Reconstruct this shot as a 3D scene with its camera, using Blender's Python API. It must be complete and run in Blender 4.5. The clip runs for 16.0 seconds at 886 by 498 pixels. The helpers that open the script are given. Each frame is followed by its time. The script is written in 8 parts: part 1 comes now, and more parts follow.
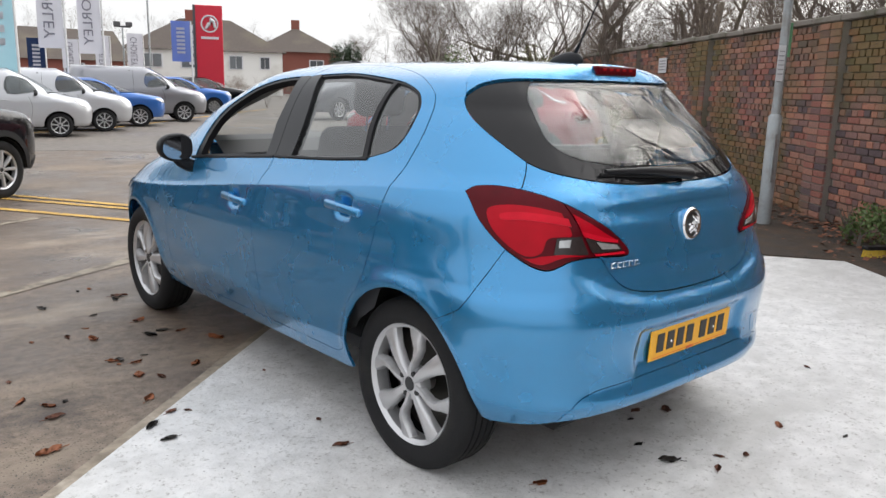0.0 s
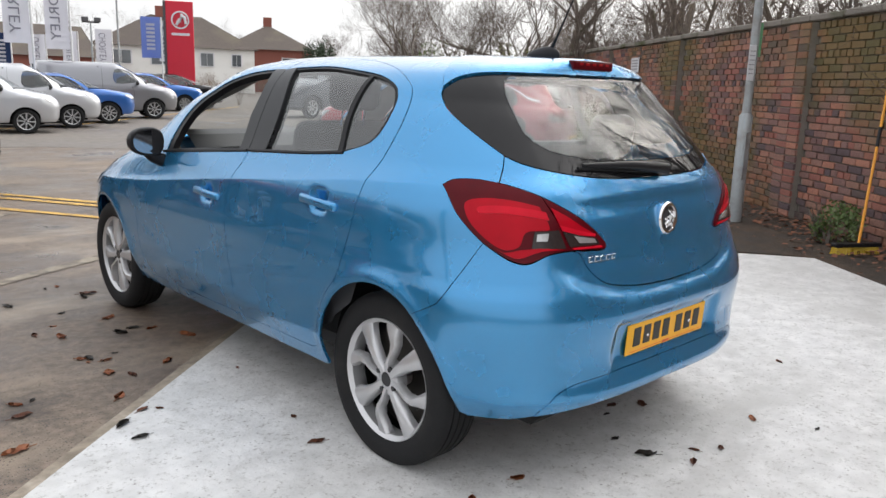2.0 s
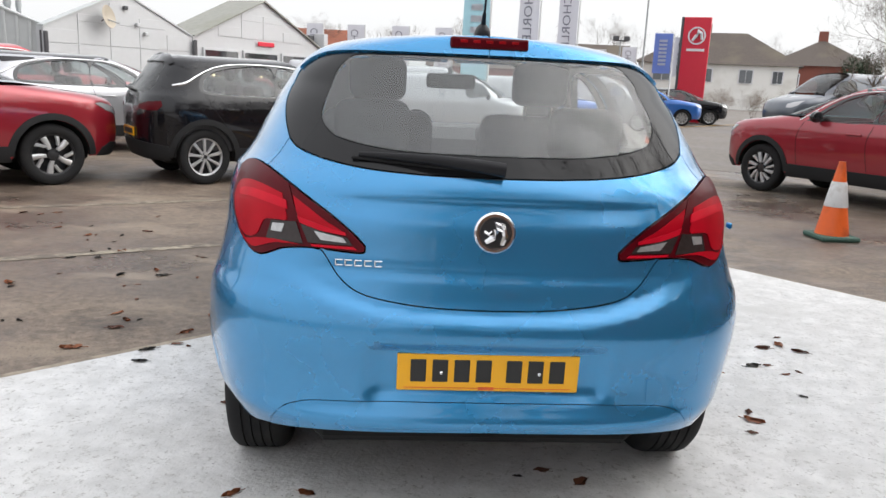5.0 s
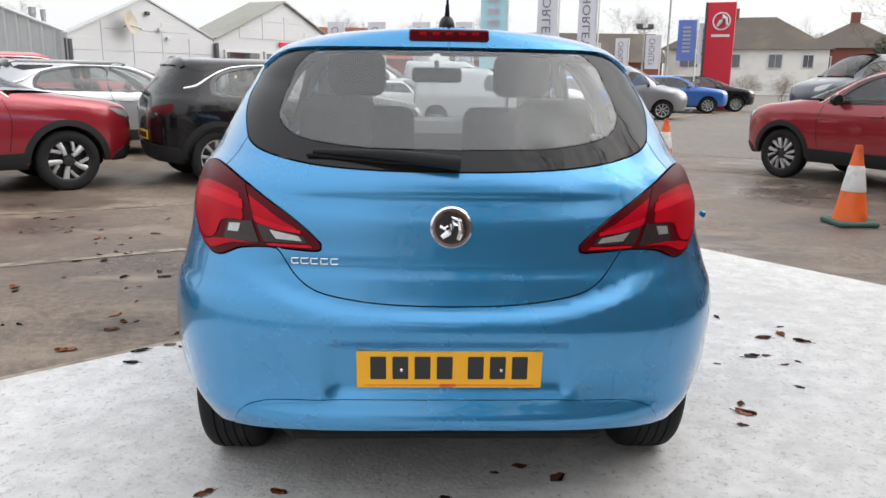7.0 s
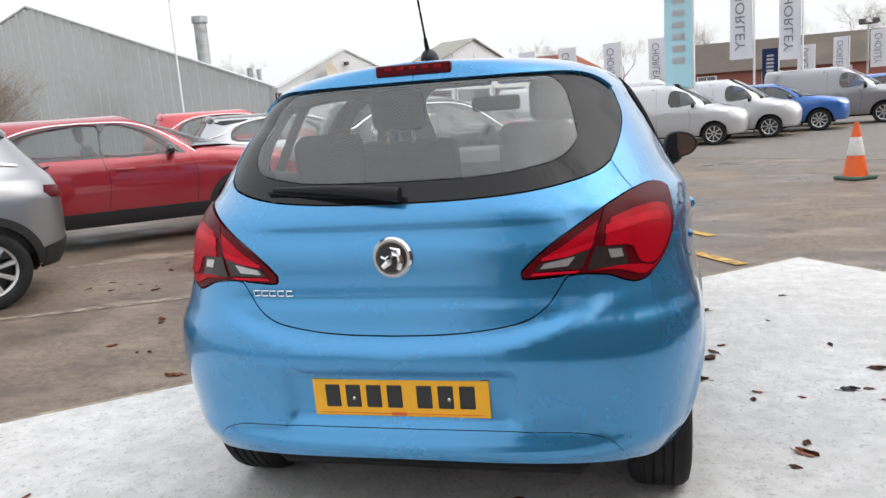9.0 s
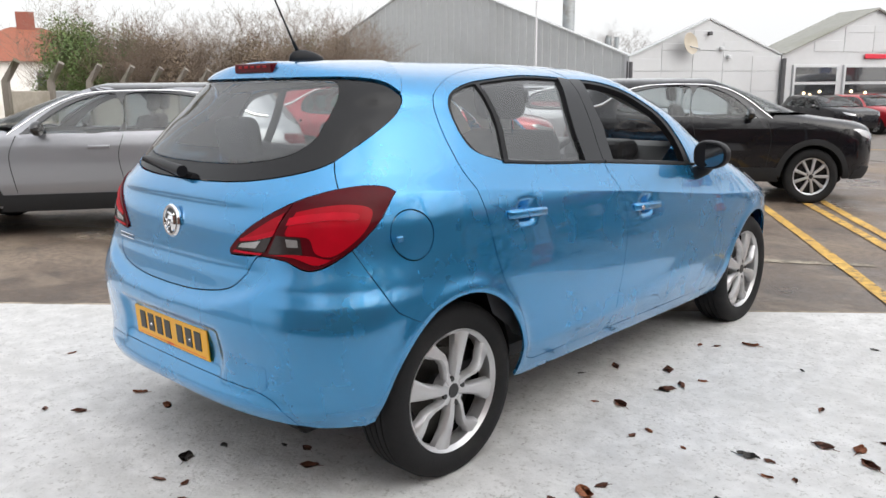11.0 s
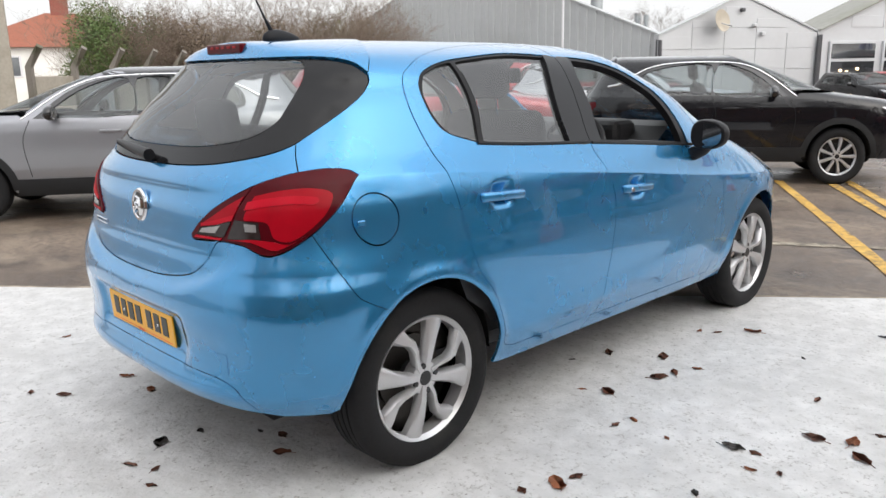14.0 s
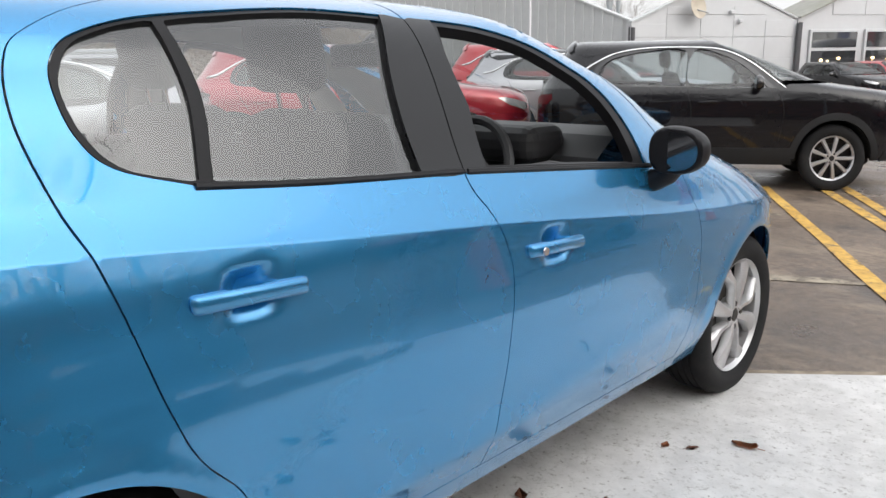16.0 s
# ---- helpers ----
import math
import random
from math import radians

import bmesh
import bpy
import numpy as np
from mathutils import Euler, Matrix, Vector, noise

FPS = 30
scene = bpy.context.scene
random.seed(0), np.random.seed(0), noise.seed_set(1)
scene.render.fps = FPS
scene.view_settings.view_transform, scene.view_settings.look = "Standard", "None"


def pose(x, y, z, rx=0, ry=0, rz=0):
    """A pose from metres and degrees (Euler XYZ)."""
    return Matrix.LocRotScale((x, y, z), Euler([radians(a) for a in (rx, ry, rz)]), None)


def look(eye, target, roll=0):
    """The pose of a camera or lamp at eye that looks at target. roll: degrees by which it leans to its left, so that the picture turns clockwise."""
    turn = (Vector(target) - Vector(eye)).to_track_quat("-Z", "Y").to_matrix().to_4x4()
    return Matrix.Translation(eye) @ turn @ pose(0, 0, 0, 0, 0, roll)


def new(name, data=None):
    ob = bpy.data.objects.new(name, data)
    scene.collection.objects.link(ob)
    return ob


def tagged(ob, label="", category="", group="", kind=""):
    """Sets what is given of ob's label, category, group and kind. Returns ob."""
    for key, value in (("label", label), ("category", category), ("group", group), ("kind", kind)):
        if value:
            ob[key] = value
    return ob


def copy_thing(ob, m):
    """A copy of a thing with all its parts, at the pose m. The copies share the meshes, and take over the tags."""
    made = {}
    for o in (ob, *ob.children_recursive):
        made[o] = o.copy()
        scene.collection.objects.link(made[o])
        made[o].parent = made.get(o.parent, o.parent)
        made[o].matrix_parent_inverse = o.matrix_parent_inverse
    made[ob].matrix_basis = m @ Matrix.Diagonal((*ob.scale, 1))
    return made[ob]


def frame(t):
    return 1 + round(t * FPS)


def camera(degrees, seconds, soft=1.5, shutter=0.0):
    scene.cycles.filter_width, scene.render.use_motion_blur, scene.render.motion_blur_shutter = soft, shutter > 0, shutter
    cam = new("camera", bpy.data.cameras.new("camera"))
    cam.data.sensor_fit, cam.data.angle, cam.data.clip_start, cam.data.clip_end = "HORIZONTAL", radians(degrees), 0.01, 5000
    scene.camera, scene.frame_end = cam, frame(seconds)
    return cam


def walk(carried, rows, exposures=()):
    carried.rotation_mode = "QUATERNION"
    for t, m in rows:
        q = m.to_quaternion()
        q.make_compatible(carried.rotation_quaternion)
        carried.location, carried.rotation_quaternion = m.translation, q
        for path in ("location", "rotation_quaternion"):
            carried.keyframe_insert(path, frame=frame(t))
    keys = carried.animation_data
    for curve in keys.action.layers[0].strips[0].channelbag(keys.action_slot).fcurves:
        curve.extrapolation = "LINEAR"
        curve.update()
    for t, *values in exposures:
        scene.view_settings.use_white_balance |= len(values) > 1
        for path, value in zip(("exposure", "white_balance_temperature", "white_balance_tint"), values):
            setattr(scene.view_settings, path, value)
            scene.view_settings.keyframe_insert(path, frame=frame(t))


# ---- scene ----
cam = camera(60.0, 16.0)

PATH = [
    (0, (-2.446, -2.033, 1.378), (-1.15, -0.568, 0.96), 1.5),
    (0.5, (-2.442, -2.037, 1.365), (-1.118, -0.6, 0.94), 0.9),
    (1, (-2.447, -2.019, 1.361), (-1.111, -0.595, 0.929), 1.5),
    (1.5, (-2.442, -2.014, 1.362), (-1.087, -0.603, 0.946), 1.9),
    (2, (-2.445, -2.014, 1.357), (-1.098, -0.596, 0.939), 1.9),
    (2.5, (-2.372, -2.043, 1.347), (-1.072, -0.58, 0.936), 0.8),
    (3, (-2.139, -2.172, 1.327), (-0.983, -0.595, 0.91), 0.3),
    (3.5, (-1.752, -2.327, 1.341), (-0.806, -0.615, 0.923), -0.4),
    (4, (-1.256, -2.553, 1.347), (-0.621, -0.707, 0.915), 0.8),
    (4.5, (-0.745, -2.623, 1.315), (-0.304, -0.733, 0.833), 0.7),
    (5, (-0.3, -2.68, 1.326), (-0.153, -0.732, 0.898), 2.7),
    (5.2, (-0.153, -2.678, 1.318), (-0.071, -0.724, 0.901), 2.5),
    (7.5, (-0.094, -2.649, 1.328), (-0.025, -0.701, 0.882), 0.7),
    (8, (-0.05, -2.63, 1.315), (-0.025, -0.679, 0.875), -0.0),
    (8.2, (0.033, -2.64, 1.301), (-0.005, -0.683, 0.891), -1.0),
    (10.3, (1.945, -2.24, 1.349), (0.767, -0.68, 0.928), -1.9),
    (10.5, (2.114, -2.133, 1.349), (0.884, -0.62, 0.904), -0.7),
    (11, (2.526, -1.889, 1.36), (1.183, -0.463, 0.954), -0.5),
    (11.5, (2.684, -1.759, 1.371), (1.33, -0.355, 0.932), -0.0),
    (12, (2.696, -1.729, 1.364), (1.318, -0.349, 0.923), -0.9),
    (12.5, (2.688, -1.734, 1.358), (1.297, -0.367, 0.914), -1.5),
    (13, (2.675, -1.725, 1.355), (1.28, -0.363, 0.907), -1.4),
    (13.5, (2.659, -1.717, 1.354), (1.26, -0.359, 0.903), -1.4),
    (14, (2.627, -1.688, 1.349), (1.23, -0.329, 0.899), -1.1),
    (14.5, (2.587, -1.581, 1.335), (1.237, -0.18, 0.873), -1.3),
    (15, (2.485, -1.246, 1.296), (1.138, 0.154, 0.821), -3.2),
    (15.5, (2.28, -0.845, 1.308), (0.886, 0.51, 0.836), -2.6),
    (16, (1.969, -0.34, 1.301), (0.615, 1.054, 0.827), -1.0),
]
walk(cam, [(t, look(eye, target, roll)) for t, eye, target, roll in PATH])


# ---- world, sun, exposure ----
world = bpy.data.worlds.new("overcast_sky")
scene.world = world
world.use_nodes = True
wn = world.node_tree.nodes
wl = world.node_tree.links
SUN_ELEVATION, SUN_TURN = radians(35), radians(98)
SUN_WAY = (math.sin(SUN_TURN) * math.cos(SUN_ELEVATION), math.cos(SUN_TURN) * math.cos(SUN_ELEVATION), math.sin(SUN_ELEVATION))
sky = wn.new("ShaderNodeTexSky")
sky.sky_type, sky.sun_disc = "NISHITA", False
sky.sun_elevation, sky.sun_rotation = SUN_ELEVATION, SUN_TURN
sky.dust_density, sky.ozone_density, sky.air_density = 4.0, 1.0, 1.6
veil = wn.new("ShaderNodeMixRGB")
veil.inputs[0].default_value = 0.85
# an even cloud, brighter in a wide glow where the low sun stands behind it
way, split, cloud = wn.new("ShaderNodeTexCoord"), wn.new("ShaderNodeSeparateXYZ"), wn.new("ShaderNodeMixRGB")
wl.new(way.outputs["Generated"], split.inputs[0])
wl.new(split.outputs[2], cloud.inputs[0])
cloud.inputs[1].default_value, cloud.inputs[2].default_value = (7.9, 8.0, 8.2, 1), (13.0, 13.1, 13.5, 1)
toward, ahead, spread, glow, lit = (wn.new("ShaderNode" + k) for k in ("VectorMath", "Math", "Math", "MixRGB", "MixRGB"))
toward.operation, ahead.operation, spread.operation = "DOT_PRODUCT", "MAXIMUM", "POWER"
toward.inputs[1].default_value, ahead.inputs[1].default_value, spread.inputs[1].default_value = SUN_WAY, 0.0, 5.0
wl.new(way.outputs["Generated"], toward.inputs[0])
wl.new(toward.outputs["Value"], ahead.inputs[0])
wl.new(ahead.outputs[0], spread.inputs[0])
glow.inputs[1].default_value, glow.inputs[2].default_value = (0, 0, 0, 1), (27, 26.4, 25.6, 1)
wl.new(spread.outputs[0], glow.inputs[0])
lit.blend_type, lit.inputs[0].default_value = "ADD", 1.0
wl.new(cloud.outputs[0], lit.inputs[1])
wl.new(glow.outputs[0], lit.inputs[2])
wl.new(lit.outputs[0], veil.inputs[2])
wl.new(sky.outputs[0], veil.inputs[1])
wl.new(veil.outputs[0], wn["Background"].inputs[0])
wn["Background"].inputs[1].default_value = 0.105
sun = new("sun", bpy.data.lights.new("sun", "SUN"))
sun.data.energy, sun.data.angle, sun.data.color = 0.5, radians(90), (1.0, 0.97, 0.93)
sun.matrix_world = look((0, 0, 0), tuple(-c for c in SUN_WAY))
scene.view_settings.exposure = 0.35

# ---- helpers for meshes and materials ----
def link(name, mesh, mat=None, parent=None, label=""):
    ob = new(name, mesh)
    if mat is not None and not mesh.materials:
        mesh.materials.append(mat)
    if parent is not None:
        ob.parent = parent
    if label:
        tagged(ob, label)
    return ob


def part(name, bm, mat, parent=None, label="", smooth=False):
    """Links a bmesh as one mesh object, under a thing or a part if one is given."""
    me = bpy.data.meshes.new(name)
    bmesh.ops.recalc_face_normals(bm, faces=bm.faces)
    if smooth:
        for f in bm.faces:
            f.smooth = True
    bm.to_mesh(me)
    bm.free()
    if smooth:
        me.set_sharp_from_angle(angle=radians(40))
    return link(name, me, mat, parent, label)


def empty(name, label, category, m=None, group="", kind=""):
    ob = tagged(new(name), label, category, group, kind)
    if m is not None:
        ob.matrix_basis = m
    return ob


def box(bm, c, s, bevel=0.0, m=None, segments=1):
    """Adds a box with centre c and size s, its edges rounded by bevel."""
    made = bmesh.ops.create_cube(bm, size=1.0)
    vs = made["verts"]
    bmesh.ops.scale(bm, vec=s, verts=vs)
    if bevel:
        es = list({e for v in vs for e in v.link_edges})
        made = bmesh.ops.bevel(bm, geom=es, offset=bevel, segments=segments, affect="EDGES", profile=0.5)
        vs = list({v for f in made["faces"] for v in f.verts} | {v for v in vs if v.is_valid})
    bmesh.ops.translate(bm, vec=c, verts=vs)
    if m is not None:
        bmesh.ops.transform(bm, matrix=m, verts=vs)
    return vs


def tube(bm, pts, radii, sides=8, cap=True):
    """Adds a tube along pts with a radius at each point."""
    if not hasattr(radii, "__len__"):
        radii = [radii] * len(pts)
    pts = [Vector(p) for p in pts]
    rings = []
    for i, p in enumerate(pts):
        d = (pts[min(i + 1, len(pts) - 1)] - pts[max(i - 1, 0)]).normalized()
        up = Vector((0, 0, 1)) if abs(d.z) < 0.9 else Vector((1, 0, 0))
        a = d.cross(up).normalized()
        b = a.cross(d)
        rings.append([bm.verts.new(p + radii[i] * (math.cos(k * 2 * math.pi / sides) * a + math.sin(k * 2 * math.pi / sides) * b)) for k in range(sides)])
    for r0, r1 in zip(rings, rings[1:]):
        for k in range(sides):
            bm.faces.new((r0[k], r0[(k + 1) % sides], r1[(k + 1) % sides], r1[k]))
    if cap:
        bm.faces.new(rings[0][::-1])
        bm.faces.new(rings[-1])


def lathe(bm, profile, sides=32, axis="x", closed=False):
    """Turns a profile of (along, radius) pairs round an axis."""
    rings = []
    for a, r in profile:
        ring = []
        for k in range(sides):
            t = 2 * math.pi * k / sides
            c, s = r * math.cos(t), r * math.sin(t)
            ring.append(bm.verts.new({"x": (a, c, s), "y": (c, a, s), "z": (c, s, a)}[axis]))
        rings.append(ring)
    if closed:
        rings.append(rings[0])
    for r0, r1 in zip(rings, rings[1:]):
        for k in range(sides):
            bm.faces.new((r0[k], r0[(k + 1) % sides], r1[(k + 1) % sides], r1[k]))
    return rings


def nodes_of(name):
    mat = bpy.data.materials.new(name)
    mat.use_nodes = True
    return mat, mat.node_tree.nodes, mat.node_tree.links, mat.node_tree.nodes["Principled BSDF"]


def surface(name, color, rough=0.6, metal=0.0, grain=40.0, vary=0.15, bump=0.15, stain=None, stain_scale=1.5, stain_at=(0.5, 0.7), coat=0.0, spec=0.5, per_object=0.0, depth=0.002, emission=None):
    """A node material: base colour with fine grain, broad stains and relief, in metres."""
    mat, n, l, b = nodes_of(name)
    geo = n.new("ShaderNodeTexCoord")
    fine = n.new("ShaderNodeTexNoise")
    fine.inputs["Scale"].default_value, fine.inputs["Detail"].default_value = grain, 6
    l.new(geo.outputs["Object"], fine.inputs["Vector"])
    broad = n.new("ShaderNodeTexNoise")
    broad.inputs["Scale"].default_value, broad.inputs["Detail"].default_value = stain_scale, 5
    l.new(geo.outputs["Object"], broad.inputs["Vector"])
    lo, hi = [c * (1 - vary) for c in color], [min(1, c * (1 + vary)) for c in color]
    mix = n.new("ShaderNodeMixRGB")
    mix.inputs[1].default_value, mix.inputs[2].default_value = (*lo, 1), (*hi, 1)
    l.new(fine.outputs[0], mix.inputs[0])
    out = mix.outputs[0]
    if stain is not None:
        ramp = n.new("ShaderNodeValToRGB")
        ramp.color_ramp.elements[0].position, ramp.color_ramp.elements[1].position = stain_at
        l.new(broad.outputs[0], ramp.inputs[0])
        m2 = n.new("ShaderNodeMixRGB")
        m2.inputs[2].default_value = (*stain, 1)
        l.new(ramp.outputs[0], m2.inputs[0])
        l.new(out, m2.inputs[1])
        out = m2.outputs[0]
    if per_object:
        info = n.new("ShaderNodeObjectInfo")
        hsv = n.new("ShaderNodeHueSaturation")
        rng = n.new("ShaderNodeMapRange")
        rng.inputs[3].default_value, rng.inputs[4].default_value = 1 - per_object, 1 + per_object
        l.new(info.outputs["Random"], rng.inputs[0])
        l.new(rng.outputs[0], hsv.inputs["Value"])
        l.new(out, hsv.inputs["Color"])
        out = hsv.outputs[0]
    l.new(out, b.inputs["Base Color"])
    rr = n.new("ShaderNodeMapRange")
    rr.inputs[3].default_value, rr.inputs[4].default_value = max(0.02, rough - 0.08), min(1, rough + 0.08)
    l.new(broad.outputs[0], rr.inputs[0])
    l.new(rr.outputs[0], b.inputs["Roughness"])
    b.inputs["Metallic"].default_value = metal
    b.inputs["Specular IOR Level"].default_value = spec
    b.inputs["Coat Weight"].default_value = coat
    b.inputs["Coat Roughness"].default_value = 0.03
    if bump:
        bp = n.new("ShaderNodeBump")
        bp.inputs["Strength"].default_value, bp.inputs["Distance"].default_value = bump, depth
        l.new(fine.outputs[0], bp.inputs["Height"])
        l.new(bp.outputs[0], b.inputs["Normal"])
    if emission:
        b.inputs["Emission Color"].default_value, b.inputs["Emission Strength"].default_value = (*color, 1), emission
    return mat

# ---- car shells: horizontal outlines stacked over a height, closed over the roof ----
def smooth_curve(xs, ys):
    """A smooth curve through knots that does not overshoot."""
    xs, ys = np.asarray(xs, float), np.asarray(ys, float)
    h, d = np.diff(xs), np.diff(ys) / np.diff(xs)
    m = np.zeros(len(xs))
    for i in range(1, len(xs) - 1):
        if d[i - 1] * d[i] > 0:
            w1, w2 = 2 * h[i] + h[i - 1], h[i] + 2 * h[i - 1]
            m[i] = (w1 + w2) / (w1 / d[i - 1] + w2 / d[i])
    m[0], m[-1] = d[0], d[-1]

    def at(x):
        x = np.clip(x, xs[0], xs[-1])
        i = np.clip(np.searchsorted(xs, x) - 1, 0, len(h) - 1)
        t = (x - xs[i]) / h[i]
        return ys[i] * (2 * t**3 - 3 * t**2 + 1) + h[i] * m[i] * (t**3 - 2 * t**2 + t) + ys[i + 1] * (3 * t**2 - 2 * t**3) + h[i] * m[i + 1] * (t**3 - t**2)

    return at


class Shell:
    """A car body. Levels: rows of (h, z, half width, rear y, front y, rear power, side power). A place on it is named by its level h and by
    m, the way from the rear's middle along x and y (m < 0 on the left side); front=True counts the way from the front's middle."""

    def __init__(self, levels, middle=1.2, front_power=5.0, front_side=3.0, taper=0.02, bend=None):
        cols = list(zip(*levels))
        self.lo, self.hi = cols[0][0], cols[0][-1]
        self.z, self.w, self.r, self.f, self.p, self.q = (smooth_curve(cols[0], c) for c in cols[1:])
        self.middle, self.fp, self.fq, self.taper, self.bend = middle, front_power, front_side, taper, bend

    def flat(self, m, h, front=False):
        m, h = np.broadcast_arrays(np.asarray(m, float), np.asarray(h, float))
        side, m = np.where(m < 0, -1.0, 1.0), np.abs(m)
        w = np.maximum(self.w(h), 1e-4)
        ends = [(self.middle - self.r(h), self.p(h), self.q(h)), (self.f(h) - self.middle, self.fp + 0 * h, self.fq + 0 * h)]
        near, far = (ends[1], ends[0]) if front else ends
        a, p, q = near
        xi0 = 0.9
        k0 = (1 - xi0**q) ** (1 / p)
        m0, m1 = w * xi0 + a * (1 - k0), w + a
        one, two = m < m0, (m >= m0) & (m < m1)
        lo, hi = 0 * m, np.where(m >= m1, self.turn(w, a, far)[0], 1.0)
        for _ in range(34):
            t = (lo + hi) / 2
            xi = t * xi0
            va = w * xi + a * (1 - (1 - xi**q) ** (1 / p))
            k = t * k0
            vb = w * (1 - k**p) ** (1 / q) + a * (1 - k)
            kf = np.minimum(t, 0.999999)
            vc = w * (1 - kf ** far[1]) ** (1 / far[2]) + a + far[0] * kf
            v = np.where(one, va, np.where(two, -vb, vc))
            goal = np.where(two, -m, m)
            low = v < goal
            lo, hi = np.where(low, t, lo), np.where(low, hi, t)
        t = (lo + hi) / 2
        xi, k, kf = t * xi0, t * k0, np.minimum(t, 0.999999)
        x = np.where(one, w * xi, np.where(two, w * (1 - k**p) ** (1 / q), w * (1 - kf ** far[1]) ** (1 / far[2])))
        way = np.where(one, a * (1 - (1 - xi**q) ** (1 / p)), np.where(two, a * (1 - k), a + far[0] * kf))
        y = self.f(h) - way if front else self.r(h) + way
        x = x * (1 - self.taper * ((y - self.middle) / 2) ** 2)
        return side * x, y, self.z(h) + 0 * m

    def turn(self, w, a, far):
        """The share of the far end up to which m still grows, and m there."""
        k = np.linspace(0.3, 0.97, 45)
        one = np.ones_like(w)[..., None]
        v = w[..., None] * (1 - k ** (far[1][..., None] * one)) ** (1 / far[2][..., None]) + a[..., None] + far[0][..., None] * k
        best = np.argmax(v, -1)
        return k[best], np.max(v, -1)

    def at(self, m, h, front=False):
        x, y, z = self.flat(m, h, front)
        if self.bend:
            x, y, z = self.bend(x, y, z, h)
        return np.stack([x, y, z], -1)

    def normal(self, m, h, front=False):
        e = 2e-3
        a = self.at(m + e, h, front) - self.at(m - e, h, front)
        b = self.at(m, np.minimum(h + e, self.hi), front) - self.at(m, np.maximum(h - e, self.lo), front)
        n = np.cross(a, b)
        n = n / np.maximum(np.linalg.norm(n, axis=-1, keepdims=True), 1e-9)
        return -n if front else n

    def side(self, y, h, left=False):
        """The m of the side's place at y, for given levels."""
        y, h = np.broadcast_arrays(np.asarray(y, float), np.asarray(h, float))
        lo, hi = 0 * y, 0 * y + 5.0
        for _ in range(30):
            t = (lo + hi) / 2
            low = self.at(t, h)[..., 1] < y
            lo, hi = np.where(low, t, lo), np.where(low, hi, t)
        out = (lo + hi) / 2
        far = (self.f(h) - self.middle, self.fp + 0 * h, self.fq + 0 * h)
        out = np.minimum(out, self.turn(np.maximum(self.w(h), 1e-4), self.middle - self.r(h), far)[1])
        return -out if left else out

# ---- the blue hatchback's form ----
CREASE = smooth_curve((-0.6, -0.2, 0.1, 0.5, 1.0, 1.95, 3.0), (1.045, 1.04, 1.025, 0.985, 0.935, 0.825, 0.74))
ROOF = smooth_curve((-0.4, -0.2, 0.3, 0.8, 1.3, 1.8), (-0.028, -0.02, -0.004, 0.0, -0.012, -0.05))
RIDGE = smooth_curve((0, 0.27, 0.42, 0.52, 0.62, 0.75, 0.9), (0.648, 0.66, 0.692, 0.732, 0.765, 0.785, 0.79))
REAR_AXLE, FRONT_AXLE, HUB = 0.0, 2.51, 0.31
CUPS = ((0.335, 0.915), (1.205, 0.842))


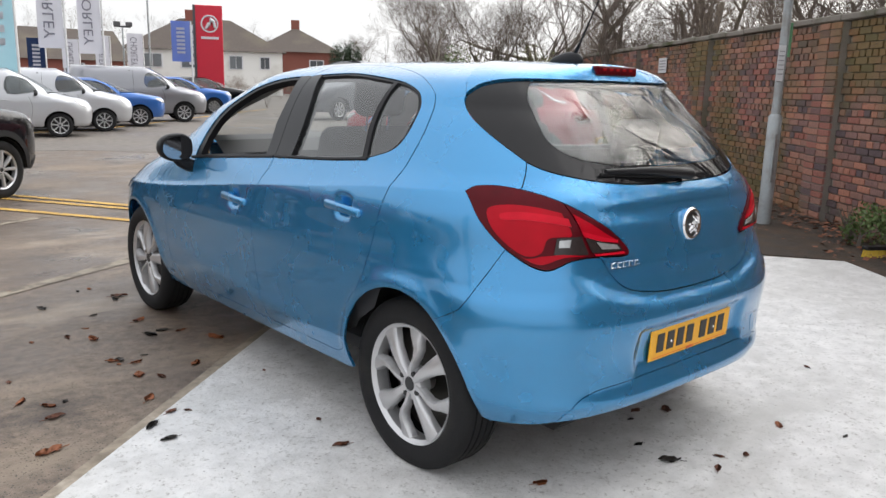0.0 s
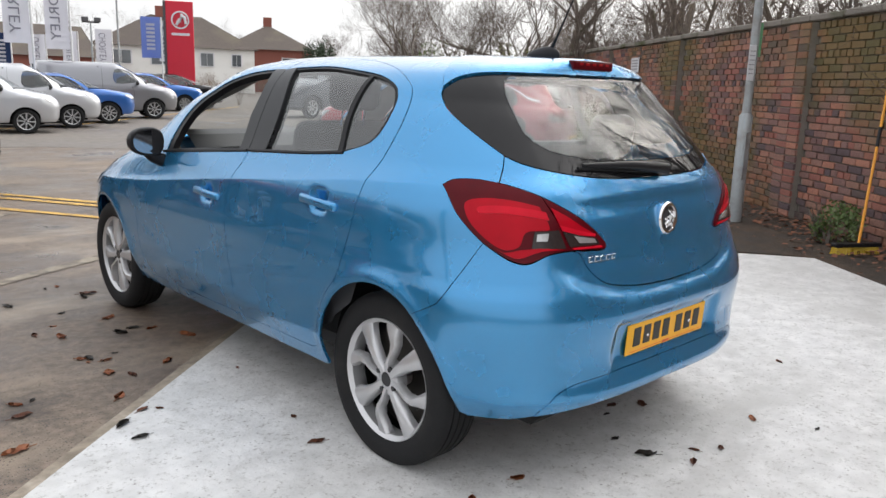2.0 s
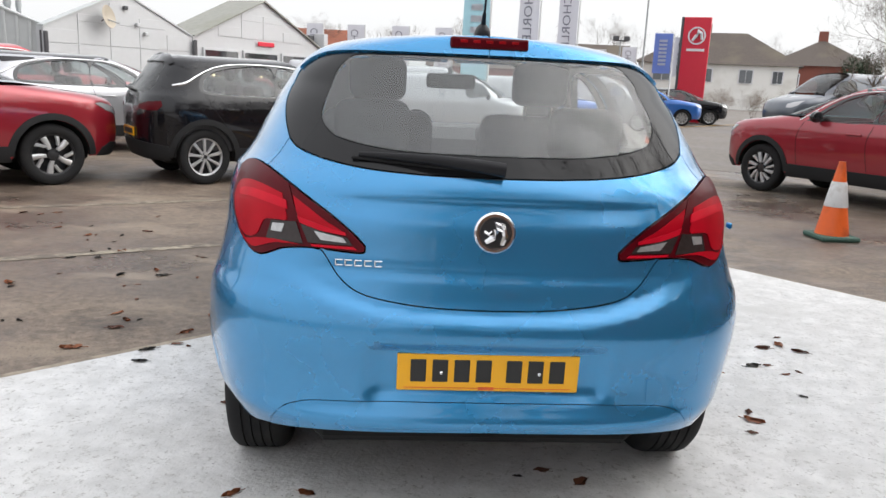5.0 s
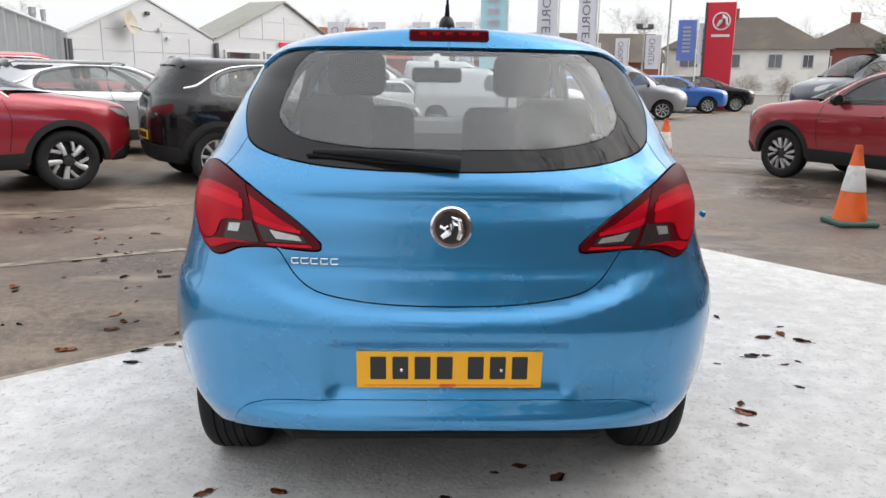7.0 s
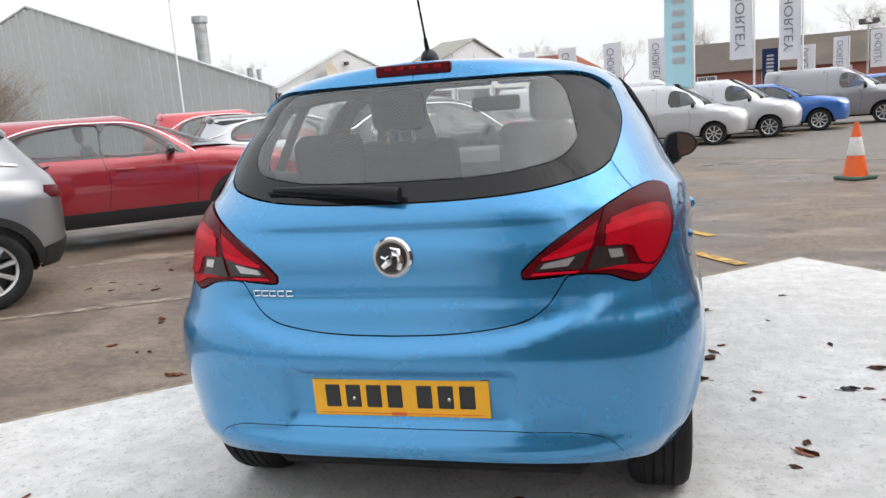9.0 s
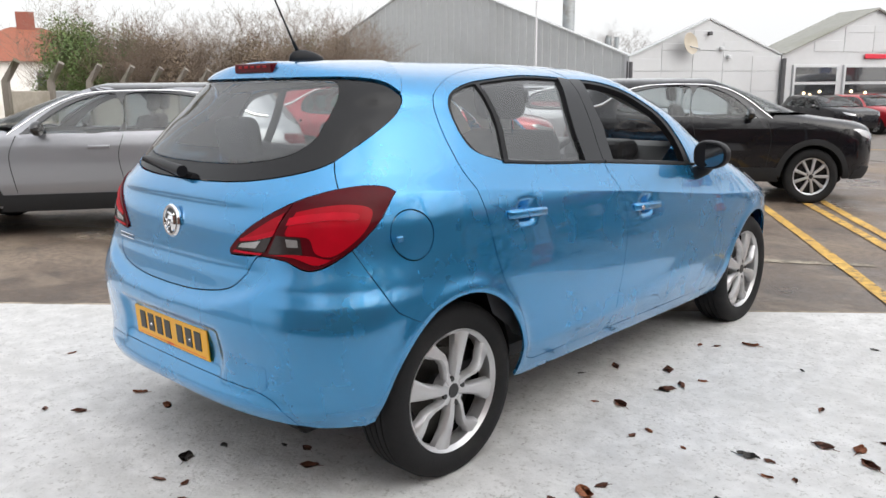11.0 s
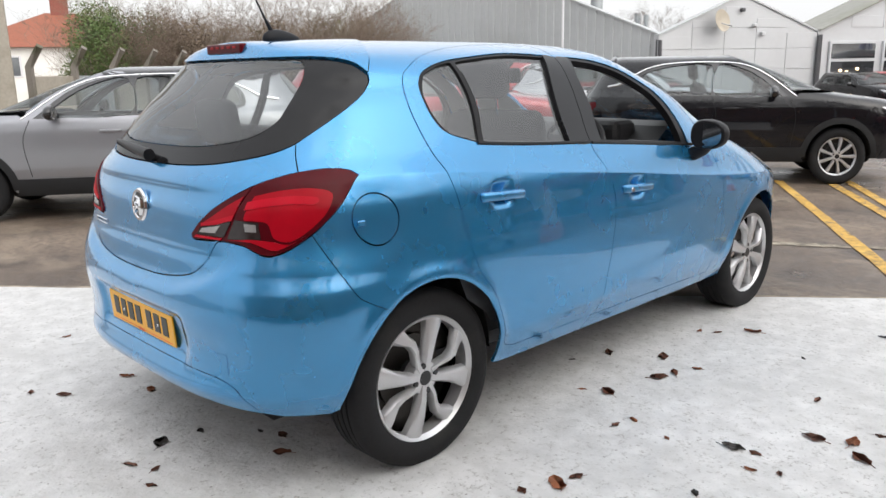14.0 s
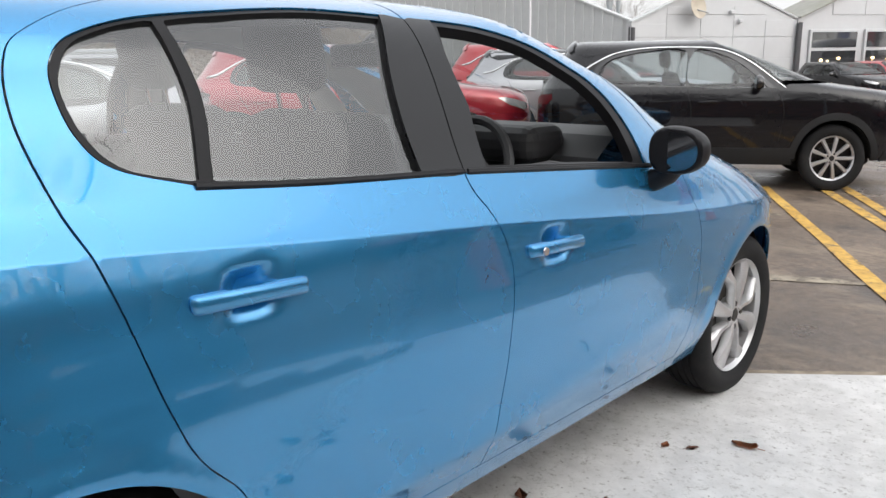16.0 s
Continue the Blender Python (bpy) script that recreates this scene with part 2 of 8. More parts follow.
def bend_hatchback(x, y, z, h):
    s, ax = np.sign(x), np.abs(x)
    side = np.clip((y + 0.30) / 0.35, 0, 1)
    side = side * side * (3 - 2 * side)
    # the flank folds inwards above the crease
    d = z - CREASE(y)
    ax = ax + side * ((0.017 - 0.007 * np.clip((y - 0.2) / 1.0, 0, 1)) * np.where(d < 0, np.clip(1 + d / 0.24, 0, 1), np.exp(-np.maximum(d, 0) / 0.06)) - 0.007 * (1 - np.exp(-np.maximum(d, 0) / 0.055)))
    # a second fold rises from the sill through the doors
    rise = z - (0.42 + 0.10 * np.clip((y - 0.9) / 1.1, 0, 1))
    ax = ax + 0.006 * np.exp(-((rise) / 0.05) ** 2) * np.clip((y - 0.4) / 0.3, 0, 1) * np.clip((2.1 - y) / 0.3, 0, 1)
    # hollows behind the door handles
    for yc, zc in CUPS:
        ax = ax - 0.020 * np.exp(-(((y - yc) / 0.046) ** 4 + ((z - zc - 0.010) / 0.038) ** 4))
    # rolled lips round the wheels
    for ya in (REAR_AXLE, FRONT_AXLE):
        cy, ry, rz = (ya - 0.010, 0.337, 0.375) if ya == REAR_AXLE else (ya, 0.365, 0.365)
        dist = np.sqrt(((y - cy) / ry) ** 2 + ((z - HUB) / rz) ** 2) * 0.36
        ax = ax + 0.009 * np.exp(-((dist - 0.372) / 0.030) ** 2) * np.clip((z - 0.30) / 0.12, 0, 1)
    # the rear bumper swells behind the wheels
    swell = np.clip((-0.12 - y) / 0.22, 0, 1)
    swell = swell * swell * (3 - 2 * swell) * np.exp(-((z - 0.66) / np.where(z < 0.66, 0.28, 0.14)) ** 2) * np.clip(ax / 0.82, 0, 1) ** 4
    ax, y = ax + 0.020 * swell, y - 0.014 * swell
    # roof line
    z = z + ROOF(y) * np.clip((h - 1.25) / 0.2, 0, 1)
    # recess for the plate, the hollow beside it
    rear = np.clip((-0.35 - y) / 0.15, 0, 1)
    inside = 1 / (1 + np.exp((ax - 0.335) / 0.010)) / (1 + np.exp((z - 0.598) / 0.005)) / (1 + np.exp((0.440 - z) / 0.010))
    y = y + rear * 0.020 * inside
    hollow = 1 / (1 + np.exp((ax - 0.60) / 0.05)) * np.exp(-((z - 0.50) / 0.075) ** 2)
    y = y + rear * 0.013 * hollow
    # the bumper's shelf: a ridge below the tailgate, which stands further in
    up = np.clip((z - RIDGE(np.minimum(ax, 0.9))) / 0.055, 0, 1)
    up = up * up * (3 - 2 * up)
    y = y + rear * 0.022 * up * np.clip((0.95 - z) / 0.22, 0, 1) / (1 + np.exp((ax - 0.54) / 0.045))
    # the tailgate's fold under the window, and a soft one low down
    fold = 1 / (1 + np.exp((ax - 0.44) / 0.04))
    y = y + rear * fold * (0.009 * np.exp(-(np.minimum(z - 0.985, 0) / 0.045) ** 2 - (np.maximum(z - 0.985, 0) / 0.018) ** 2))
    y = y + rear * 1 / (1 + np.exp((ax - 0.5) / 0.03)) * 0.004 * np.exp(-((z - 0.80) / 0.02) ** 2)
    return s * ax, y, z


HATCHBACK = Shell([
    # h, z, half width, rear y, front y, rear power, side power
    (0.17, 0.17, 0.730, -0.52, 3.20, 9.0, 3.4),
    (0.25, 0.25, 0.796, -0.60, 3.28, 9.0, 3.4),
    (0.33, 0.33, 0.834, -0.655, 3.31, 9.0, 3.4),
    (0.375, 0.375, 0.850, -0.672, 3.32, 9.0, 3.4),
    (0.42, 0.42, 0.862, -0.660, 3.32, 9.0, 3.5),
    (0.62, 0.62, 0.876, -0.667, 3.31, 9.0, 3.5),
    (0.70, 0.70, 0.876, -0.653, 3.27, 8.6, 3.6),
    (0.76, 0.76, 0.871, -0.636, 3.18, 8.0, 3.6),
    (0.85, 0.85, 0.858, -0.611, 2.98, 8.0, 3.6),
    (0.95, 0.95, 0.845, -0.590, 2.66, 8.0, 3.6),
    (1.02, 1.02, 0.822, -0.570, 2.42, 8.0, 3.4),
    (1.10, 1.10, 0.788, -0.520, 2.22, 7.0, 3.2),
    (1.20, 1.20, 0.747, -0.442, 2.02, 7.0, 3.0),
    (1.30, 1.30, 0.697, -0.350, 1.76, 7.0, 3.0),
    (1.36, 1.36, 0.656, -0.290, 1.60, 8.0, 3.2),
    (1.42, 1.412, 0.593, -0.240, 1.45, 9.0, 3.6),
    (1.48, 1.446, 0.490, -0.222, 1.34, 11.0, 4.0),
    (1.56, 1.470, 0.330, -0.210, 1.26, 12.0, 4.0),
    (1.66, 1.481, 0.130, -0.200, 1.22, 12.0, 4.0),
    (1.72, 1.483, 0.0, -0.200, 1.22, 12.0, 4.0),
], middle=1.2, bend=bend_hatchback)


# ---- panels cut from a shell ----
def arc(points, n=6):
    """A smooth open curve through points of the plan."""
    p = np.asarray(points, float)
    if len(p) < 3:
        return p
    q = np.vstack([2 * p[0] - p[1], p, 2 * p[-1] - p[-2]])
    out = []
    for i in range(1, len(q) - 2):
        for t in np.linspace(0, 1, n, endpoint=False):
            a, b, c, d = q[i - 1], q[i], q[i + 1], q[i + 2]
            out.append(0.5 * (2 * b + (c - a) * t + (2 * a - 5 * b + 4 * c - d) * t**2 + (3 * b - a - 3 * c + d) * t**3))
    return np.vstack(out + [p[-1]])


def outline(*pieces):
    return np.vstack([np.asarray(p, float) for p in pieces])


def even(poly, step):
    """The closed outline with points at even steps; corners stay."""
    out = []
    for a, b in zip(poly, np.roll(poly, -1, axis=0)):
        n = max(1, int(round(np.linalg.norm(b - a) / step)))
        if np.linalg.norm(b - a) < 1e-6:
            continue
        out += [a + (b - a) * k / n for k in range(n)]
    return np.array(out)


def shrunk(poly, gap):
    """The outline drawn in by gap."""
    poly = np.asarray(poly)
    area = 0.5 * np.sum(poly[:, 0] * np.roll(poly[:, 1], -1) - np.roll(poly[:, 0], -1) * poly[:, 1])
    e = np.roll(poly, -1, axis=0) - poly
    n = np.stack([-e[:, 1], e[:, 0]], -1) / np.maximum(np.linalg.norm(e, axis=1), 1e-9)[:, None]
    n = n + np.roll(n, 1, axis=0)
    n = n / np.maximum(np.linalg.norm(n, axis=1), 0.35)[:, None]
    return poly + np.sign(area) * gap * n


def inside(points, poly):
    x, y = points[:, 0], points[:, 1]
    hit = np.zeros(len(points), bool)
    for (ax, ay), (bx, by) in zip(poly, np.roll(poly, -1, axis=0)):
        if ay != by:
            hit ^= ((ay > y) != (by > y)) & (x < (bx - ax) * (y - ay) / (by - ay) + ax)
    return hit


def plan_mesh(poly, holes=(), step=0.022, lines=()):
    """Triangles that fill an outline with holes: points, faces, and the rims."""
    loops = [even(poly, step)] + [even(np.asarray(h, float), step) for h in holes]
    allp = np.vstack(loops)
    lo, hi = loops[0].min(0), loops[0].max(0)
    gx, gy = np.meshgrid(np.arange(lo[0], hi[0], step), np.arange(lo[1], hi[1], step * 0.87), indexing="ij")
    gx = gx + (np.arange(gx.shape[1]) % 2) * step / 2
    g = np.stack([gx.ravel(), gy.ravel()], -1)
    keep = inside(g, loops[0])
    for h in loops[1:]:
        keep &= ~inside(g, h)
    g = g[keep]
    folds = []
    for line in lines:
        ok = inside(line, loops[0])
        for h in loops[1:]:
            ok &= ~inside(line, h)
        ok &= np.min(np.linalg.norm(line[:, None] - allp[None], axis=2), axis=1) > 0.30 * step
        folds.append((line, ok))
    if folds and any(ok.any() for _, ok in folds):
        pts = np.vstack([f[ok] for f, ok in folds])
        g = g[np.min(np.linalg.norm(g[:, None] - pts[None], axis=2), axis=1) > 0.45 * step]
    if len(g):
        far = np.min(np.linalg.norm(g[:, None] - allp[None], axis=2), axis=1) > 0.55 * step if len(g) * len(allp) < 4e7 else np.ones(len(g), bool)
        g = g[far]
    edges, k = [], 0
    for loop in loops:
        n = len(loop)
        edges += [(k + i, k + (i + 1) % n) for i in range(n)]
        k += n
    tail_pts = [g]
    k += len(g)
    for line, ok in folds:
        at = -np.ones(len(line), int)
        at[ok] = k + np.arange(ok.sum())
        tail_pts.append(line[ok])
        k += int(ok.sum())
        edges += [(int(a), int(b)) for a, b in zip(at, at[1:]) if a >= 0 and b >= 0]
    g = np.vstack(tail_pts)
    from mathutils.geometry import delaunay_2d_cdt
    vs, es, fs, *_ = delaunay_2d_cdt([Vector(p) for p in np.vstack([allp, g])], edges, [], 0, 1e-6)
    vs = np.array([tuple(v) for v in vs])
    mid = np.array([vs[list(f)].mean(0) for f in fs])
    keep = inside(mid, loops[0])
    for h in loops[1:]:
        keep &= ~inside(mid, h)
    return vs, [tuple(f) for f, k in zip(fs, keep) if k]


def panel_mesh(name, S, poly, holes=(), step=0.022, gap=0.0, skirt=0.012, lift=0.0, front=False, both=False, lines=()):
    """A sheet on a shell with its rim folded in, and exact normals."""
    poly = shrunk(poly, gap) if gap else np.asarray(poly, float)
    holes = [shrunk(h, -gap) if gap else np.asarray(h, float) for h in holes]
    uv, fs = plan_mesh(poly, holes, step, lines)
    P, N = S.at(uv[:, 0], uv[:, 1], front), S.normal(uv[:, 0], uv[:, 1], front)
    if both:
        k = len(P)
        P, N = np.vstack([P, P * (-1, 1, 1)]), np.vstack([N, N * (-1, 1, 1)])
        fs = fs + [tuple(i + k for i in f[::-1]) for f in fs]
    P = P + N * lift
    faces = []
    for f in fs:
        a, b, c = (P[i] for i in f[:3])
        faces.append(tuple(f) if np.dot(np.cross(b - a, c - a), N[f[0]]) >= 0 else tuple(f[::-1]))
    n_face = len(faces)
    verts = [tuple(p) for p in P]
    if skirt:
        count, way = {}, {}
        for f in faces:
            for a, b in zip(f, f[1:] + f[:1]):
                key = (min(a, b), max(a, b))
                count[key] = count.get(key, 0) + 1
                way[key] = (a, b)
        twin = {}
        for key, c in count.items():
            if c == 1:
                a, b = way[key]
                for v in (a, b):
                    if v not in twin:
                        twin[v] = len(verts)
                        verts.append(tuple(P[v] - N[v] * skirt))
                faces.append((b, a, twin[a], twin[b]))
    me = bpy.data.meshes.new(name)
    me.from_pydata(verts, [], faces)
    me.update()
    normals = []
    for i, poly_ in enumerate(me.polygons):
        poly_.use_smooth = True
        normals += [tuple(N[v]) for v in poly_.vertices] if i < n_face else [tuple(poly_.normal)] * poly_.loop_total
    me.normals_split_custom_set(normals)
    return me


def panel(name, S, poly, mat, parent, holes=(), label="", **kw):
    return link(name, panel_mesh(name, S, poly, holes, **kw), mat, parent, label)


def mirrored(poly):
    """An outline on the right half, closed over the middle to the left."""
    poly = np.asarray(poly, float)
    return np.vstack([poly, (poly * (-1, 1))[::-1]])


def flank(S, points, n=6):
    """(y, h) points on the flank as a smooth curve of (m, h)."""
    p = arc(points, n)
    return np.stack([S.side(p[:, 0], p[:, 1]), p[:, 1]], -1)


def ring(S, yc, zc, ry, rz=None, a0=0.0, a1=360.0, n=48):
    """Part of a round on the flank, by angles from straight ahead upwards."""
    t = np.radians(np.linspace(a0, a1, n, endpoint=abs(a1 - a0) < 359))
    return np.stack([S.side(yc + ry * np.cos(t), zc + (rz or ry) * np.sin(t)), zc + (rz or ry) * np.sin(t)], -1)

# ---- car materials ----
def paint(name, color, metal=0.55, rough=0.32, flake=0.05, spec=0.5, coat_ior=1.65):
    """Metallic car paint under clear lacquer, with road film."""
    mat, n, l, b = nodes_of(name)
    tc = n.new("ShaderNodeTexCoord")
    fl = n.new("ShaderNodeTexVoronoi")
    fl.inputs["Scale"].default_value = 900
    l.new(tc.outputs["Object"], fl.inputs["Vector"])
    film = n.new("ShaderNodeTexNoise")
    film.inputs["Scale"].default_value, film.inputs["Detail"].default_value = 5, 8
    l.new(tc.outputs["Object"], film.inputs["Vector"])
    mix = n.new("ShaderNodeMixRGB")
    mix.inputs[1].default_value, mix.inputs[2].default_value = (*[c * (1 - flake) for c in color], 1), (*[min(1, c * (1 + flake)) for c in color], 1)
    l.new(fl.outputs["Color"], mix.inputs[0])
    l.new(mix.outputs[0], b.inputs["Base Color"])
    rr = n.new("ShaderNodeMapRange")
    rr.inputs[3].default_value, rr.inputs[4].default_value = rough - 0.05, rough + 0.08
    l.new(film.outputs[0], rr.inputs[0])
    l.new(rr.outputs[0], b.inputs["Roughness"])
    cr = n.new("ShaderNodeMapRange")
    cr.inputs[1].default_value, cr.inputs[2].default_value, cr.inputs[3].default_value, cr.inputs[4].default_value = 0.4, 0.75, 0.015, 0.06
    l.new(film.outputs[0], cr.inputs[0])
    l.new(cr.outputs[0], b.inputs["Coat Roughness"])
    b.inputs["Metallic"].default_value, b.inputs["Coat Weight"].default_value, b.inputs["Coat IOR"].default_value = metal, 1.0, coat_ior
    b.inputs["Specular IOR Level"].default_value = spec
    return mat


def glass(name, tint=(0.75, 0.8, 0.8), rough=0.01, ior=1.6, mist=0.0):
    """A window pane: clear with a mirror gloss that grows at grazing angles; mist: breath-like damp that scatters light."""
    mat, n, l, b = nodes_of(name)
    out = n["Material Output"]
    n.remove(b)
    clear, gloss, mix, fr = n.new("ShaderNodeBsdfTransparent"), n.new("ShaderNodeBsdfGlossy"), n.new("ShaderNodeMixShader"), n.new("ShaderNodeMapRange")
    clear.inputs[0].default_value = (*tint, 1)
    gloss.inputs["Roughness"].default_value = rough
    # the same gloss from both sides of the thin pane
    edge, fifth = n.new("ShaderNodeLayerWeight"), n.new("ShaderNodeMath")
    edge.inputs[0].default_value = 0.5
    fifth.operation, fifth.inputs[1].default_value = "POWER", 5.0
    l.new(edge.outputs["Facing"], fifth.inputs[0])
    l.new(fifth.outputs[0], fr.inputs[0])
    fr.inputs[3].default_value, fr.inputs[4].default_value = ((ior - 1) / (ior + 1)) ** 2, 1.0
    base = clear.outputs[0]
    if mist:
        tc, no, ramp = n.new("ShaderNodeTexCoord"), n.new("ShaderNodeTexNoise"), n.new("ShaderNodeMapRange")
        no.inputs["Scale"].default_value, no.inputs["Detail"].default_value = 2.2, 6
        l.new(tc.outputs["Object"], no.inputs["Vector"])
        ramp.inputs[1].default_value, ramp.inputs[2].default_value, ramp.inputs[3].default_value, ramp.inputs[4].default_value = 0.3, 0.7, mist * 0.4, mist * 1.6
        l.new(no.outputs[0], ramp.inputs[0])
        damp, both, haze, half = n.new("ShaderNodeBsdfDiffuse"), n.new("ShaderNodeMixShader"), n.new("ShaderNodeBsdfTranslucent"), n.new("ShaderNodeMixShader")
        damp.inputs[0].default_value = haze.inputs[0].default_value = (0.80, 0.84, 0.84, 1)
        half.inputs[0].default_value = 0.1
        l.new(damp.outputs[0], half.inputs[1])
        l.new(haze.outputs[0], half.inputs[2])
        l.new(ramp.outputs[0], both.inputs[0])
        l.new(base, both.inputs[1])
        l.new(half.outputs[0], both.inputs[2])
        base = both.outputs[0]
    l.new(fr.outputs[0], mix.inputs[0])
    l.new(base, mix.inputs[1])
    l.new(gloss.outputs[0], mix.inputs[2])
    l.new(mix.outputs[0], out.inputs[0])
    return mat


M_BLUE = paint("blue_metallic_paint", (0.030, 0.255, 0.53), 0.66, 0.25, coat_ior=1.6)
M_MIRROR = surface("dark_mirror_glass", (0.45, 0.46, 0.48), 0.04, metal=1.0, grain=90, vary=0.03, bump=0.0)
M_RUBBER = surface("tyre_rubber", (0.012, 0.012, 0.013), 0.8, spec=0.3, grain=120, vary=0.3, bump=0.3, stain=(0.026, 0.025, 0.023), stain_scale=6, stain_at=(0.55, 0.8))
M_BLACK_TRIM = surface("black_trim", (0.014, 0.014, 0.016), 0.42, grain=300, vary=0.2, bump=0.08, spec=0.2)
M_PILLAR = surface("satin_black_foil", (0.018, 0.019, 0.022), 0.3, grain=400, vary=0.15, bump=0.05, spec=0.3)
M_FRIT = surface("black_glass_border", (0.012, 0.012, 0.013), 0.06, grain=30, vary=0.1, bump=0.0, coat=0.6, spec=0.0)
M_GLASS = glass("clear_glass", (0.95, 0.97, 0.96), ior=1.5)
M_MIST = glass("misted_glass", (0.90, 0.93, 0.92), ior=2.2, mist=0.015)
M_TINT = glass("tinted_glass", (0.90, 0.93, 0.92), ior=2.0, mist=0.025)
M_ALLOY = surface("silver_alloy", (0.56, 0.56, 0.57), 0.32, metal=0.6, grain=200, vary=0.05, bump=0.03, stain=(0.30, 0.28, 0.26), stain_scale=9, stain_at=(0.6, 0.95))
M_ALLOY_DARK = surface("dark_alloy", (0.03, 0.03, 0.032), 0.35, metal=0.3, grain=200, vary=0.1, bump=0.03)
M_CHROME = surface("chrome", (0.80, 0.80, 0.81), 0.08, metal=1.0, grain=90, vary=0.03, bump=0.0)
M_DARK = surface("dark_underside", (0.006, 0.006, 0.006), 0.9, grain=60, vary=0.3, bump=0.2)
M_SEAT = surface("dark_seat_cloth", (0.035, 0.036, 0.04), 0.9, grain=500, vary=0.35, bump=0.4)
M_PLASTIC = surface("dark_dash_plastic", (0.045, 0.046, 0.05), 0.55, grain=350, vary=0.2, bump=0.25)
M_LINING = surface("pale_grey_lining", (0.42, 0.41, 0.39), 0.9, grain=250, vary=0.08, bump=0.15)
M_LAMP_DARK = surface("smoked_lamp", (0.030, 0.022, 0.022), 0.15, grain=60, vary=0.3, bump=0.0, coat=0.4, spec=0.2)
M_YELLOW_PLATE = surface("yellow_plate", (0.85, 0.42, 0.01), 0.35, grain=600, vary=0.06, bump=0.03)
M_PLATE_INK = surface("plate_ink", (0.015, 0.015, 0.015), 0.4, grain=200, vary=0.1, bump=0.0)
M_ORANGE = surface("orange_plastic", (0.8, 0.13, 0.02), 0.45, grain=60, vary=0.08, bump=0.05, stain=(0.5, 0.08, 0.02), stain_scale=5)
M_DISC = surface("brake_disc", (0.07, 0.065, 0.06), 0.4, metal=0.9, grain=150, vary=0.2, bump=0.1)


def red_lens(name, color, rough=0.08, rib=0.0):
    mat, n, l, b = nodes_of(name)
    tc = n.new("ShaderNodeTexCoord")
    no = n.new("ShaderNodeTexNoise")
    no.inputs["Scale"].default_value, no.inputs["Detail"].default_value = 14, 3
    l.new(tc.outputs["Object"], no.inputs["Vector"])
    mix = n.new("ShaderNodeMixRGB")
    mix.inputs[1].default_value, mix.inputs[2].default_value = (*[c * 0.72 for c in color], 1), (*[min(1, c * 1.2) for c in color], 1)
    l.new(no.outputs[0], mix.inputs[0])
    l.new(mix.outputs[0], b.inputs["Base Color"])
    b.inputs["Roughness"].default_value, b.inputs["Coat Weight"].default_value, b.inputs["Coat Roughness"].default_value = 0.35, 0.12, rough
    b.inputs["Specular IOR Level"].default_value = 0.1
    return mat


M_RED = red_lens("red_lens", (0.40, 0.002, 0.012))
M_RED_MID = red_lens("red_led", (0.30, 0.004, 0.008))
M_RED_DARK = red_lens("dark_red_lens", (0.085, 0.001, 0.005))
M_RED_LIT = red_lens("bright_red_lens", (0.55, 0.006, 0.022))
M_WHITE_LENS = surface("clear_lens", (0.45, 0.45, 0.46), 0.12, grain=90, vary=0.25, bump=0.1, coat=1.0, metal=0.5)

# ---- the blue hatchback ----
car = empty("hatchback_car", "blue metallic five-door hatchback parked on white painted concrete", "car")
H = HATCHBACK
GAP = 0.0014
fold_y = np.arange(-0.28, 2.92, 0.016)
FOLDS = [np.stack([H.side(fold_y, CREASE(fold_y) + o), CREASE(fold_y) + o], -1) for o in (-0.004, 0.003)]

# shut lines, as curves over the flank and the rear
DOOR_BACK = [(0.95, 1.50), (0.80, 1.505), (0.545, 1.485), (0.27, 1.435), (0.11, 1.37), (0.062, 1.315), (0.047, 1.22), (0.068, 1.10), (0.091, 1.025), (0.118, 0.93), (0.192, 0.69), (0.275, 0.575), (0.330, 0.44), (0.352, 0.365), (0.41, 0.338)]
DOOR_MID = [(0.95, 1.50), (0.935, 1.30), (0.935, 1.055), (0.978, 0.96), (1.030, 0.835), (1.015, 0.665), (0.986, 0.515), (0.946, 0.335)]
DOOR_FRONT = [(1.955, 0.318), (2.0, 0.50), (1.997, 0.765), (1.935, 0.92), (1.90, 0.99)]
DOOR_TOP = [(0.95, 1.50), (1.15, 1.485), (1.32, 1.44), (1.50, 1.36), (1.68, 1.25), (1.82, 1.13), (1.90, 0.99)]
back_line, mid_line, front_line, top_line = (flank(H, c) for c in (DOOR_BACK, DOOR_MID, DOOR_FRONT, DOOR_TOP))
sill_rear, sill_front = flank(H, [(0.41, 0.338), (0.70, 0.336), (0.946, 0.335)]), flank(H, [(0.946, 0.335), (1.5, 0.327), (1.955, 0.318)])
REAR_GLASS = [(0.885, 1.415), (0.66, 1.427), (0.43, 1.408), (0.28, 1.39), (0.175, 1.36), (0.132, 1.325), (0.116, 1.275), (0.126, 1.20), (0.170, 1.146), (0.29, 1.107)]
rear_dlo = outline(flank(H, REAR_GLASS), flank(H, [(0.29, 1.107), (0.55, 1.085), (0.815, 1.066)]))
front_dlo = outline(flank(H, [(1.02, 1.408), (1.18, 1.395), (1.32, 1.36), (1.47, 1.295), (1.60, 1.21), (1.675, 1.12), (1.70, 1.05), (1.705, 0.995)]), flank(H, [(1.705, 0.995), (1.35, 1.025), (1.0, 1.056)]))
LAMP_TOP = [(0.375, 0.868), (0.42, 0.905), (0.505, 0.957), (0.65, 1.017), (0.78, 1.050), (0.915, 1.066), (1.03, 1.062), (1.095, 1.044)]
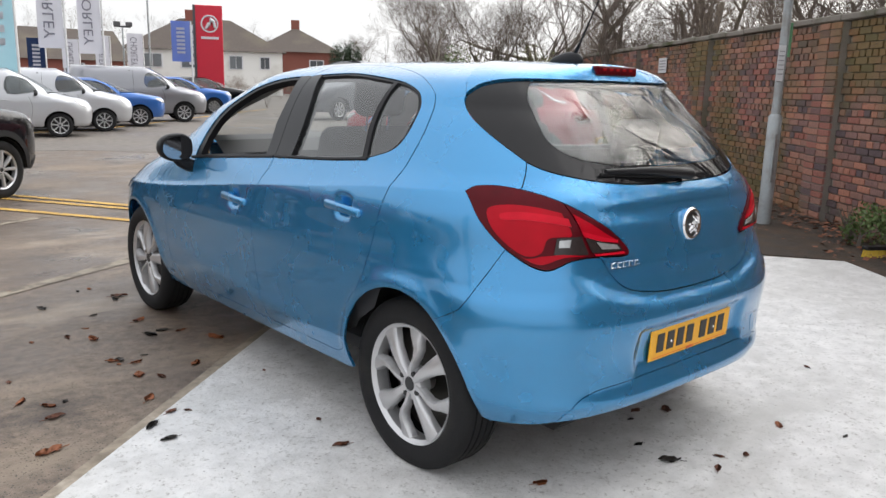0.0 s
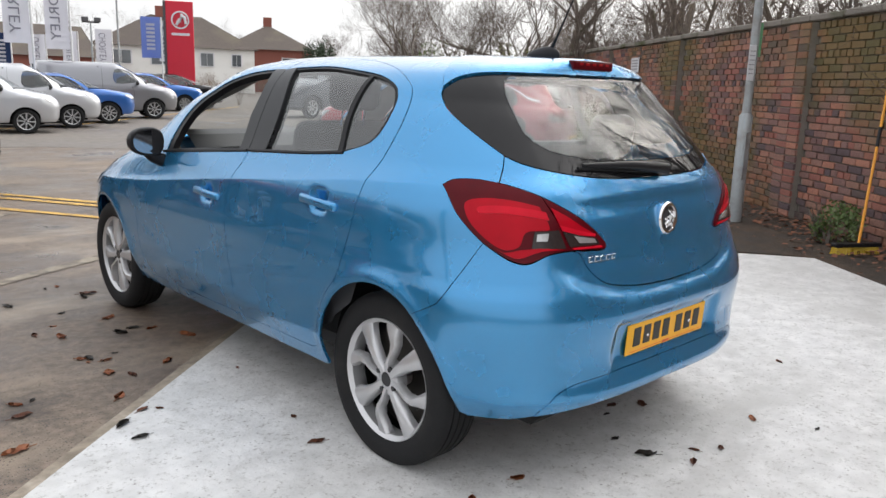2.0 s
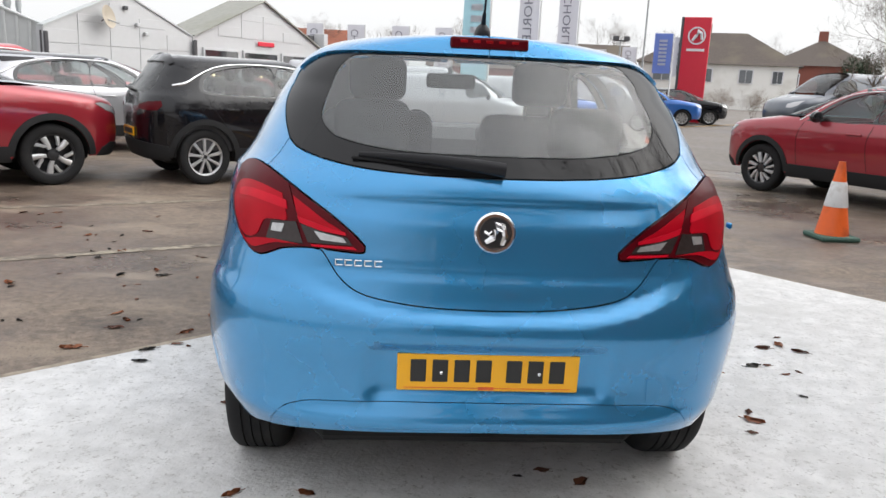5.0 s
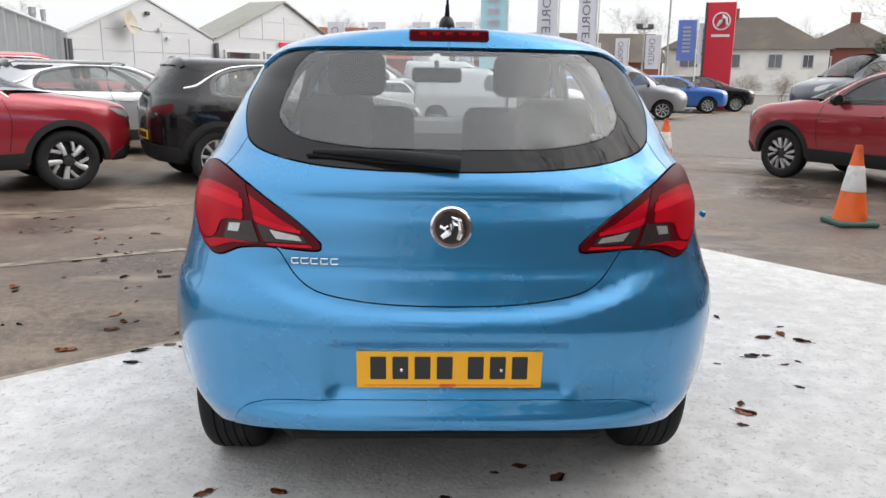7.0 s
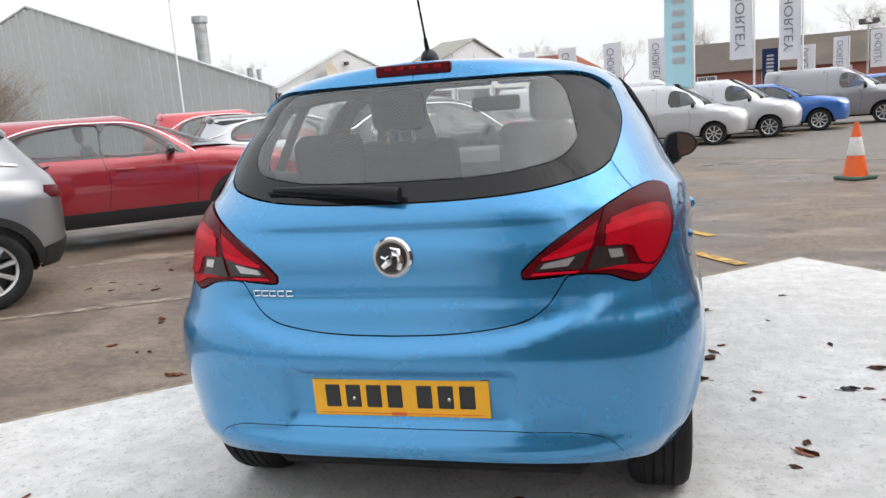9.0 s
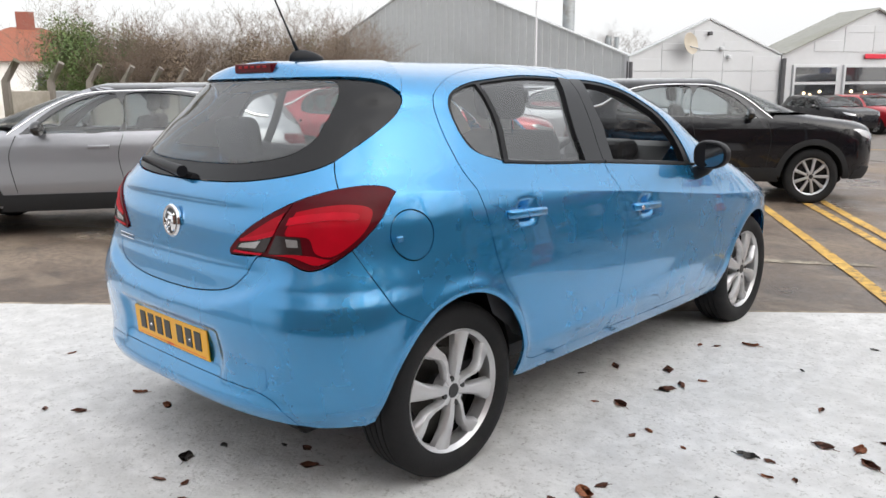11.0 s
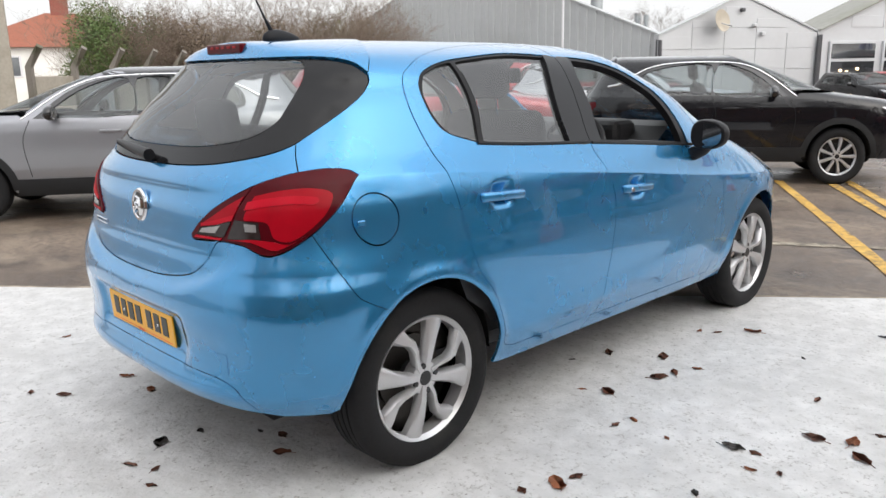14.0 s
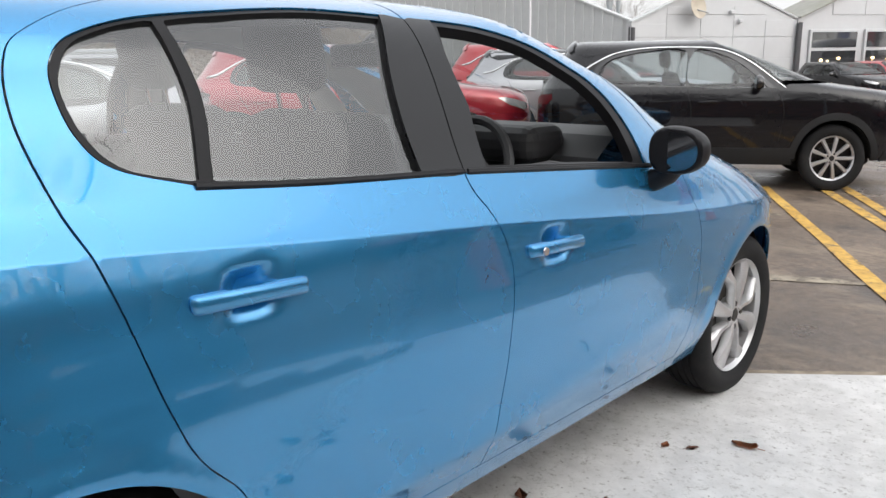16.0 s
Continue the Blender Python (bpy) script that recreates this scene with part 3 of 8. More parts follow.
LAMP_LOW = [(1.095, 1.044), (1.06, 0.965), (0.975, 0.892), (0.88, 0.842), (0.815, 0.822), (0.765, 0.820), (0.715, 0.832), (0.66, 0.846), (0.55, 0.853), (0.40, 0.847), (0.375, 0.852)]
lamp_top, lamp_low = arc(LAMP_TOP), arc(LAMP_LOW)
SPLIT = ((0.668, 1.021), (0.545, 0.853))
TAIL_LOW = [(0.0, 0.700), (0.15, 0.704), (0.27, 0.715), (0.385, 0.737), (0.455, 0.778), (0.505, 0.835), (0.525, 0.852)]
tail_low = arc(TAIL_LOW)
WIN_LOW = [(0.0, 1.063), (0.20, 1.066), (0.40, 1.077), (0.58, 1.098), (0.69, 1.118), (0.755, 1.140)]
WIN_SIDE = [(0.755, 1.140), (0.83, 1.195), (0.885, 1.245), (0.905, 1.285), (0.893, 1.325), (0.862, 1.352)]
SPOIL_LOW = [(0.862, 1.352), (0.74, 1.395), (0.58, 1.424), (0.35, 1.436), (0.0, 1.440)]
SPOIL_TOP = [(0.862, 1.352), (0.80, 1.42), (0.755, 1.475), (0.69, 1.55), (0.61, 1.63), (0.50, 1.69), (0.36, 1.72)]
win_low, win_side, spoil_low, spoil_top = (arc(c) for c in (WIN_LOW, WIN_SIDE, SPOIL_LOW, SPOIL_TOP))
CORNER = [(0.755, 1.140), (0.79, 1.10), (0.835, 1.060)]


def cut(curve, a, b):
    """The points of a curve whose m lies between a and b."""
    return np.array([p for p in curve if min(a, b) <= p[0] <= max(a, b)])


bump_line = np.array([(0.955, 0.878), (1.03, 0.815), (1.115, 0.748), (1.20, 0.680), (H.side(-0.1984, 0.6209) - 0.0, 0.6209)])
arch_rear = ring(H, REAR_AXLE - 0.010, HUB, 0.337, 0.375, a0=124, a1=-4, n=40)
arch_back = ring(H, REAR_AXLE - 0.010, HUB, 0.337, 0.375, a0=124, a1=174, n=20)

PILLAR_FOLD = [(float(1.2 + 0.74 * (H.f(h) - 1.2)), h) for h in (1.03, 1.06, 1.12, 1.18, 1.235, 1.29, 1.345, 1.38, 1.42, 1.46, 1.50, 1.55, 1.60)]
# body shell: quarters, roof, pillars and sills in one pressing
half = outline(
    spoil_top[::-1],
    win_side[::-1], arc(CORNER), cut(lamp_top, 0.84, 1.2), cut(lamp_low, 0.957, 1.2), bump_line, arch_rear,
    flank(H, [(0.330, 0.284), (0.350, 0.279)]), flank(H, [(0.40, 0.277), (1.2, 0.271), (2.13, 0.262)]), flank(H, [(2.135, 0.27), (2.115, 0.33), (1.96, 0.318)]),
    sill_front[::-1], sill_rear[::-1], back_line[::-1], top_line,
    flank(H, [(2.00, 0.99)] + PILLAR_FOLD[1:]),
    [(H.side(1.15, 1.70), 1.72)],
)
flap = ring(H, -0.205, 0.908, 0.078, 0.081)
shell_left = panel("body_shell", H, half * (-1, 1), M_BLUE, car, gap=GAP, lines=[f * (-1, 1) for f in FOLDS])
shell_right = panel("body_shell", H, half, M_BLUE, car, holes=[flap], gap=GAP, lines=FOLDS)
fuel = panel("fuel_flap", H, flap, M_BLUE, car, gap=0.003, skirt=0.01)
bm = bmesh.new()
box(bm, (0.818, -0.272, 0.905), (0.012, 0.030, 0.020), 0.004)
part("flap_latch", bm, M_BLUE, fuel)

for s in (1, -1):
    flip = (s, 1)
    # doors with their panes
    rear_door = panel("rear_door", H, outline(back_line, sill_rear[1:], mid_line[::-1][1:-1]) * flip, M_BLUE, car, holes=[rear_dlo * flip], gap=GAP, step=0.016, lines=[f * flip for f in FOLDS])
    front_door = panel("front_door", H, outline(mid_line, sill_front[1:], front_line[1:], top_line[::-1][1:-1]) * flip, M_BLUE, car, holes=[front_dlo * flip], gap=GAP, lines=[f * flip for f in FOLDS])
    # black frames round the glass
    q_glass = outline(flank(H, [(0.305, 1.387), (0.24, 1.374), (0.172, 1.348), (0.141, 1.31), (0.128, 1.265), (0.142, 1.197), (0.186, 1.146), (0.288, 1.115)]), flank(H, [(0.303, 1.115), (0.328, 1.25), (0.320, 1.386)]))
    d_glass = outline(flank(H, [(0.870, 1.406), (0.66, 1.417), (0.43, 1.399), (0.347, 1.389)]), flank(H, [(0.345, 1.385), (0.357, 1.25), (0.330, 1.113)]), flank(H, [(0.34, 1.108), (0.55, 1.091), (0.804, 1.073)]))
    f_glass = outline(flank(H, [(1.045, 1.393), (1.18, 1.378), (1.31, 1.345), (1.44, 1.285), (1.56, 1.205), (1.630, 1.12), (1.650, 1.05), (1.652, 1.012)]), flank(H, [(1.640, 1.010), (1.35, 1.036), (1.025, 1.066)]))
    panel("window_frame", H, rear_dlo * flip, M_BLACK_TRIM, rear_door, holes=[q_glass * flip, d_glass * flip], gap=0.001, lift=-0.004, skirt=0.03, step=0.03)
    panel("window_frame", H, front_dlo * flip, M_BLACK_TRIM, front_door, holes=[f_glass * flip], gap=0.001, lift=-0.004, skirt=0.03, step=0.03)
    for g in (q_glass, d_glass):
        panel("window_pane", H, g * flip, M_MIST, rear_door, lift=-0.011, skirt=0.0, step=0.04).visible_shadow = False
    # foil on the pillar between the doors
    edge_line = mid_line[(mid_line[:, 1] <= 1.411) & (mid_line[:, 1] >= 1.050)]
    panel("pillar_cover", H, outline(flank(H, [(0.878, 1.414), (0.90, 1.413)]), edge_line - (0.0018, 0), flank(H, [(0.90, 1.053), (0.806, 1.062)])) * flip, M_PILLAR, rear_door, lift=0.002, skirt=0.008, step=0.03)
    panel("pillar_cover", H, outline(flank(H, [(0.965, 1.408), (1.030, 1.404)]), flank(H, [(1.018, 1.20), (1.012, 1.050)]), edge_line[::-1] + (0.0018, 0)) * flip, M_PILLAR, front_door, lift=0.002, skirt=0.008, step=0.03)
    # padded tops of the door linings
    for door, ys in ((rear_door, ((0.20, 1.112), (0.55, 1.076), (0.90, 1.054))), (front_door, ((0.96, 1.049), (1.35, 1.020), (1.72, 0.984)))):
        strip = flank(H, ys)
        bm = bmesh.new()
        tube(bm, [tuple(p) for p in H.at(strip[:, 0] * s, strip[:, 1]) - H.normal(strip[:, 0] * s, strip[:, 1]) * 0.031], 0.028, 8)
        part("door_top", bm, M_PLASTIC, door, smooth=True)
    # wing and arch liners
    wing_top = flank(H, [(1.915, 0.985), (2.15, 0.985), (2.40, 0.945), (2.62, 0.90), (2.80, 0.84), (2.92, 0.77)])
    arch_front = ring(H, FRONT_AXLE, HUB, 0.365, a0=0, a1=188, n=40)
    wing = outline(front_line[::-1][1:], flank(H, [(1.965, 0.315), (2.12, 0.33)]), arch_front[::-1], flank(H, [(2.95, 0.30), (2.95, 0.50), (2.945, 0.70), (2.92, 0.77)]), wing_top[::-1][1:])
    panel("front_wing", H, wing * flip, M_BLUE, car, gap=GAP, lines=[f * flip for f in FOLDS])
    bm = bmesh.new()
    box(bm, (s * 0.852, 2.085, 0.775), (0.012, 0.045, 0.020), 0.004)
    part("side_repeater", bm, M_WHITE_LENS, car)
    # rear lamps: outer on the quarter, inner on the tailgate
    lo_out, lo_in = cut(lamp_low, SPLIT[1][0], 1.2), cut(lamp_low, 0, SPLIT[1][0])
    up_out, up_in = cut(lamp_top, SPLIT[0][0], 1.2), cut(lamp_top, 0, SPLIT[0][0])
    outer = outline([SPLIT[0]], up_out, lo_out[1:], [SPLIT[1]])
    inner = outline(up_in, [SPLIT[0], SPLIT[1]], lo_in)
    lamp = panel("rear_lamp", H, outer * flip, M_RED_DARK, car, label="dark red rear lamp with clear and smoked sections", gap=0.003, lift=0.006, skirt=0.03, step=0.015)
    panel("brake_lens", H, arc([(0.690, 0.992), (0.80, 1.008), (0.92, 1.012), (1.010, 0.995), (1.005, 0.945), (0.945, 0.895), (0.87, 0.862), (0.80, 0.872), (0.765, 0.915), (0.70, 0.922), (0.655, 0.928), (0.690, 0.992)], 4)[:-1] * flip, M_RED, lamp, lift=0.0085, skirt=0.004, step=0.014)
    panel("light_guide", H, arc([(0.665, 0.975), (0.74, 0.985), (0.86, 0.992), (0.955, 0.985), (0.95, 0.967), (0.86, 0.970), (0.74, 0.962), (0.655, 0.952)], 3) * flip, M_RED_LIT, lamp, lift=0.0105, skirt=0.003, step=0.012)
    panel("smoked_section", H, np.array([(0.615, 0.922), (0.725, 0.917), (0.745, 0.867), (0.585, 0.864)]) * flip, M_LAMP_DARK, lamp, lift=0.010, skirt=0.003, step=0.014)
    panel("reversing_lens", H, np.array([(0.662, 0.913), (0.715, 0.911), (0.722, 0.889), (0.672, 0.889)]) * flip, M_WHITE_LENS, lamp, lift=0.012, skirt=0.003, step=0.014)
    panel("lower_reflector", H, arc([(0.59, 0.860), (0.70, 0.858), (0.77, 0.842), (0.82, 0.836), (0.88, 0.855), (0.93, 0.880), (0.87, 0.853), (0.80, 0.862), (0.70, 0.868)], 2) * flip, M_RED, lamp, lift=0.010, skirt=0.003, step=0.014)
    lamp2 = panel("tailgate_lamp", H, inner * flip, M_RED_DARK, car, label="dark red rear lamp with clear and smoked sections", gap=0.003, lift=0.006, skirt=0.03, step=0.015)
    panel("brake_lens", H, arc([(0.640, 0.990), (0.570, 0.962), (0.500, 0.928), (0.455, 0.905), (0.605, 0.930)], 3) * flip, M_RED, lamp2, lift=0.0085, skirt=0.004, step=0.012)
    panel("light_guide", H, np.array([(0.612, 0.938), (0.50, 0.914), (0.438, 0.903), (0.437, 0.894), (0.52, 0.903), (0.600, 0.920)]) * flip, M_RED_LIT, lamp2, lift=0.0105, skirt=0.003, step=0.012)
    panel("smoked_section", H, np.array([(0.596, 0.917), (0.50, 0.899), (0.430, 0.888), (0.415, 0.868), (0.566, 0.868)]) * flip, M_LAMP_DARK, lamp2, lift=0.010, skirt=0.003, step=0.014)
    panel("reversing_lens", H, np.array([(0.545, 0.902), (0.445, 0.888), (0.432, 0.874), (0.52, 0.878)]) * flip, M_WHITE_LENS, lamp2, lift=0.012, skirt=0.003, step=0.012)
    panel("lower_reflector", H, np.array([(0.557, 0.864), (0.41, 0.864), (0.40, 0.856), (0.55, 0.858)]) * flip, M_RED_LIT, lamp2, lift=0.0105, skirt=0.003, step=0.012)
    # handles
    for (yc, zc), door in zip(CUPS, (rear_door, front_door)):
        bm = bmesh.new()
        box(bm, (0, 0, 0), (0.026, 0.232, 0.034), 0.012, segments=3)
        for v in bm.verts:
            v.co.x -= 0.9 * v.co.y * v.co.y
            v.co.z += -0.05 * v.co.y + 0.25 * v.co.y * v.co.y
        ob = part("door_handle", bm, M_BLUE, door, smooth=True)
        x0 = abs(H.at(np.array([H.side(yc, zc)]), np.array([zc]))[0, 0]) + 0.031
        ob.matrix_basis = pose(s * x0, yc, zc + 0.002, 0, 0, 180 if s < 0 else 0)
        bm = bmesh.new()
        bmesh.ops.create_cone(bm, cap_ends=True, segments=16, radius1=0.011, radius2=0.010, depth=0.004)
        if door is front_door and s > 0:
            lk = part("key_lock", bm, M_CHROME, door)
            lk.matrix_basis = pose(s * (x0 + 0.010), yc - 0.07, zc + 0.006, 0, 90, 0)
        else:
            bm.free()
    # mirror on its foot
    bm = bmesh.new()
    bmesh.ops.create_uvsphere(bm, u_segments=28, v_segments=18, radius=1.0)
    for v in bm.verts:
        x, y, z = v.co
        y = min(y, 0.9) if y > 0 else max(y, -0.42)
        v.co = (0.086 * math.copysign(abs(x) ** 0.85, x), 0.085 * y, (0.070 - 0.010 * s * x) * math.copysign(abs(z) ** 0.8, z))
    mir = part("door_mirror", bm, M_BLACK_TRIM, car, "gloss black door mirror", smooth=True)
    mir.matrix_basis = pose(s * 0.915, 1.735, 1.04, 0, 0, 8 * s)
    bm = bmesh.new()
    bmesh.ops.create_cone(bm, cap_ends=True, segments=36, radius1=1.0, radius2=1.0, depth=1.0)
    for v in bm.verts:
        v.co = (s * 0.915 + 0.074 * math.copysign(abs(v.co.x) ** 0.75, v.co.x), 1.6985 + 0.004 * v.co.z, 1.04 + (0.056 - 0.008 * s * v.co.x) * math.copysign(abs(v.co.y) ** 0.8, v.co.y))
    part("mirror_glass", bm, M_MIRROR, mir)
    mir.children[0].matrix_parent_inverse = mir.matrix_basis.inverted()
    bm = bmesh.new()
    tube(bm, [(s * 0.805, 1.73, 0.945), (s * 0.845, 1.73, 0.948), (s * 0.885, 1.73, 0.97), (s * 0.905, 1.73, 1.0)], [0.036, 0.033, 0.032, 0.036], 12)
    ft = part("mirror_foot", bm, M_BLACK_TRIM, mir, smooth=True)
    ft.matrix_parent_inverse = mir.matrix_basis.inverted()
    # belt rubbers
    for ys in (((0.29, 1.104), (0.55, 1.082), (0.93, 1.060)), ((0.945, 1.058), (1.35, 1.024), (1.74, 0.990))):
        strip = flank(H, ys)
        P3 = H.at(strip[:, 0] * s, strip[:, 1])
        bm = bmesh.new()
        tube(bm, [tuple(p) for p in P3], 0.0075, 6)
        part("belt_rubber", bm, M_BLACK_TRIM, car, smooth=True)
    # wheel housings
    for ya in (REAR_AXLE, FRONT_AXLE):
        bm = bmesh.new()
        pts = [(0.392 * math.cos(t), 0.392 * math.sin(t)) for t in np.linspace(0.0, math.pi, 24)]
        rows = [[bm.verts.new((s * xx, ya + p[0], HUB + p[1])) for p in pts] for xx in (0.735, 0.50)]
        for i in range(len(pts) - 1):
            bm.faces.new((rows[0][i], rows[0][i + 1], rows[1][i + 1], rows[1][i]))
        bm.faces.new(rows[1])
        part("wheel_liner", bm, M_DARK, car)

# tailgate, its window and the spoiler
tail = panel("tailgate", H, mirrored(outline(tail_low, [(0.53, 0.856)], lo_in[1:], up_in, up_out[up_out[:, 0] < 0.838], arc(CORNER)[::-1], win_low[::-1][1:])), M_BLUE, car, gap=0.0026, step=0.018)
glass_in = outline(arc([(0.0, 1.123), (0.25, 1.127), (0.42, 1.142), (0.53, 1.163), (0.592, 1.20), (0.60, 1.24), (0.565, 1.34), (0.50, 1.405), (0.46, 1.420)]), arc([(0.46, 1.420), (0.25, 1.428), (0.0, 1.430)])[1:])
win = mirrored(outline(win_low, win_side[1:], spoil_low[1:]))
panel("window_border", H, win, M_FRIT, tail, holes=[mirrored(glass_in)], gap=0.003, step=0.03, lift=-0.002, skirt=0.006)
panel("rear_window", H, mirrored(glass_in), M_TINT, tail, gap=0.0, step=0.035, lift=-0.002, skirt=0.0).visible_shadow = False
spoiler = panel("roof_spoiler", H, outline(spoil_low[::-1], spoil_top, [(0.0, 1.715)]), M_BLUE, car, gap=0.0025, lift=0.007, skirt=0.035, step=0.02)
spoiler2 = panel("roof_spoiler", H, outline(spoil_low[::-1], spoil_top, [(0.0, 1.715)]) * (-1, 1), M_BLUE, car, gap=0.0025, lift=0.007, skirt=0.035, step=0.02)
bm = bmesh.new()
box(bm, (0, -0.212, 1.4445), (0.245, 0.045, 0.035), 0.007, segments=2)
stop = part("high_brake_light", bm, M_RED_DARK, car, "dark red high-level brake light strip")
bm = bmesh.new()
for k in range(5):
    box(bm, (-0.08 + 0.04 * k, -0.2345, 1.449), (0.022, 0.003, 0.009), 0.001)
part("brake_led", bm, M_RED_MID, stop)
# badge, lettering bars, wiper
bm = bmesh.new()
lathe(bm, [(0.0, 0.0001), (0.0, 0.060), (-0.004, 0.067), (-0.012, 0.068), (-0.018, 0.062), (-0.018, 0.054), (-0.013, 0.051), (-0.012, 0.0001)], 40, "y")
badge = part("badge", bm, M_CHROME, tail, "round chrome emblem", smooth=True)
badge.matrix_basis = pose(0, -0.588, 0.918, -4, 0, 0) @ Matrix.Diagonal((0.86, 1, 0.86, 1))
bm = bmesh.new()
bmesh.ops.create_cone(bm, cap_ends=True, segments=32, radius1=0.050, radius2=0.050, depth=0.002, matrix=pose(0, -0.0135, 0, 90, 0, 0))
part("badge_field", bm, M_ALLOY_DARK, badge)
bm = bmesh.new()
tube(bm, [(-0.030, -0.016, -0.030), (-0.008, -0.018, -0.014), (0.010, -0.019, 0.010), (0.002, -0.018, 0.032), (0.024, -0.017, 0.026), (0.032, -0.016, -0.01), (0.022, -0.016, -0.038)], [0.010, 0.014, 0.016, 0.011, 0.010, 0.013, 0.009], 8)
tube(bm, [(-0.036, -0.016, 0.004), (-0.020, -0.017, -0.004), (-0.010, -0.017, 0.006)], [0.005, 0.006, 0.004], 6)
part("badge_figure", bm, M_CHROME, badge, smooth=True)
bm = bmesh.new()
for k in range(5):
    p = H.at(np.array([-0.458 + 0.031 * k]), np.array([0.820]))[0]
    for dz, hh in ((0.0075, 0.004), (-0.0075, 0.004)):
        box(bm, (p[0], p[1] - 0.003, p[2] + dz), (0.022, 0.004, hh), 0.001)
    box(bm, (p[0] - 0.009, p[1] - 0.003, p[2]), (0.004, 0.004, 0.018), 0.001)
part("model_lettering", bm, M_CHROME, tail, "small chrome lettering bars")
bm = bmesh.new()
tube(bm, [(0.025, -0.560, 1.090), (-0.05, -0.556, 1.098), (-0.18, -0.542, 1.110), (-0.385, -0.497, 1.114)], [0.021, 0.019, 0.015, 0.007], 10)
wiper = part("rear_wiper", bm, M_BLACK_TRIM, tail, smooth=True)
bm = bmesh.new()
tube(bm, [(-0.02, -0.545, 1.082), (-0.20, -0.532, 1.092), (-0.405, -0.492, 1.104)], 0.006, 6)
part("wiper_blade", bm, M_RUBBER, wiper)

# rear bumper with its lower lip, plate
LIP = [(0.0, 0.432), (0.30, 0.431), (0.515, 0.425), (0.60, 0.412), (0.665, 0.390), (0.715, 0.352), (0.735, 0.318)]
lip = arc(LIP)
bumper = panel("rear_bumper", H, mirrored(outline(lip, arc([(0.80, 0.305), (1.0, 0.296), (H.side(-0.372, 0.294), 0.294), (H.side(-0.346, 0.304), 0.304)])[1:], arch_back[::-1], bump_line[::-1][1:], cut(lamp_low, 0.54, 0.957), [(0.53, 0.850)], tail_low[::-1])), M_BLUE, car, gap=GAP, step=0.018)
panel("bumper_lip", H, mirrored(outline(lip, arc([(0.735, 0.318), (0.50, 0.336), (0.25, 0.345), (0.0, 0.348)])[1:])), M_BLUE, bumper, gap=0.0008, lift=0.0012, step=0.018, skirt=0.03)
panel("tow_cover", H, np.array([(0.500, 0.505), (0.600, 0.505), (0.603, 0.437), (0.503, 0.437)]), M_BLUE, bumper, lift=0.0012, skirt=0.003, step=0.02)
bm = bmesh.new()
box(bm, (0, 0, 0), (0.520, 0.006, 0.111), 0.002)
plate = part("number_plate", bm, M_YELLOW_PLATE, bumper, "yellow plate with dark plain bars")
plate.matrix_basis = pose(0, -0.638, 0.520, 3, 0, 0)
for k in range(7):
    bm = bmesh.new()
    box(bm, (-0.20 + 0.062 * k + (0.025 if k > 3 else 0), -0.0035, 0.006), (0.044, 0.003, 0.068), 0.002)
    part("plate_bar", bm, M_PLATE_INK, plate)
bm = bmesh.new()
box(bm, (0, -0.0032, -0.046), (0.48, 0.002, 0.0018))
box(bm, (-0.005, -0.0034, -0.047), (0.045, 0.002, 0.009))
part("plate_line", bm, M_ORANGE, plate)
for xx in (-0.135, 0.145):
    bm = bmesh.new()
    bmesh.ops.create_uvsphere(bm, u_segments=10, v_segments=6, radius=0.006)
    ob = part("plate_screw", bm, M_CHROME, plate)
    ob.matrix_basis = pose(xx, -0.004, 0.0)

# aerial
bm = bmesh.new()
bmesh.ops.create_uvsphere(bm, u_segments=20, v_segments=12, radius=1.0)
for v in bm.verts:
    x, y, z = v.co
    v.co = (0.034 * x * (0.75 - 0.25 * y), 0.02 + 0.085 * y, 1.482 + max(z, -0.2) ** 1 * (0.036 - 0.012 * y))
aerial = part("roof_aerial", bm, M_BLACK_TRIM, car, smooth=True)
bm = bmesh.new()
tube(bm, [(0, -0.02, 1.505), (0, -0.045, 1.55)], [0.009, 0.006], 8)
tube(bm, [(0, -0.045, 1.55), (0, -0.08, 1.62), (0, -0.15, 1.76)], [0.004, 0.0035, 0.003], 6)
part("aerial_rod", bm, M_BLACK_TRIM, aerial)

# front end and windscreen
def front_m(y, h):
    """The way from the front's middle to the flank's place at y."""
    lo, hi = 0.0, 3.0
    for _ in range(30):
        t = (lo + hi) / 2
        far = H.at(np.array([t]), np.array([h]), True)[0, 1] > y
        lo, hi = (t, hi) if far else (lo, t)
    return lo


edge = [(2.12, 1.02), (2.15, 0.99), (2.40, 0.947), (2.62, 0.902), (2.80, 0.842), (2.92, 0.772), (2.945, 0.70), (2.95, 0.50), (2.95, 0.30), (2.95, 0.20)]
front_edge = np.array([(front_m(y, h), h) for y, h in edge])
panel("front_end", H, mirrored(outline(front_edge, [(0.0, 0.20), (0.0, 1.02)])), M_BLUE, car, front=True, gap=GAP, step=0.04)
ws = np.array([(front_m(1.2 + 0.93 * (H.f(h) - 1.2), h), h) for h in (1.035, 1.08, 1.12, 1.18, 1.235, 1.29, 1.345, 1.38, 1.415, 1.45, 1.49)])
fold = np.array([(front_m(y, h), h) for y, h in PILLAR_FOLD])
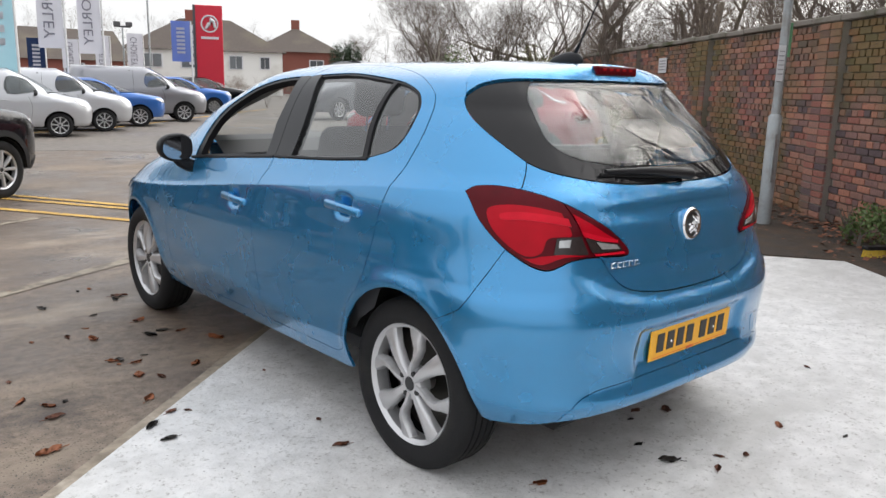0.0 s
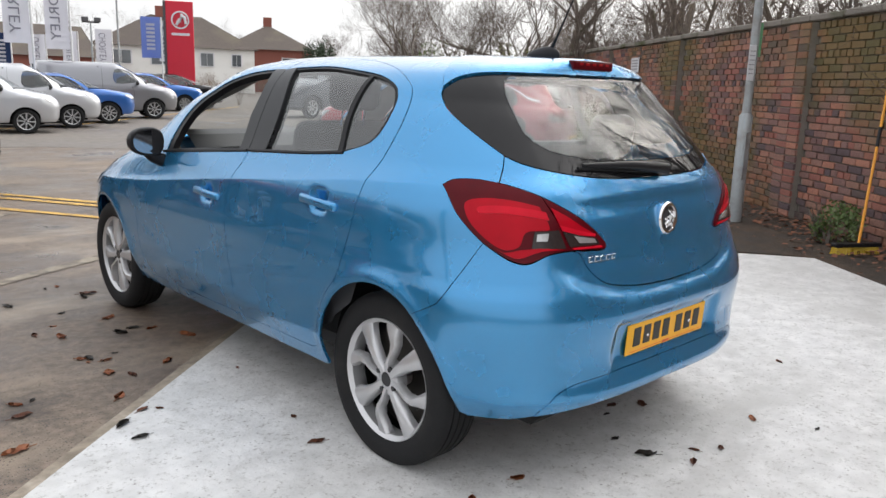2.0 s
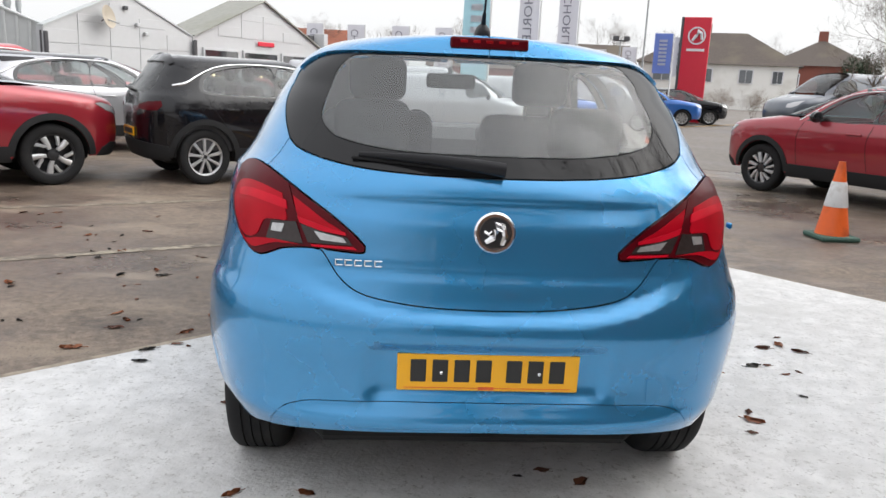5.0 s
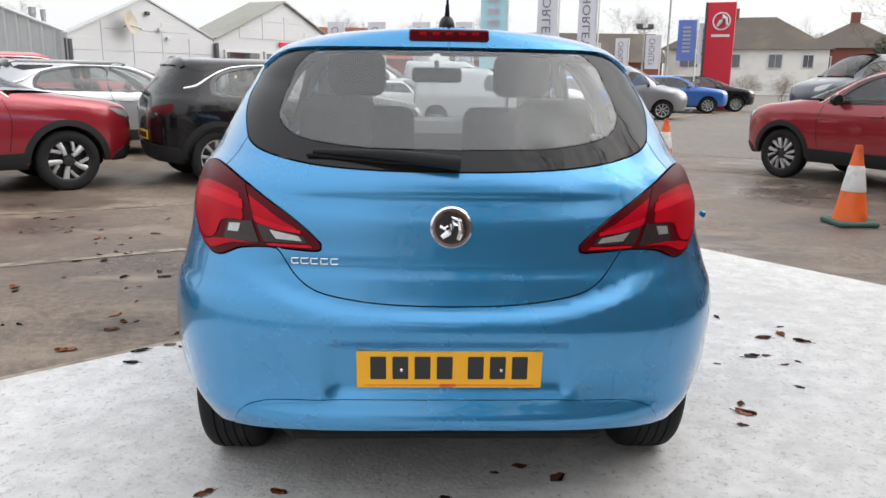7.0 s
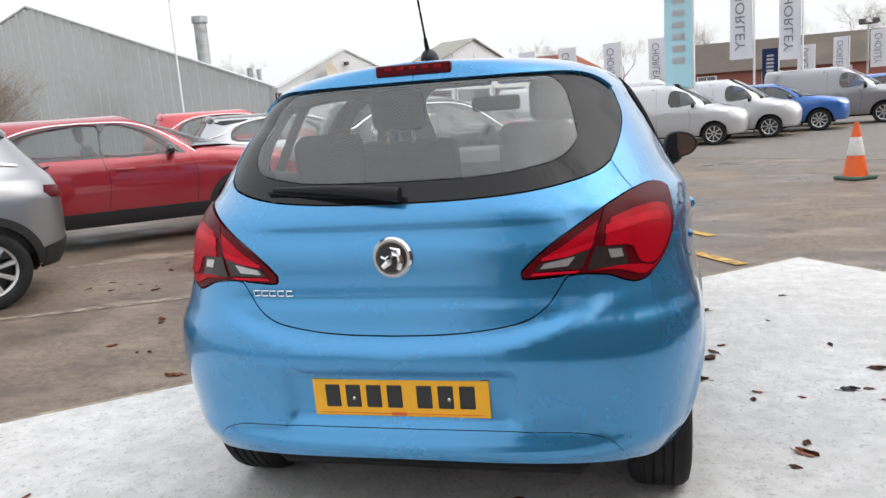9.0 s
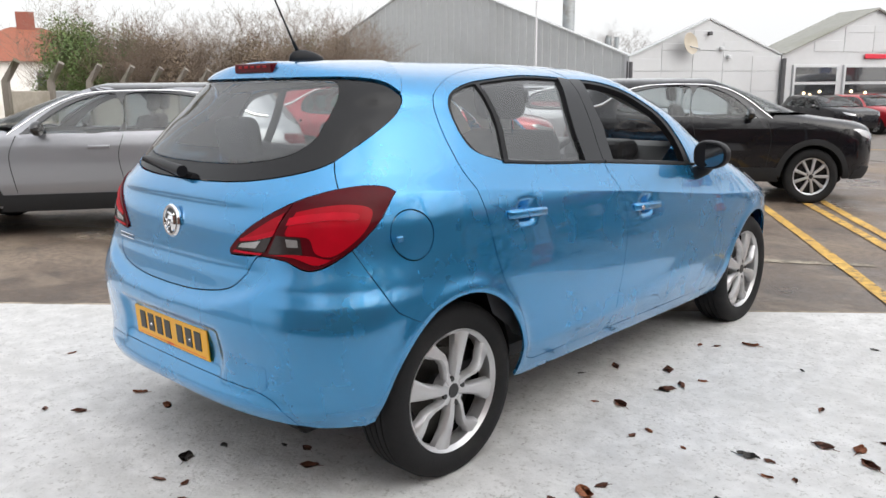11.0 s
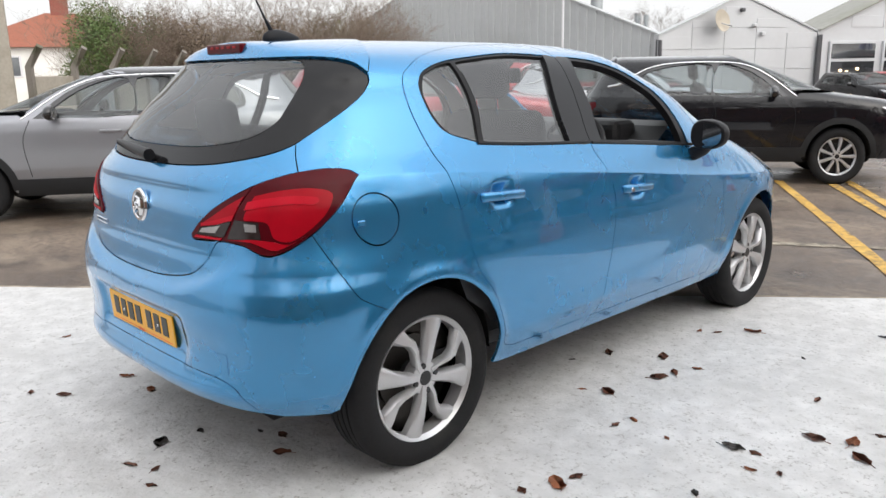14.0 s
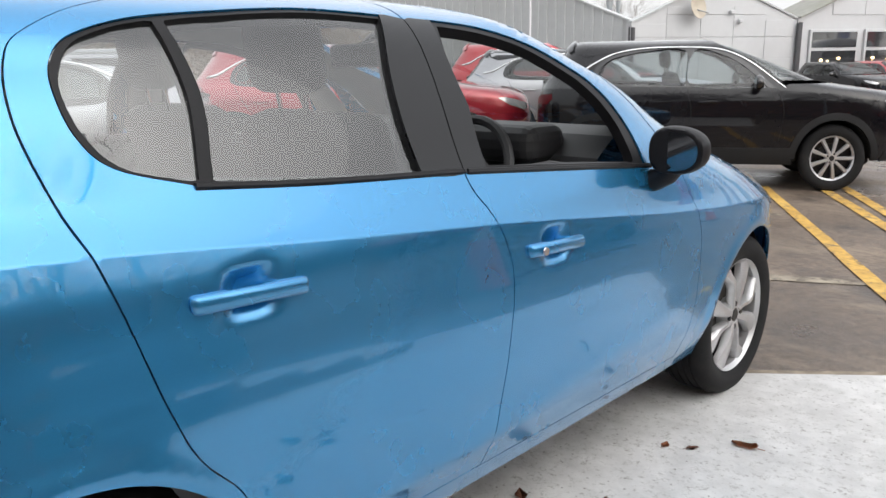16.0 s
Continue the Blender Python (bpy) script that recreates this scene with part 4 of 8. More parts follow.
for s in (1, -1):
    panel("windscreen_pillar", H, outline(fold, [(front_m(1.2 + 0.9 * (H.f(1.60) - 1.2), 1.60), 1.60)], ws[::-1], [(front_m(1.2 + 0.93 * (H.f(1.02) - 1.2), 1.02), 1.02)]) * (s, 1), M_BLUE, car, front=True, step=0.03, skirt=0.02)
    panel("pillar_trim", H, outline(fold[1:], ws[::-1]) * (s, 1), M_LINING, car, front=True, step=0.04, lift=-0.022, skirt=0.0)
panel("windscreen", H, mirrored(outline(ws, [(0.0, 1.49), (0.0, 1.035)])), M_GLASS, car, front=True, step=0.06, skirt=0.0).visible_shadow = False
panel("roof_header", H, mirrored(outline([(ws[-1][0], 1.49), (front_m(1.2 + 0.9 * (H.f(1.60) - 1.2), 1.60), 1.60), (0.02, 1.70), (0.0, 1.70), (0.0, 1.49)])), M_BLUE, car, front=True, step=0.03, skirt=0.02)
for s in (1, -1):
    hl = np.array([(front_m(y, h), h) for y, h in [(2.66, 0.865), (2.80, 0.815), (2.90, 0.76), (2.90, 0.70), (2.72, 0.78)]])
    panel("headlamp", H, outline(hl, [(0.55, 0.68), (0.50, 0.75)]) * (s, 1), M_WHITE_LENS, car, front=True, lift=0.006, step=0.03)


# wheels
def wheel_parts(radius, rim, width, spokes, style, parent, dark=False, two_tone=False):
    """A wheel whose outer side looks along +x, its middle at the origin: rim, tyre, cap and disc under parent."""
    bm = bmesh.new()
    lathe(bm, [(-0.02, rim * 0.93), (0.030, rim * 0.93), (0.040, rim * 0.985), (0.044, rim), (0.036, rim * 1.02), (-0.03, rim * 1.02), (-0.03, rim * 0.95)], 48)
    lathe(bm, [(0.034, 0.0001), (0.036, rim * 0.13), (0.032, rim * 0.26), (0.012, rim * 0.29), (-0.01, rim * 0.29)], 24)
    rim_ob = part("wheel", bm, M_ALLOY_DARK if two_tone else M_ALLOY, parent, smooth=True)
    # arms: rows of (share of the rim's radius, turn, half width)
    arms = {
        "twin": (((0.12, 0.0, 0.015), (0.35, 0.0, 0.018), (0.62, -0.02, 0.024), (0.85, -0.05, 0.033), (0.97, -0.07, 0.040)),
                 ((0.16, 0.80, 0.012), (0.32, 0.72, 0.009), (0.52, 0.58, 0.011), (0.66, 0.60, 0.016), (0.82, 0.74, 0.025), (0.97, 0.80, 0.033))),
        "blade": (((0.12, 0.0, 0.016), (0.38, -0.02, 0.020), (0.62, 0.02, 0.026), (0.82, 0.08, 0.032), (0.97, 0.15, 0.038)),),
        "zigzag": (((0.30, 0.10, 0.020), (0.55, 0.02, 0.024), (0.93, 0.06, 0.030)), ((0.50, 0.30, 0.020), (0.70, 0.48, 0.018), (0.93, 0.62, 0.020))),
        "pair": (((0.30, 0.0, 0.016), (0.60, 0.06, 0.020), (0.95, 0.10, 0.026)), ((0.40, 0.42, 0.012), (0.65, 0.50, 0.017), (0.95, 0.58, 0.022))),
        "bar": (((0.12, 0.0, 0.012), (0.50, 0.0, 0.015), (0.97, 0.0, 0.020)),),
    }[style]
    for arm in arms:
        bm = bmesh.new()
        rows = []
        for f, a, wide in arm:
            r, c, s_ = rim * f, math.cos(a), math.sin(a)
            wide = wide * rim / 0.21
            mid, tan = Vector((0.030 + 0.012 * math.sin(f * math.pi), r * c, r * s_)), Vector((0, -s_, c))
            deep = Vector((0.030, 0, 0))
            rows.append([bm.verts.new(mid + tan * wide * 0.62 + Vector((0.003, 0, 0))), bm.verts.new(mid - tan * wide * 0.62 + Vector((0.003, 0, 0))), bm.verts.new(mid - tan * wide - Vector((0.006, 0, 0))), bm.verts.new(mid - tan * wide * 1.1 - deep), bm.verts.new(mid + tan * wide * 1.1 - deep), bm.verts.new(mid + tan * wide - Vector((0.006, 0, 0)))])
        for r0, r1 in zip(rows, rows[1:]):
            for j in range(6):
                bm.faces.new((r0[j], r0[(j + 1) % 6], r1[(j + 1) % 6], r1[j]))
        bm.faces.new(rows[0][::-1])
        bm.faces.new(rows[-1])
        one = part("spoke", bm, M_ALLOY, rim_ob, smooth=True)
        for k in range(1, spokes):
            link("spoke", one.data, None, rim_ob).matrix_basis = pose(0, 0, 0, 360 * k / spokes, 0, 0)
    bm = bmesh.new()
    w2 = width / 2
    prof = [(0.040, rim * 1.0), (0.052, rim * 1.06), (0.060, (rim + radius) / 2), (0.052, radius * 0.94), (0.036, radius * 0.985), (0.018, radius)]
    for gx in (0.0, -0.03, -0.06, -0.09):
        prof += [(gx + 0.004, radius), (gx + 0.003, radius - 0.006), (gx - 0.003, radius - 0.006), (gx - 0.004, radius)]
    prof += [(-0.115, radius * 0.985), (-0.135, radius * 0.93), (-0.14, (rim + radius) / 2), (-0.125, rim * 1.02)]
    lathe(bm, prof, 56)
    part("tyre", bm, M_RUBBER, rim_ob, smooth=True)
    bm = bmesh.new()
    lathe(bm, [(-0.055, rim * 0.18), (-0.05, rim * 0.62), (-0.07, rim * 0.62), (-0.07, rim * 0.98), (-0.072, rim * 0.98)], 32)
    part("brake_disc", bm, M_DISC if not dark else M_ALLOY_DARK, rim_ob)
    bm = bmesh.new()
    lathe(bm, [(0.0385, 0.0001), (0.0385, rim * 0.10), (0.036, rim * 0.12)], 20)
    part("hub_cap", bm, M_ALLOY_DARK, rim_ob)
    for k in range(4):
        bm = bmesh.new()
        bmesh.ops.create_cone(bm, cap_ends=True, segments=8, radius1=0.012, radius2=0.010, depth=0.012, matrix=pose(0.034, rim * 0.21 * math.cos(k * math.pi / 2 + 0.4), rim * 0.21 * math.sin(k * math.pi / 2 + 0.4), 0, 90, 0))
        part("wheel_nut", bm, M_ALLOY_DARK, rim_ob)
    return rim_ob


def place_part(ob, m, parent):
    """A copy of a part and its pieces, under parent at m."""
    got = copy_thing(ob, m)
    got.parent = parent
    return got


first = wheel_parts(0.318, 0.224, 0.19, 4, "twin", car)
first.matrix_basis = pose(0.757, REAR_AXLE, 0.316, -12, 0, 0)
place_part(first, pose(0.757, FRONT_AXLE, 0.316, 70, 0, 0), car)
place_part(first, pose(-0.757, REAR_AXLE, 0.316, 40, 0, 180), car)
place_part(first, pose(-0.757, FRONT_AXLE, 0.316, 10, 0, 180), car)

# underside and cabin
bm = bmesh.new()
box(bm, (0, 1.25, 0.25), (1.02, 3.4, 0.10), 0.03)
box(bm, (0, -0.36, 0.38), (1.0, 0.40, 0.16), 0.03)
part("underbody", bm, M_DARK, car)
bm = bmesh.new()
box(bm, (0, 1.1, 0.33), (1.40, 2.2, 0.05))
box(bm, (0, -0.32, 0.62), (1.05, 0.36, 0.10))
part("cabin_floor", bm, M_PLASTIC, car)


def seat(x, y, wide, parent, heads=(0.0,), back=0.62):
    bm = bmesh.new()
    box(bm, (x, y + 0.24, 0.58), (wide, 0.50, 0.20), 0.06, segments=3)
    vs = box(bm, (0, 0, back / 2), (wide, 0.15, back), 0.055, segments=3)
    bmesh.ops.transform(bm, matrix=pose(x, y, 0.58, 14, 0, 0), verts=vs)
    ob = part("seat", bm, M_SEAT, parent, smooth=True)
    for hx in heads:
        bm = bmesh.new()
        box(bm, (0, 0, 0), (0.25, 0.10, 0.185), 0.045, segments=3)
        hd = part("headrest", bm, M_SEAT, ob, smooth=True)
        hd.matrix_basis = pose(x + hx, y - 0.205, 0.58 + back + 0.125, 8, 0, 0)
        for dx in (-0.06, 0.06):
            bm = bmesh.new()
            tube(bm, [(x + hx + dx, y - 0.175, 0.58 + back - 0.06), (x + hx + dx, y - 0.20, 0.58 + back + 0.10)], 0.007, 6)
            part("headrest_post", bm, M_CHROME, ob)
    return ob


seat(-0.36, 0.98, 0.50, car)
seat(0.36, 0.98, 0.50, car)
seat(0.0, 0.12, 1.22, car, heads=(-0.36, 0.36), back=0.46)
bm = bmesh.new()
prof = [(1.70, 0.62), (1.60, 0.88), (1.64, 1.01), (1.73, 1.07), (1.90, 1.085), (2.16, 1.06)]
rows = [[bm.verts.new((x, y, z)) for y, z in prof] for x in (-0.70, 0.70)]
for i in range(len(prof) - 1):
    bm.faces.new((rows[0][i], rows[0][i + 1], rows[1][i + 1], rows[1][i]))
box(bm, (0.36, 1.62, 1.045), (0.36, 0.20, 0.12), 0.045, segments=3)
box(bm, (0.0, 1.67, 0.86), (0.26, 0.06, 0.22), 0.02, segments=2)
part("dashboard", bm, M_PLASTIC, car)
bm = bmesh.new()
ringp = [(0.185 * math.cos(t), 0.185 * math.sin(t)) for t in np.linspace(0, 2 * math.pi, 33)]
tube(bm, [(a, 0, b) for a, b in ringp], 0.016, 8, cap=False)
wheel = part("steering_wheel", bm, M_PLASTIC, car, smooth=True)
wheel.matrix_basis = pose(0.36, 1.40, 0.955, -24, 0, 0)
bm = bmesh.new()
box(bm, (0, 0.02, 0), (0.16, 0.04, 0.13), 0.04, segments=3)
box(bm, (0, 0.02, 0.005), (0.35, 0.02, 0.045), 0.008)
box(bm, (0, 0.02, -0.09), (0.06, 0.02, 0.16), 0.008)
part("steering_boss", bm, M_PLASTIC, wheel, smooth=True)
bm = bmesh.new()
bmesh.ops.create_cone(bm, cap_ends=True, segments=20, radius1=0.028, radius2=0.026, depth=0.004, matrix=pose(0, -0.003, 0, 90, 0, 0))
part("steering_emblem", bm, M_CHROME, wheel)
bm = bmesh.new()
box(bm, (0, 1.30, 1.325), (0.25, 0.035, 0.075), 0.02, segments=3)
tube(bm, [(0, 1.32, 1.35), (0, 1.38, 1.39)], 0.012, 6)
part("cabin_mirror", bm, M_BLACK_TRIM, car, smooth=True)
# linings behind the panels
panel("spoiler_lining", H, outline(spoil_low[::-1], spoil_top, [(0.0, 1.715)]), M_LINING, car, lift=-0.016, skirt=0.0, step=0.06, both=True)
for s in (1, -1):
    panel("roof_rail_lining", H, outline(flank(H, [(0.06, 1.385), (0.28, 1.402), (0.66, 1.435), (1.0, 1.418), (1.18, 1.402), (1.32, 1.368), (1.47, 1.303), (1.60, 1.218), (1.74, 1.06)], 3), flank(H, [(1.90, 1.06), (1.78, 1.17), (1.59, 1.30), (1.43, 1.385), (1.32, 1.45), (1.0, 1.53), (0.5, 1.53), (0.06, 1.48)], 3)) * (s, 1), M_LINING, car, lift=-0.022, skirt=0.0, step=0.05)
panel("headliner", H, outline([(0.40, 1.71), (0.72, 1.45), (0.80, 1.40)], flank(H, [(0.30, 1.44), (0.95, 1.45), (1.25, 1.45)], 3), [(H.side(1.15, 1.70), 1.71)]), M_LINING, car, lift=-0.045, skirt=0.0, step=0.08, both=True)
for s in (1, -1):
    panel("pillar_lining", H, outline([(0.80, 1.18), (0.93, 1.27), (0.86, 1.40)], flank(H, [(0.12, 1.40), (0.08, 1.25), (0.12, 1.12)], 3)) * (s, 1), M_LINING, car, lift=-0.05, skirt=0.0, step=0.06)
    panel("door_lining", H, flank(H, [(0.12, 1.12), (0.9, 1.062), (1.70, 1.0), (1.70, 0.40), (0.40, 0.40), (0.12, 0.75)], 2) * (s, 1), M_PLASTIC, car, lift=-0.065, skirt=0.0, step=0.09)
    panel("pillar_lining", H, outline(flank(H, [(0.90, 1.43), (1.02, 1.42)], 2), flank(H, [(1.01, 1.08), (0.88, 1.08)], 2)) * (s, 1), M_LINING, car, lift=-0.035, skirt=0.0, step=0.06)
bm = bmesh.new()
box(bm, (0, -0.16, 0.90), (1.12, 0.50, 0.03), 0.01)
part("parcel_shelf", bm, M_PLASTIC, car)

# ---- ground ----
PAD_CORNER, PAD_A, PAD_B = Vector((1.88, 3.58, 0)), Vector((-0.775, -0.632, 0)), Vector((0.61, -0.792, 0))


def ground_material(name, colors, scales, rough=(0.55, 0.85), bump=0.5, depth=0.004, speck=None, blotch=(0.72, 1.15), pits=None, streak=None):
    """Broad patches, streaks and fine aggregate from three noises."""
    mat, n, l, b = nodes_of(name)
    tc = n.new("ShaderNodeTexCoord")
    outs = []
    for sc, det in zip(scales, (6, 8, 4)):
        t = n.new("ShaderNodeTexNoise")
        t.inputs["Scale"].default_value, t.inputs["Detail"].default_value, t.inputs["Roughness"].default_value = sc, det, 0.62
        l.new(tc.outputs["Object"], t.inputs["Vector"])
        outs.append(t.outputs[0])
    ramp = n.new("ShaderNodeValToRGB")
    el = ramp.color_ramp.elements
    el[0].position, el[1].position = 0.33, 0.68
    el[0].color, el[1].color = (*colors[0], 1), (*colors[2], 1)
    mid = el.new(0.5)
    mid.color = (*colors[1], 1)
    l.new(outs[0], ramp.inputs[0])
    ramp2 = n.new("ShaderNodeValToRGB")
    ramp2.color_ramp.elements[0].position, ramp2.color_ramp.elements[1].position = 0.35, 0.65
    ramp2.color_ramp.elements[0].color, ramp2.color_ramp.elements[1].color = (*[blotch[0]] * 3, 1), (*[blotch[1]] * 3, 1)
    l.new(outs[1], ramp2.inputs[0])
    mul = n.new("ShaderNodeMixRGB")
    mul.blend_type, mul.inputs[0].default_value = "MULTIPLY", 1.0
    l.new(ramp.outputs[0], mul.inputs[1])
    l.new(ramp2.outputs[0], mul.inputs[2])
    out = mul.outputs[0]
    if speck:
        v = n.new("ShaderNodeTexNoise")
        v.inputs["Scale"].default_value, v.inputs["Detail"].default_value, v.inputs["Roughness"].default_value = speck[1], 10, 0.75
        l.new(tc.outputs["Object"], v.inputs["Vector"])
        r3 = n.new("ShaderNodeValToRGB")
        r3.color_ramp.elements[0].position, r3.color_ramp.elements[1].position = speck[2], speck[3]
        l.new(v.outputs[0], r3.inputs[0])
        m3 = n.new("ShaderNodeMixRGB")
        m3.inputs[2].default_value = (*speck[0], 1)
        l.new(r3.outputs[0], m3.inputs[0])
        l.new(out, m3.inputs[1])
        out = m3.outputs[0]
    if streak:
        mp, sn, sr, sm = n.new("ShaderNodeMapping"), n.new("ShaderNodeTexNoise"), n.new("ShaderNodeValToRGB"), n.new("ShaderNodeMixRGB")
        mp.inputs["Rotation"].default_value, mp.inputs["Scale"].default_value = (0, 0, streak[1]), (0.7, 1.5, 1)
        l.new(tc.outputs["Object"], mp.inputs["Vector"])
        l.new(mp.outputs[0], sn.inputs["Vector"])
        sn.inputs["Scale"].default_value, sn.inputs["Detail"].default_value, sn.inputs["Roughness"].default_value = 1.3, 9, 0.65
        sr.color_ramp.elements[0].position, sr.color_ramp.elements[1].position = streak[2], streak[3]
        l.new(sn.outputs[0], sr.inputs[0])
        sm.inputs[2].default_value = (*streak[0], 1)
        l.new(sr.outputs[0], sm.inputs[0])
        l.new(out, sm.inputs[1])
        out = sm.outputs[0]
    if pits:
        for scale, size, cover in pits[1]:
            vo, lt, ms, mu, pm = n.new("ShaderNodeTexVoronoi"), n.new("ShaderNodeMapRange"), n.new("ShaderNodeMapRange"), n.new("ShaderNodeMath"), n.new("ShaderNodeMixRGB")
            wob = n.new("ShaderNodeTexNoise")
            wob.inputs["Scale"].default_value, wob.inputs["Detail"].default_value = scale * 2.5, 3
            l.new(tc.outputs["Object"], wob.inputs["Vector"])
            wm = n.new("ShaderNodeMixRGB")
            wm.inputs[0].default_value = 0.35 / scale
            l.new(tc.outputs["Object"], wm.inputs[1])
            l.new(wob.outputs["Color"], wm.inputs[2])
            vo.inputs["Scale"].default_value = scale
            l.new(wm.outputs[0], vo.inputs["Vector"])
            lt.inputs[1].default_value, lt.inputs[2].default_value, lt.inputs[3].default_value, lt.inputs[4].default_value = size * 0.75, size * 1.15, 1.0, 0.0
            l.new(vo.outputs["Distance"], lt.inputs[0])
            sep = n.new("ShaderNodeSeparateColor")
            l.new(vo.outputs["Color"], sep.inputs[0])
            add = n.new("ShaderNodeMath")
            add.operation = "ADD"
            l.new(sep.outputs[0], add.inputs[0])
            l.new(outs[0], add.inputs[1])
            ms.inputs[1].default_value, ms.inputs[2].default_value, ms.inputs[3].default_value, ms.inputs[4].default_value = cover, cover + 0.05, 0.0, 1.0
            l.new(add.outputs[0], ms.inputs[0])
            mu.operation = "MULTIPLY"
            l.new(lt.outputs[0], mu.inputs[0])
            l.new(ms.outputs[0], mu.inputs[1])
            l.new(mu.outputs[0], pm.inputs[0])
            pm.inputs[2].default_value = (*pits[0], 1)
            l.new(out, pm.inputs[1])
            out = pm.outputs[0]
    l.new(out, b.inputs["Base Color"])
    rr = n.new("ShaderNodeMapRange")
    rr.inputs[1].default_value, rr.inputs[2].default_value, rr.inputs[3].default_value, rr.inputs[4].default_value = 0.35, 0.65, rough[0], rough[1]
    l.new(outs[0], rr.inputs[0])
    l.new(rr.outputs[0], b.inputs["Roughness"])
    bp = n.new("ShaderNodeBump")
    bp.inputs["Strength"].default_value, bp.inputs["Distance"].default_value = bump, depth
    l.new(outs[2], bp.inputs["Height"])
    l.new(bp.outputs[0], b.inputs["Normal"])
    return mat


M_TARMAC = ground_material("worn_brown_tarmac", ((0.085, 0.063, 0.050), (0.150, 0.113, 0.086), (0.235, 0.183, 0.140)), (0.55, 20.0, 120.0), (0.20, 0.80), 0.8, blotch=(0.62, 1.22), speck=((0.062, 0.050, 0.043), 1.3, 0.53, 0.66), streak=((0.25, 0.198, 0.148), 0.7, 0.52, 0.66), pits=((0.05, 0.042, 0.036), ((90.0, 0.30, 1.0),)))
M_ROAD = ground_material("grey_tarmac", ((0.125, 0.108, 0.097), (0.165, 0.145, 0.128), (0.20, 0.178, 0.155)), (0.35, 6.0, 130.0), (0.5, 0.85), 0.6)
M_PAD = ground_material("white_painted_concrete", ((0.55, 0.545, 0.535), (0.61, 0.605, 0.595), (0.66, 0.655, 0.648)), (0.7, 9.0, 60.0), (0.5, 0.75), 1.0, speck=((0.30, 0.29, 0.27), 46.0, 0.54, 0.66), blotch=(0.86, 1.08), pits=((0.24, 0.23, 0.215), ((34.0, 0.13, 1.24),)), streak=((0.47, 0.465, 0.45), 0.9, 0.50, 0.72))
M_PAD_EDGE = ground_material("bare_concrete_edge", ((0.20, 0.16, 0.12), (0.30, 0.25, 0.19), (0.38, 0.33, 0.27)), (3.0, 12.0, 80.0), (0.7, 0.9), 0.5)
M_YELLOW_LINE = ground_material("yellow_road_paint", ((0.42, 0.24, 0.05), (0.55, 0.33, 0.07), (0.62, 0.40, 0.11)), (2.0, 14.0, 90.0), (0.6, 0.85), 0.4, speck=((0.13, 0.10, 0.075), 9.0, 0.53, 0.60))
M_OLD_LINE = ground_material("worn_pale_line", ((0.20, 0.17, 0.13), (0.30, 0.26, 0.20), (0.38, 0.33, 0.26)), (2.0, 14.0, 90.0), (0.6, 0.85), 0.4, speck=((0.12, 0.098, 0.078), 5.0, 0.46, 0.56))
M_SOIL = ground_material("leaf_soil", ((0.030, 0.022, 0.016), (0.05, 0.035, 0.024), (0.08, 0.05, 0.03)), (3.0, 14.0, 70.0), (0.8, 0.95), 0.9, depth=0.02)


def slab(name, corners, z, thick, mat, label="", category="", kind="structure"):
    """A flat slab over a polygon of the plan."""
    bm = bmesh.new()
    top = [bm.verts.new((x, y, z)) for x, y in corners]
    low = [bm.verts.new((x, y, z - thick)) for x, y in corners]
    bm.faces.new(top)
    n = len(corners)
    for i in range(n):
        bm.faces.new((top[i], low[i], low[(i + 1) % n], top[(i + 1) % n]))
    return tagged(part(name, bm, mat), label, category, kind=kind)


def pad_at(a, b):
    p = PAD_CORNER + PAD_A * a + PAD_B * b
    return (p.x, p.y)


bm = bmesh.new()
g = [bm.verts.new(p) for p in ((-900, -900, 0), (900, -900, 0), (900, 900, 0), (-900, 900, 0))]
bm.faces.new(g)
tagged(part("ground", bm, M_TARMAC), "worn wet brown tarmac of a car park", "ground", kind="structure")
slab("road", [(-60, 24), (1.9, 13.4), (5.2, 10.6), (60, -20), (160, 60), (20, 160), (-120, 90)], 0.004, 0.02, M_ROAD, "smooth grey tarmac driveway", "road")
def short_of_wall(corners):
    """The polygon cut along the foot of the boundary wall."""
    far = [(-0.785 * (x - 5.62) + 0.62 * (y - 0.62)) - 0.03 for x, y in corners]
    out = []
    for (p, a), (q, b) in zip(zip(corners, far), zip(corners[1:] + corners[:1], far[1:] + far[:1])):
        if a >= 0:
            out.append(p)
        if (a >= 0) != (b >= 0):
            out.append((p[0] + (q[0] - p[0]) * a / (a - b), p[1] + (q[1] - p[1]) * a / (a - b)))
    return out


slab("pavement", short_of_wall([pad_at(0, 0), pad_at(9.5, 0), pad_at(9.5, 9.5), pad_at(0, 9.5)]), 0.012, 0.03, M_PAD, "white painted concrete pad with flaking paint", "pavement")
slab("pad_edge", [pad_at(-0.05, -0.05), pad_at(9.5, -0.06), pad_at(9.5, 0.0), pad_at(0.0, 0.0), pad_at(0, 9.5), pad_at(-0.05, 9.5)], 0.006, 0.02, M_PAD_EDGE, "bare concrete edge of the pad", "pavement")


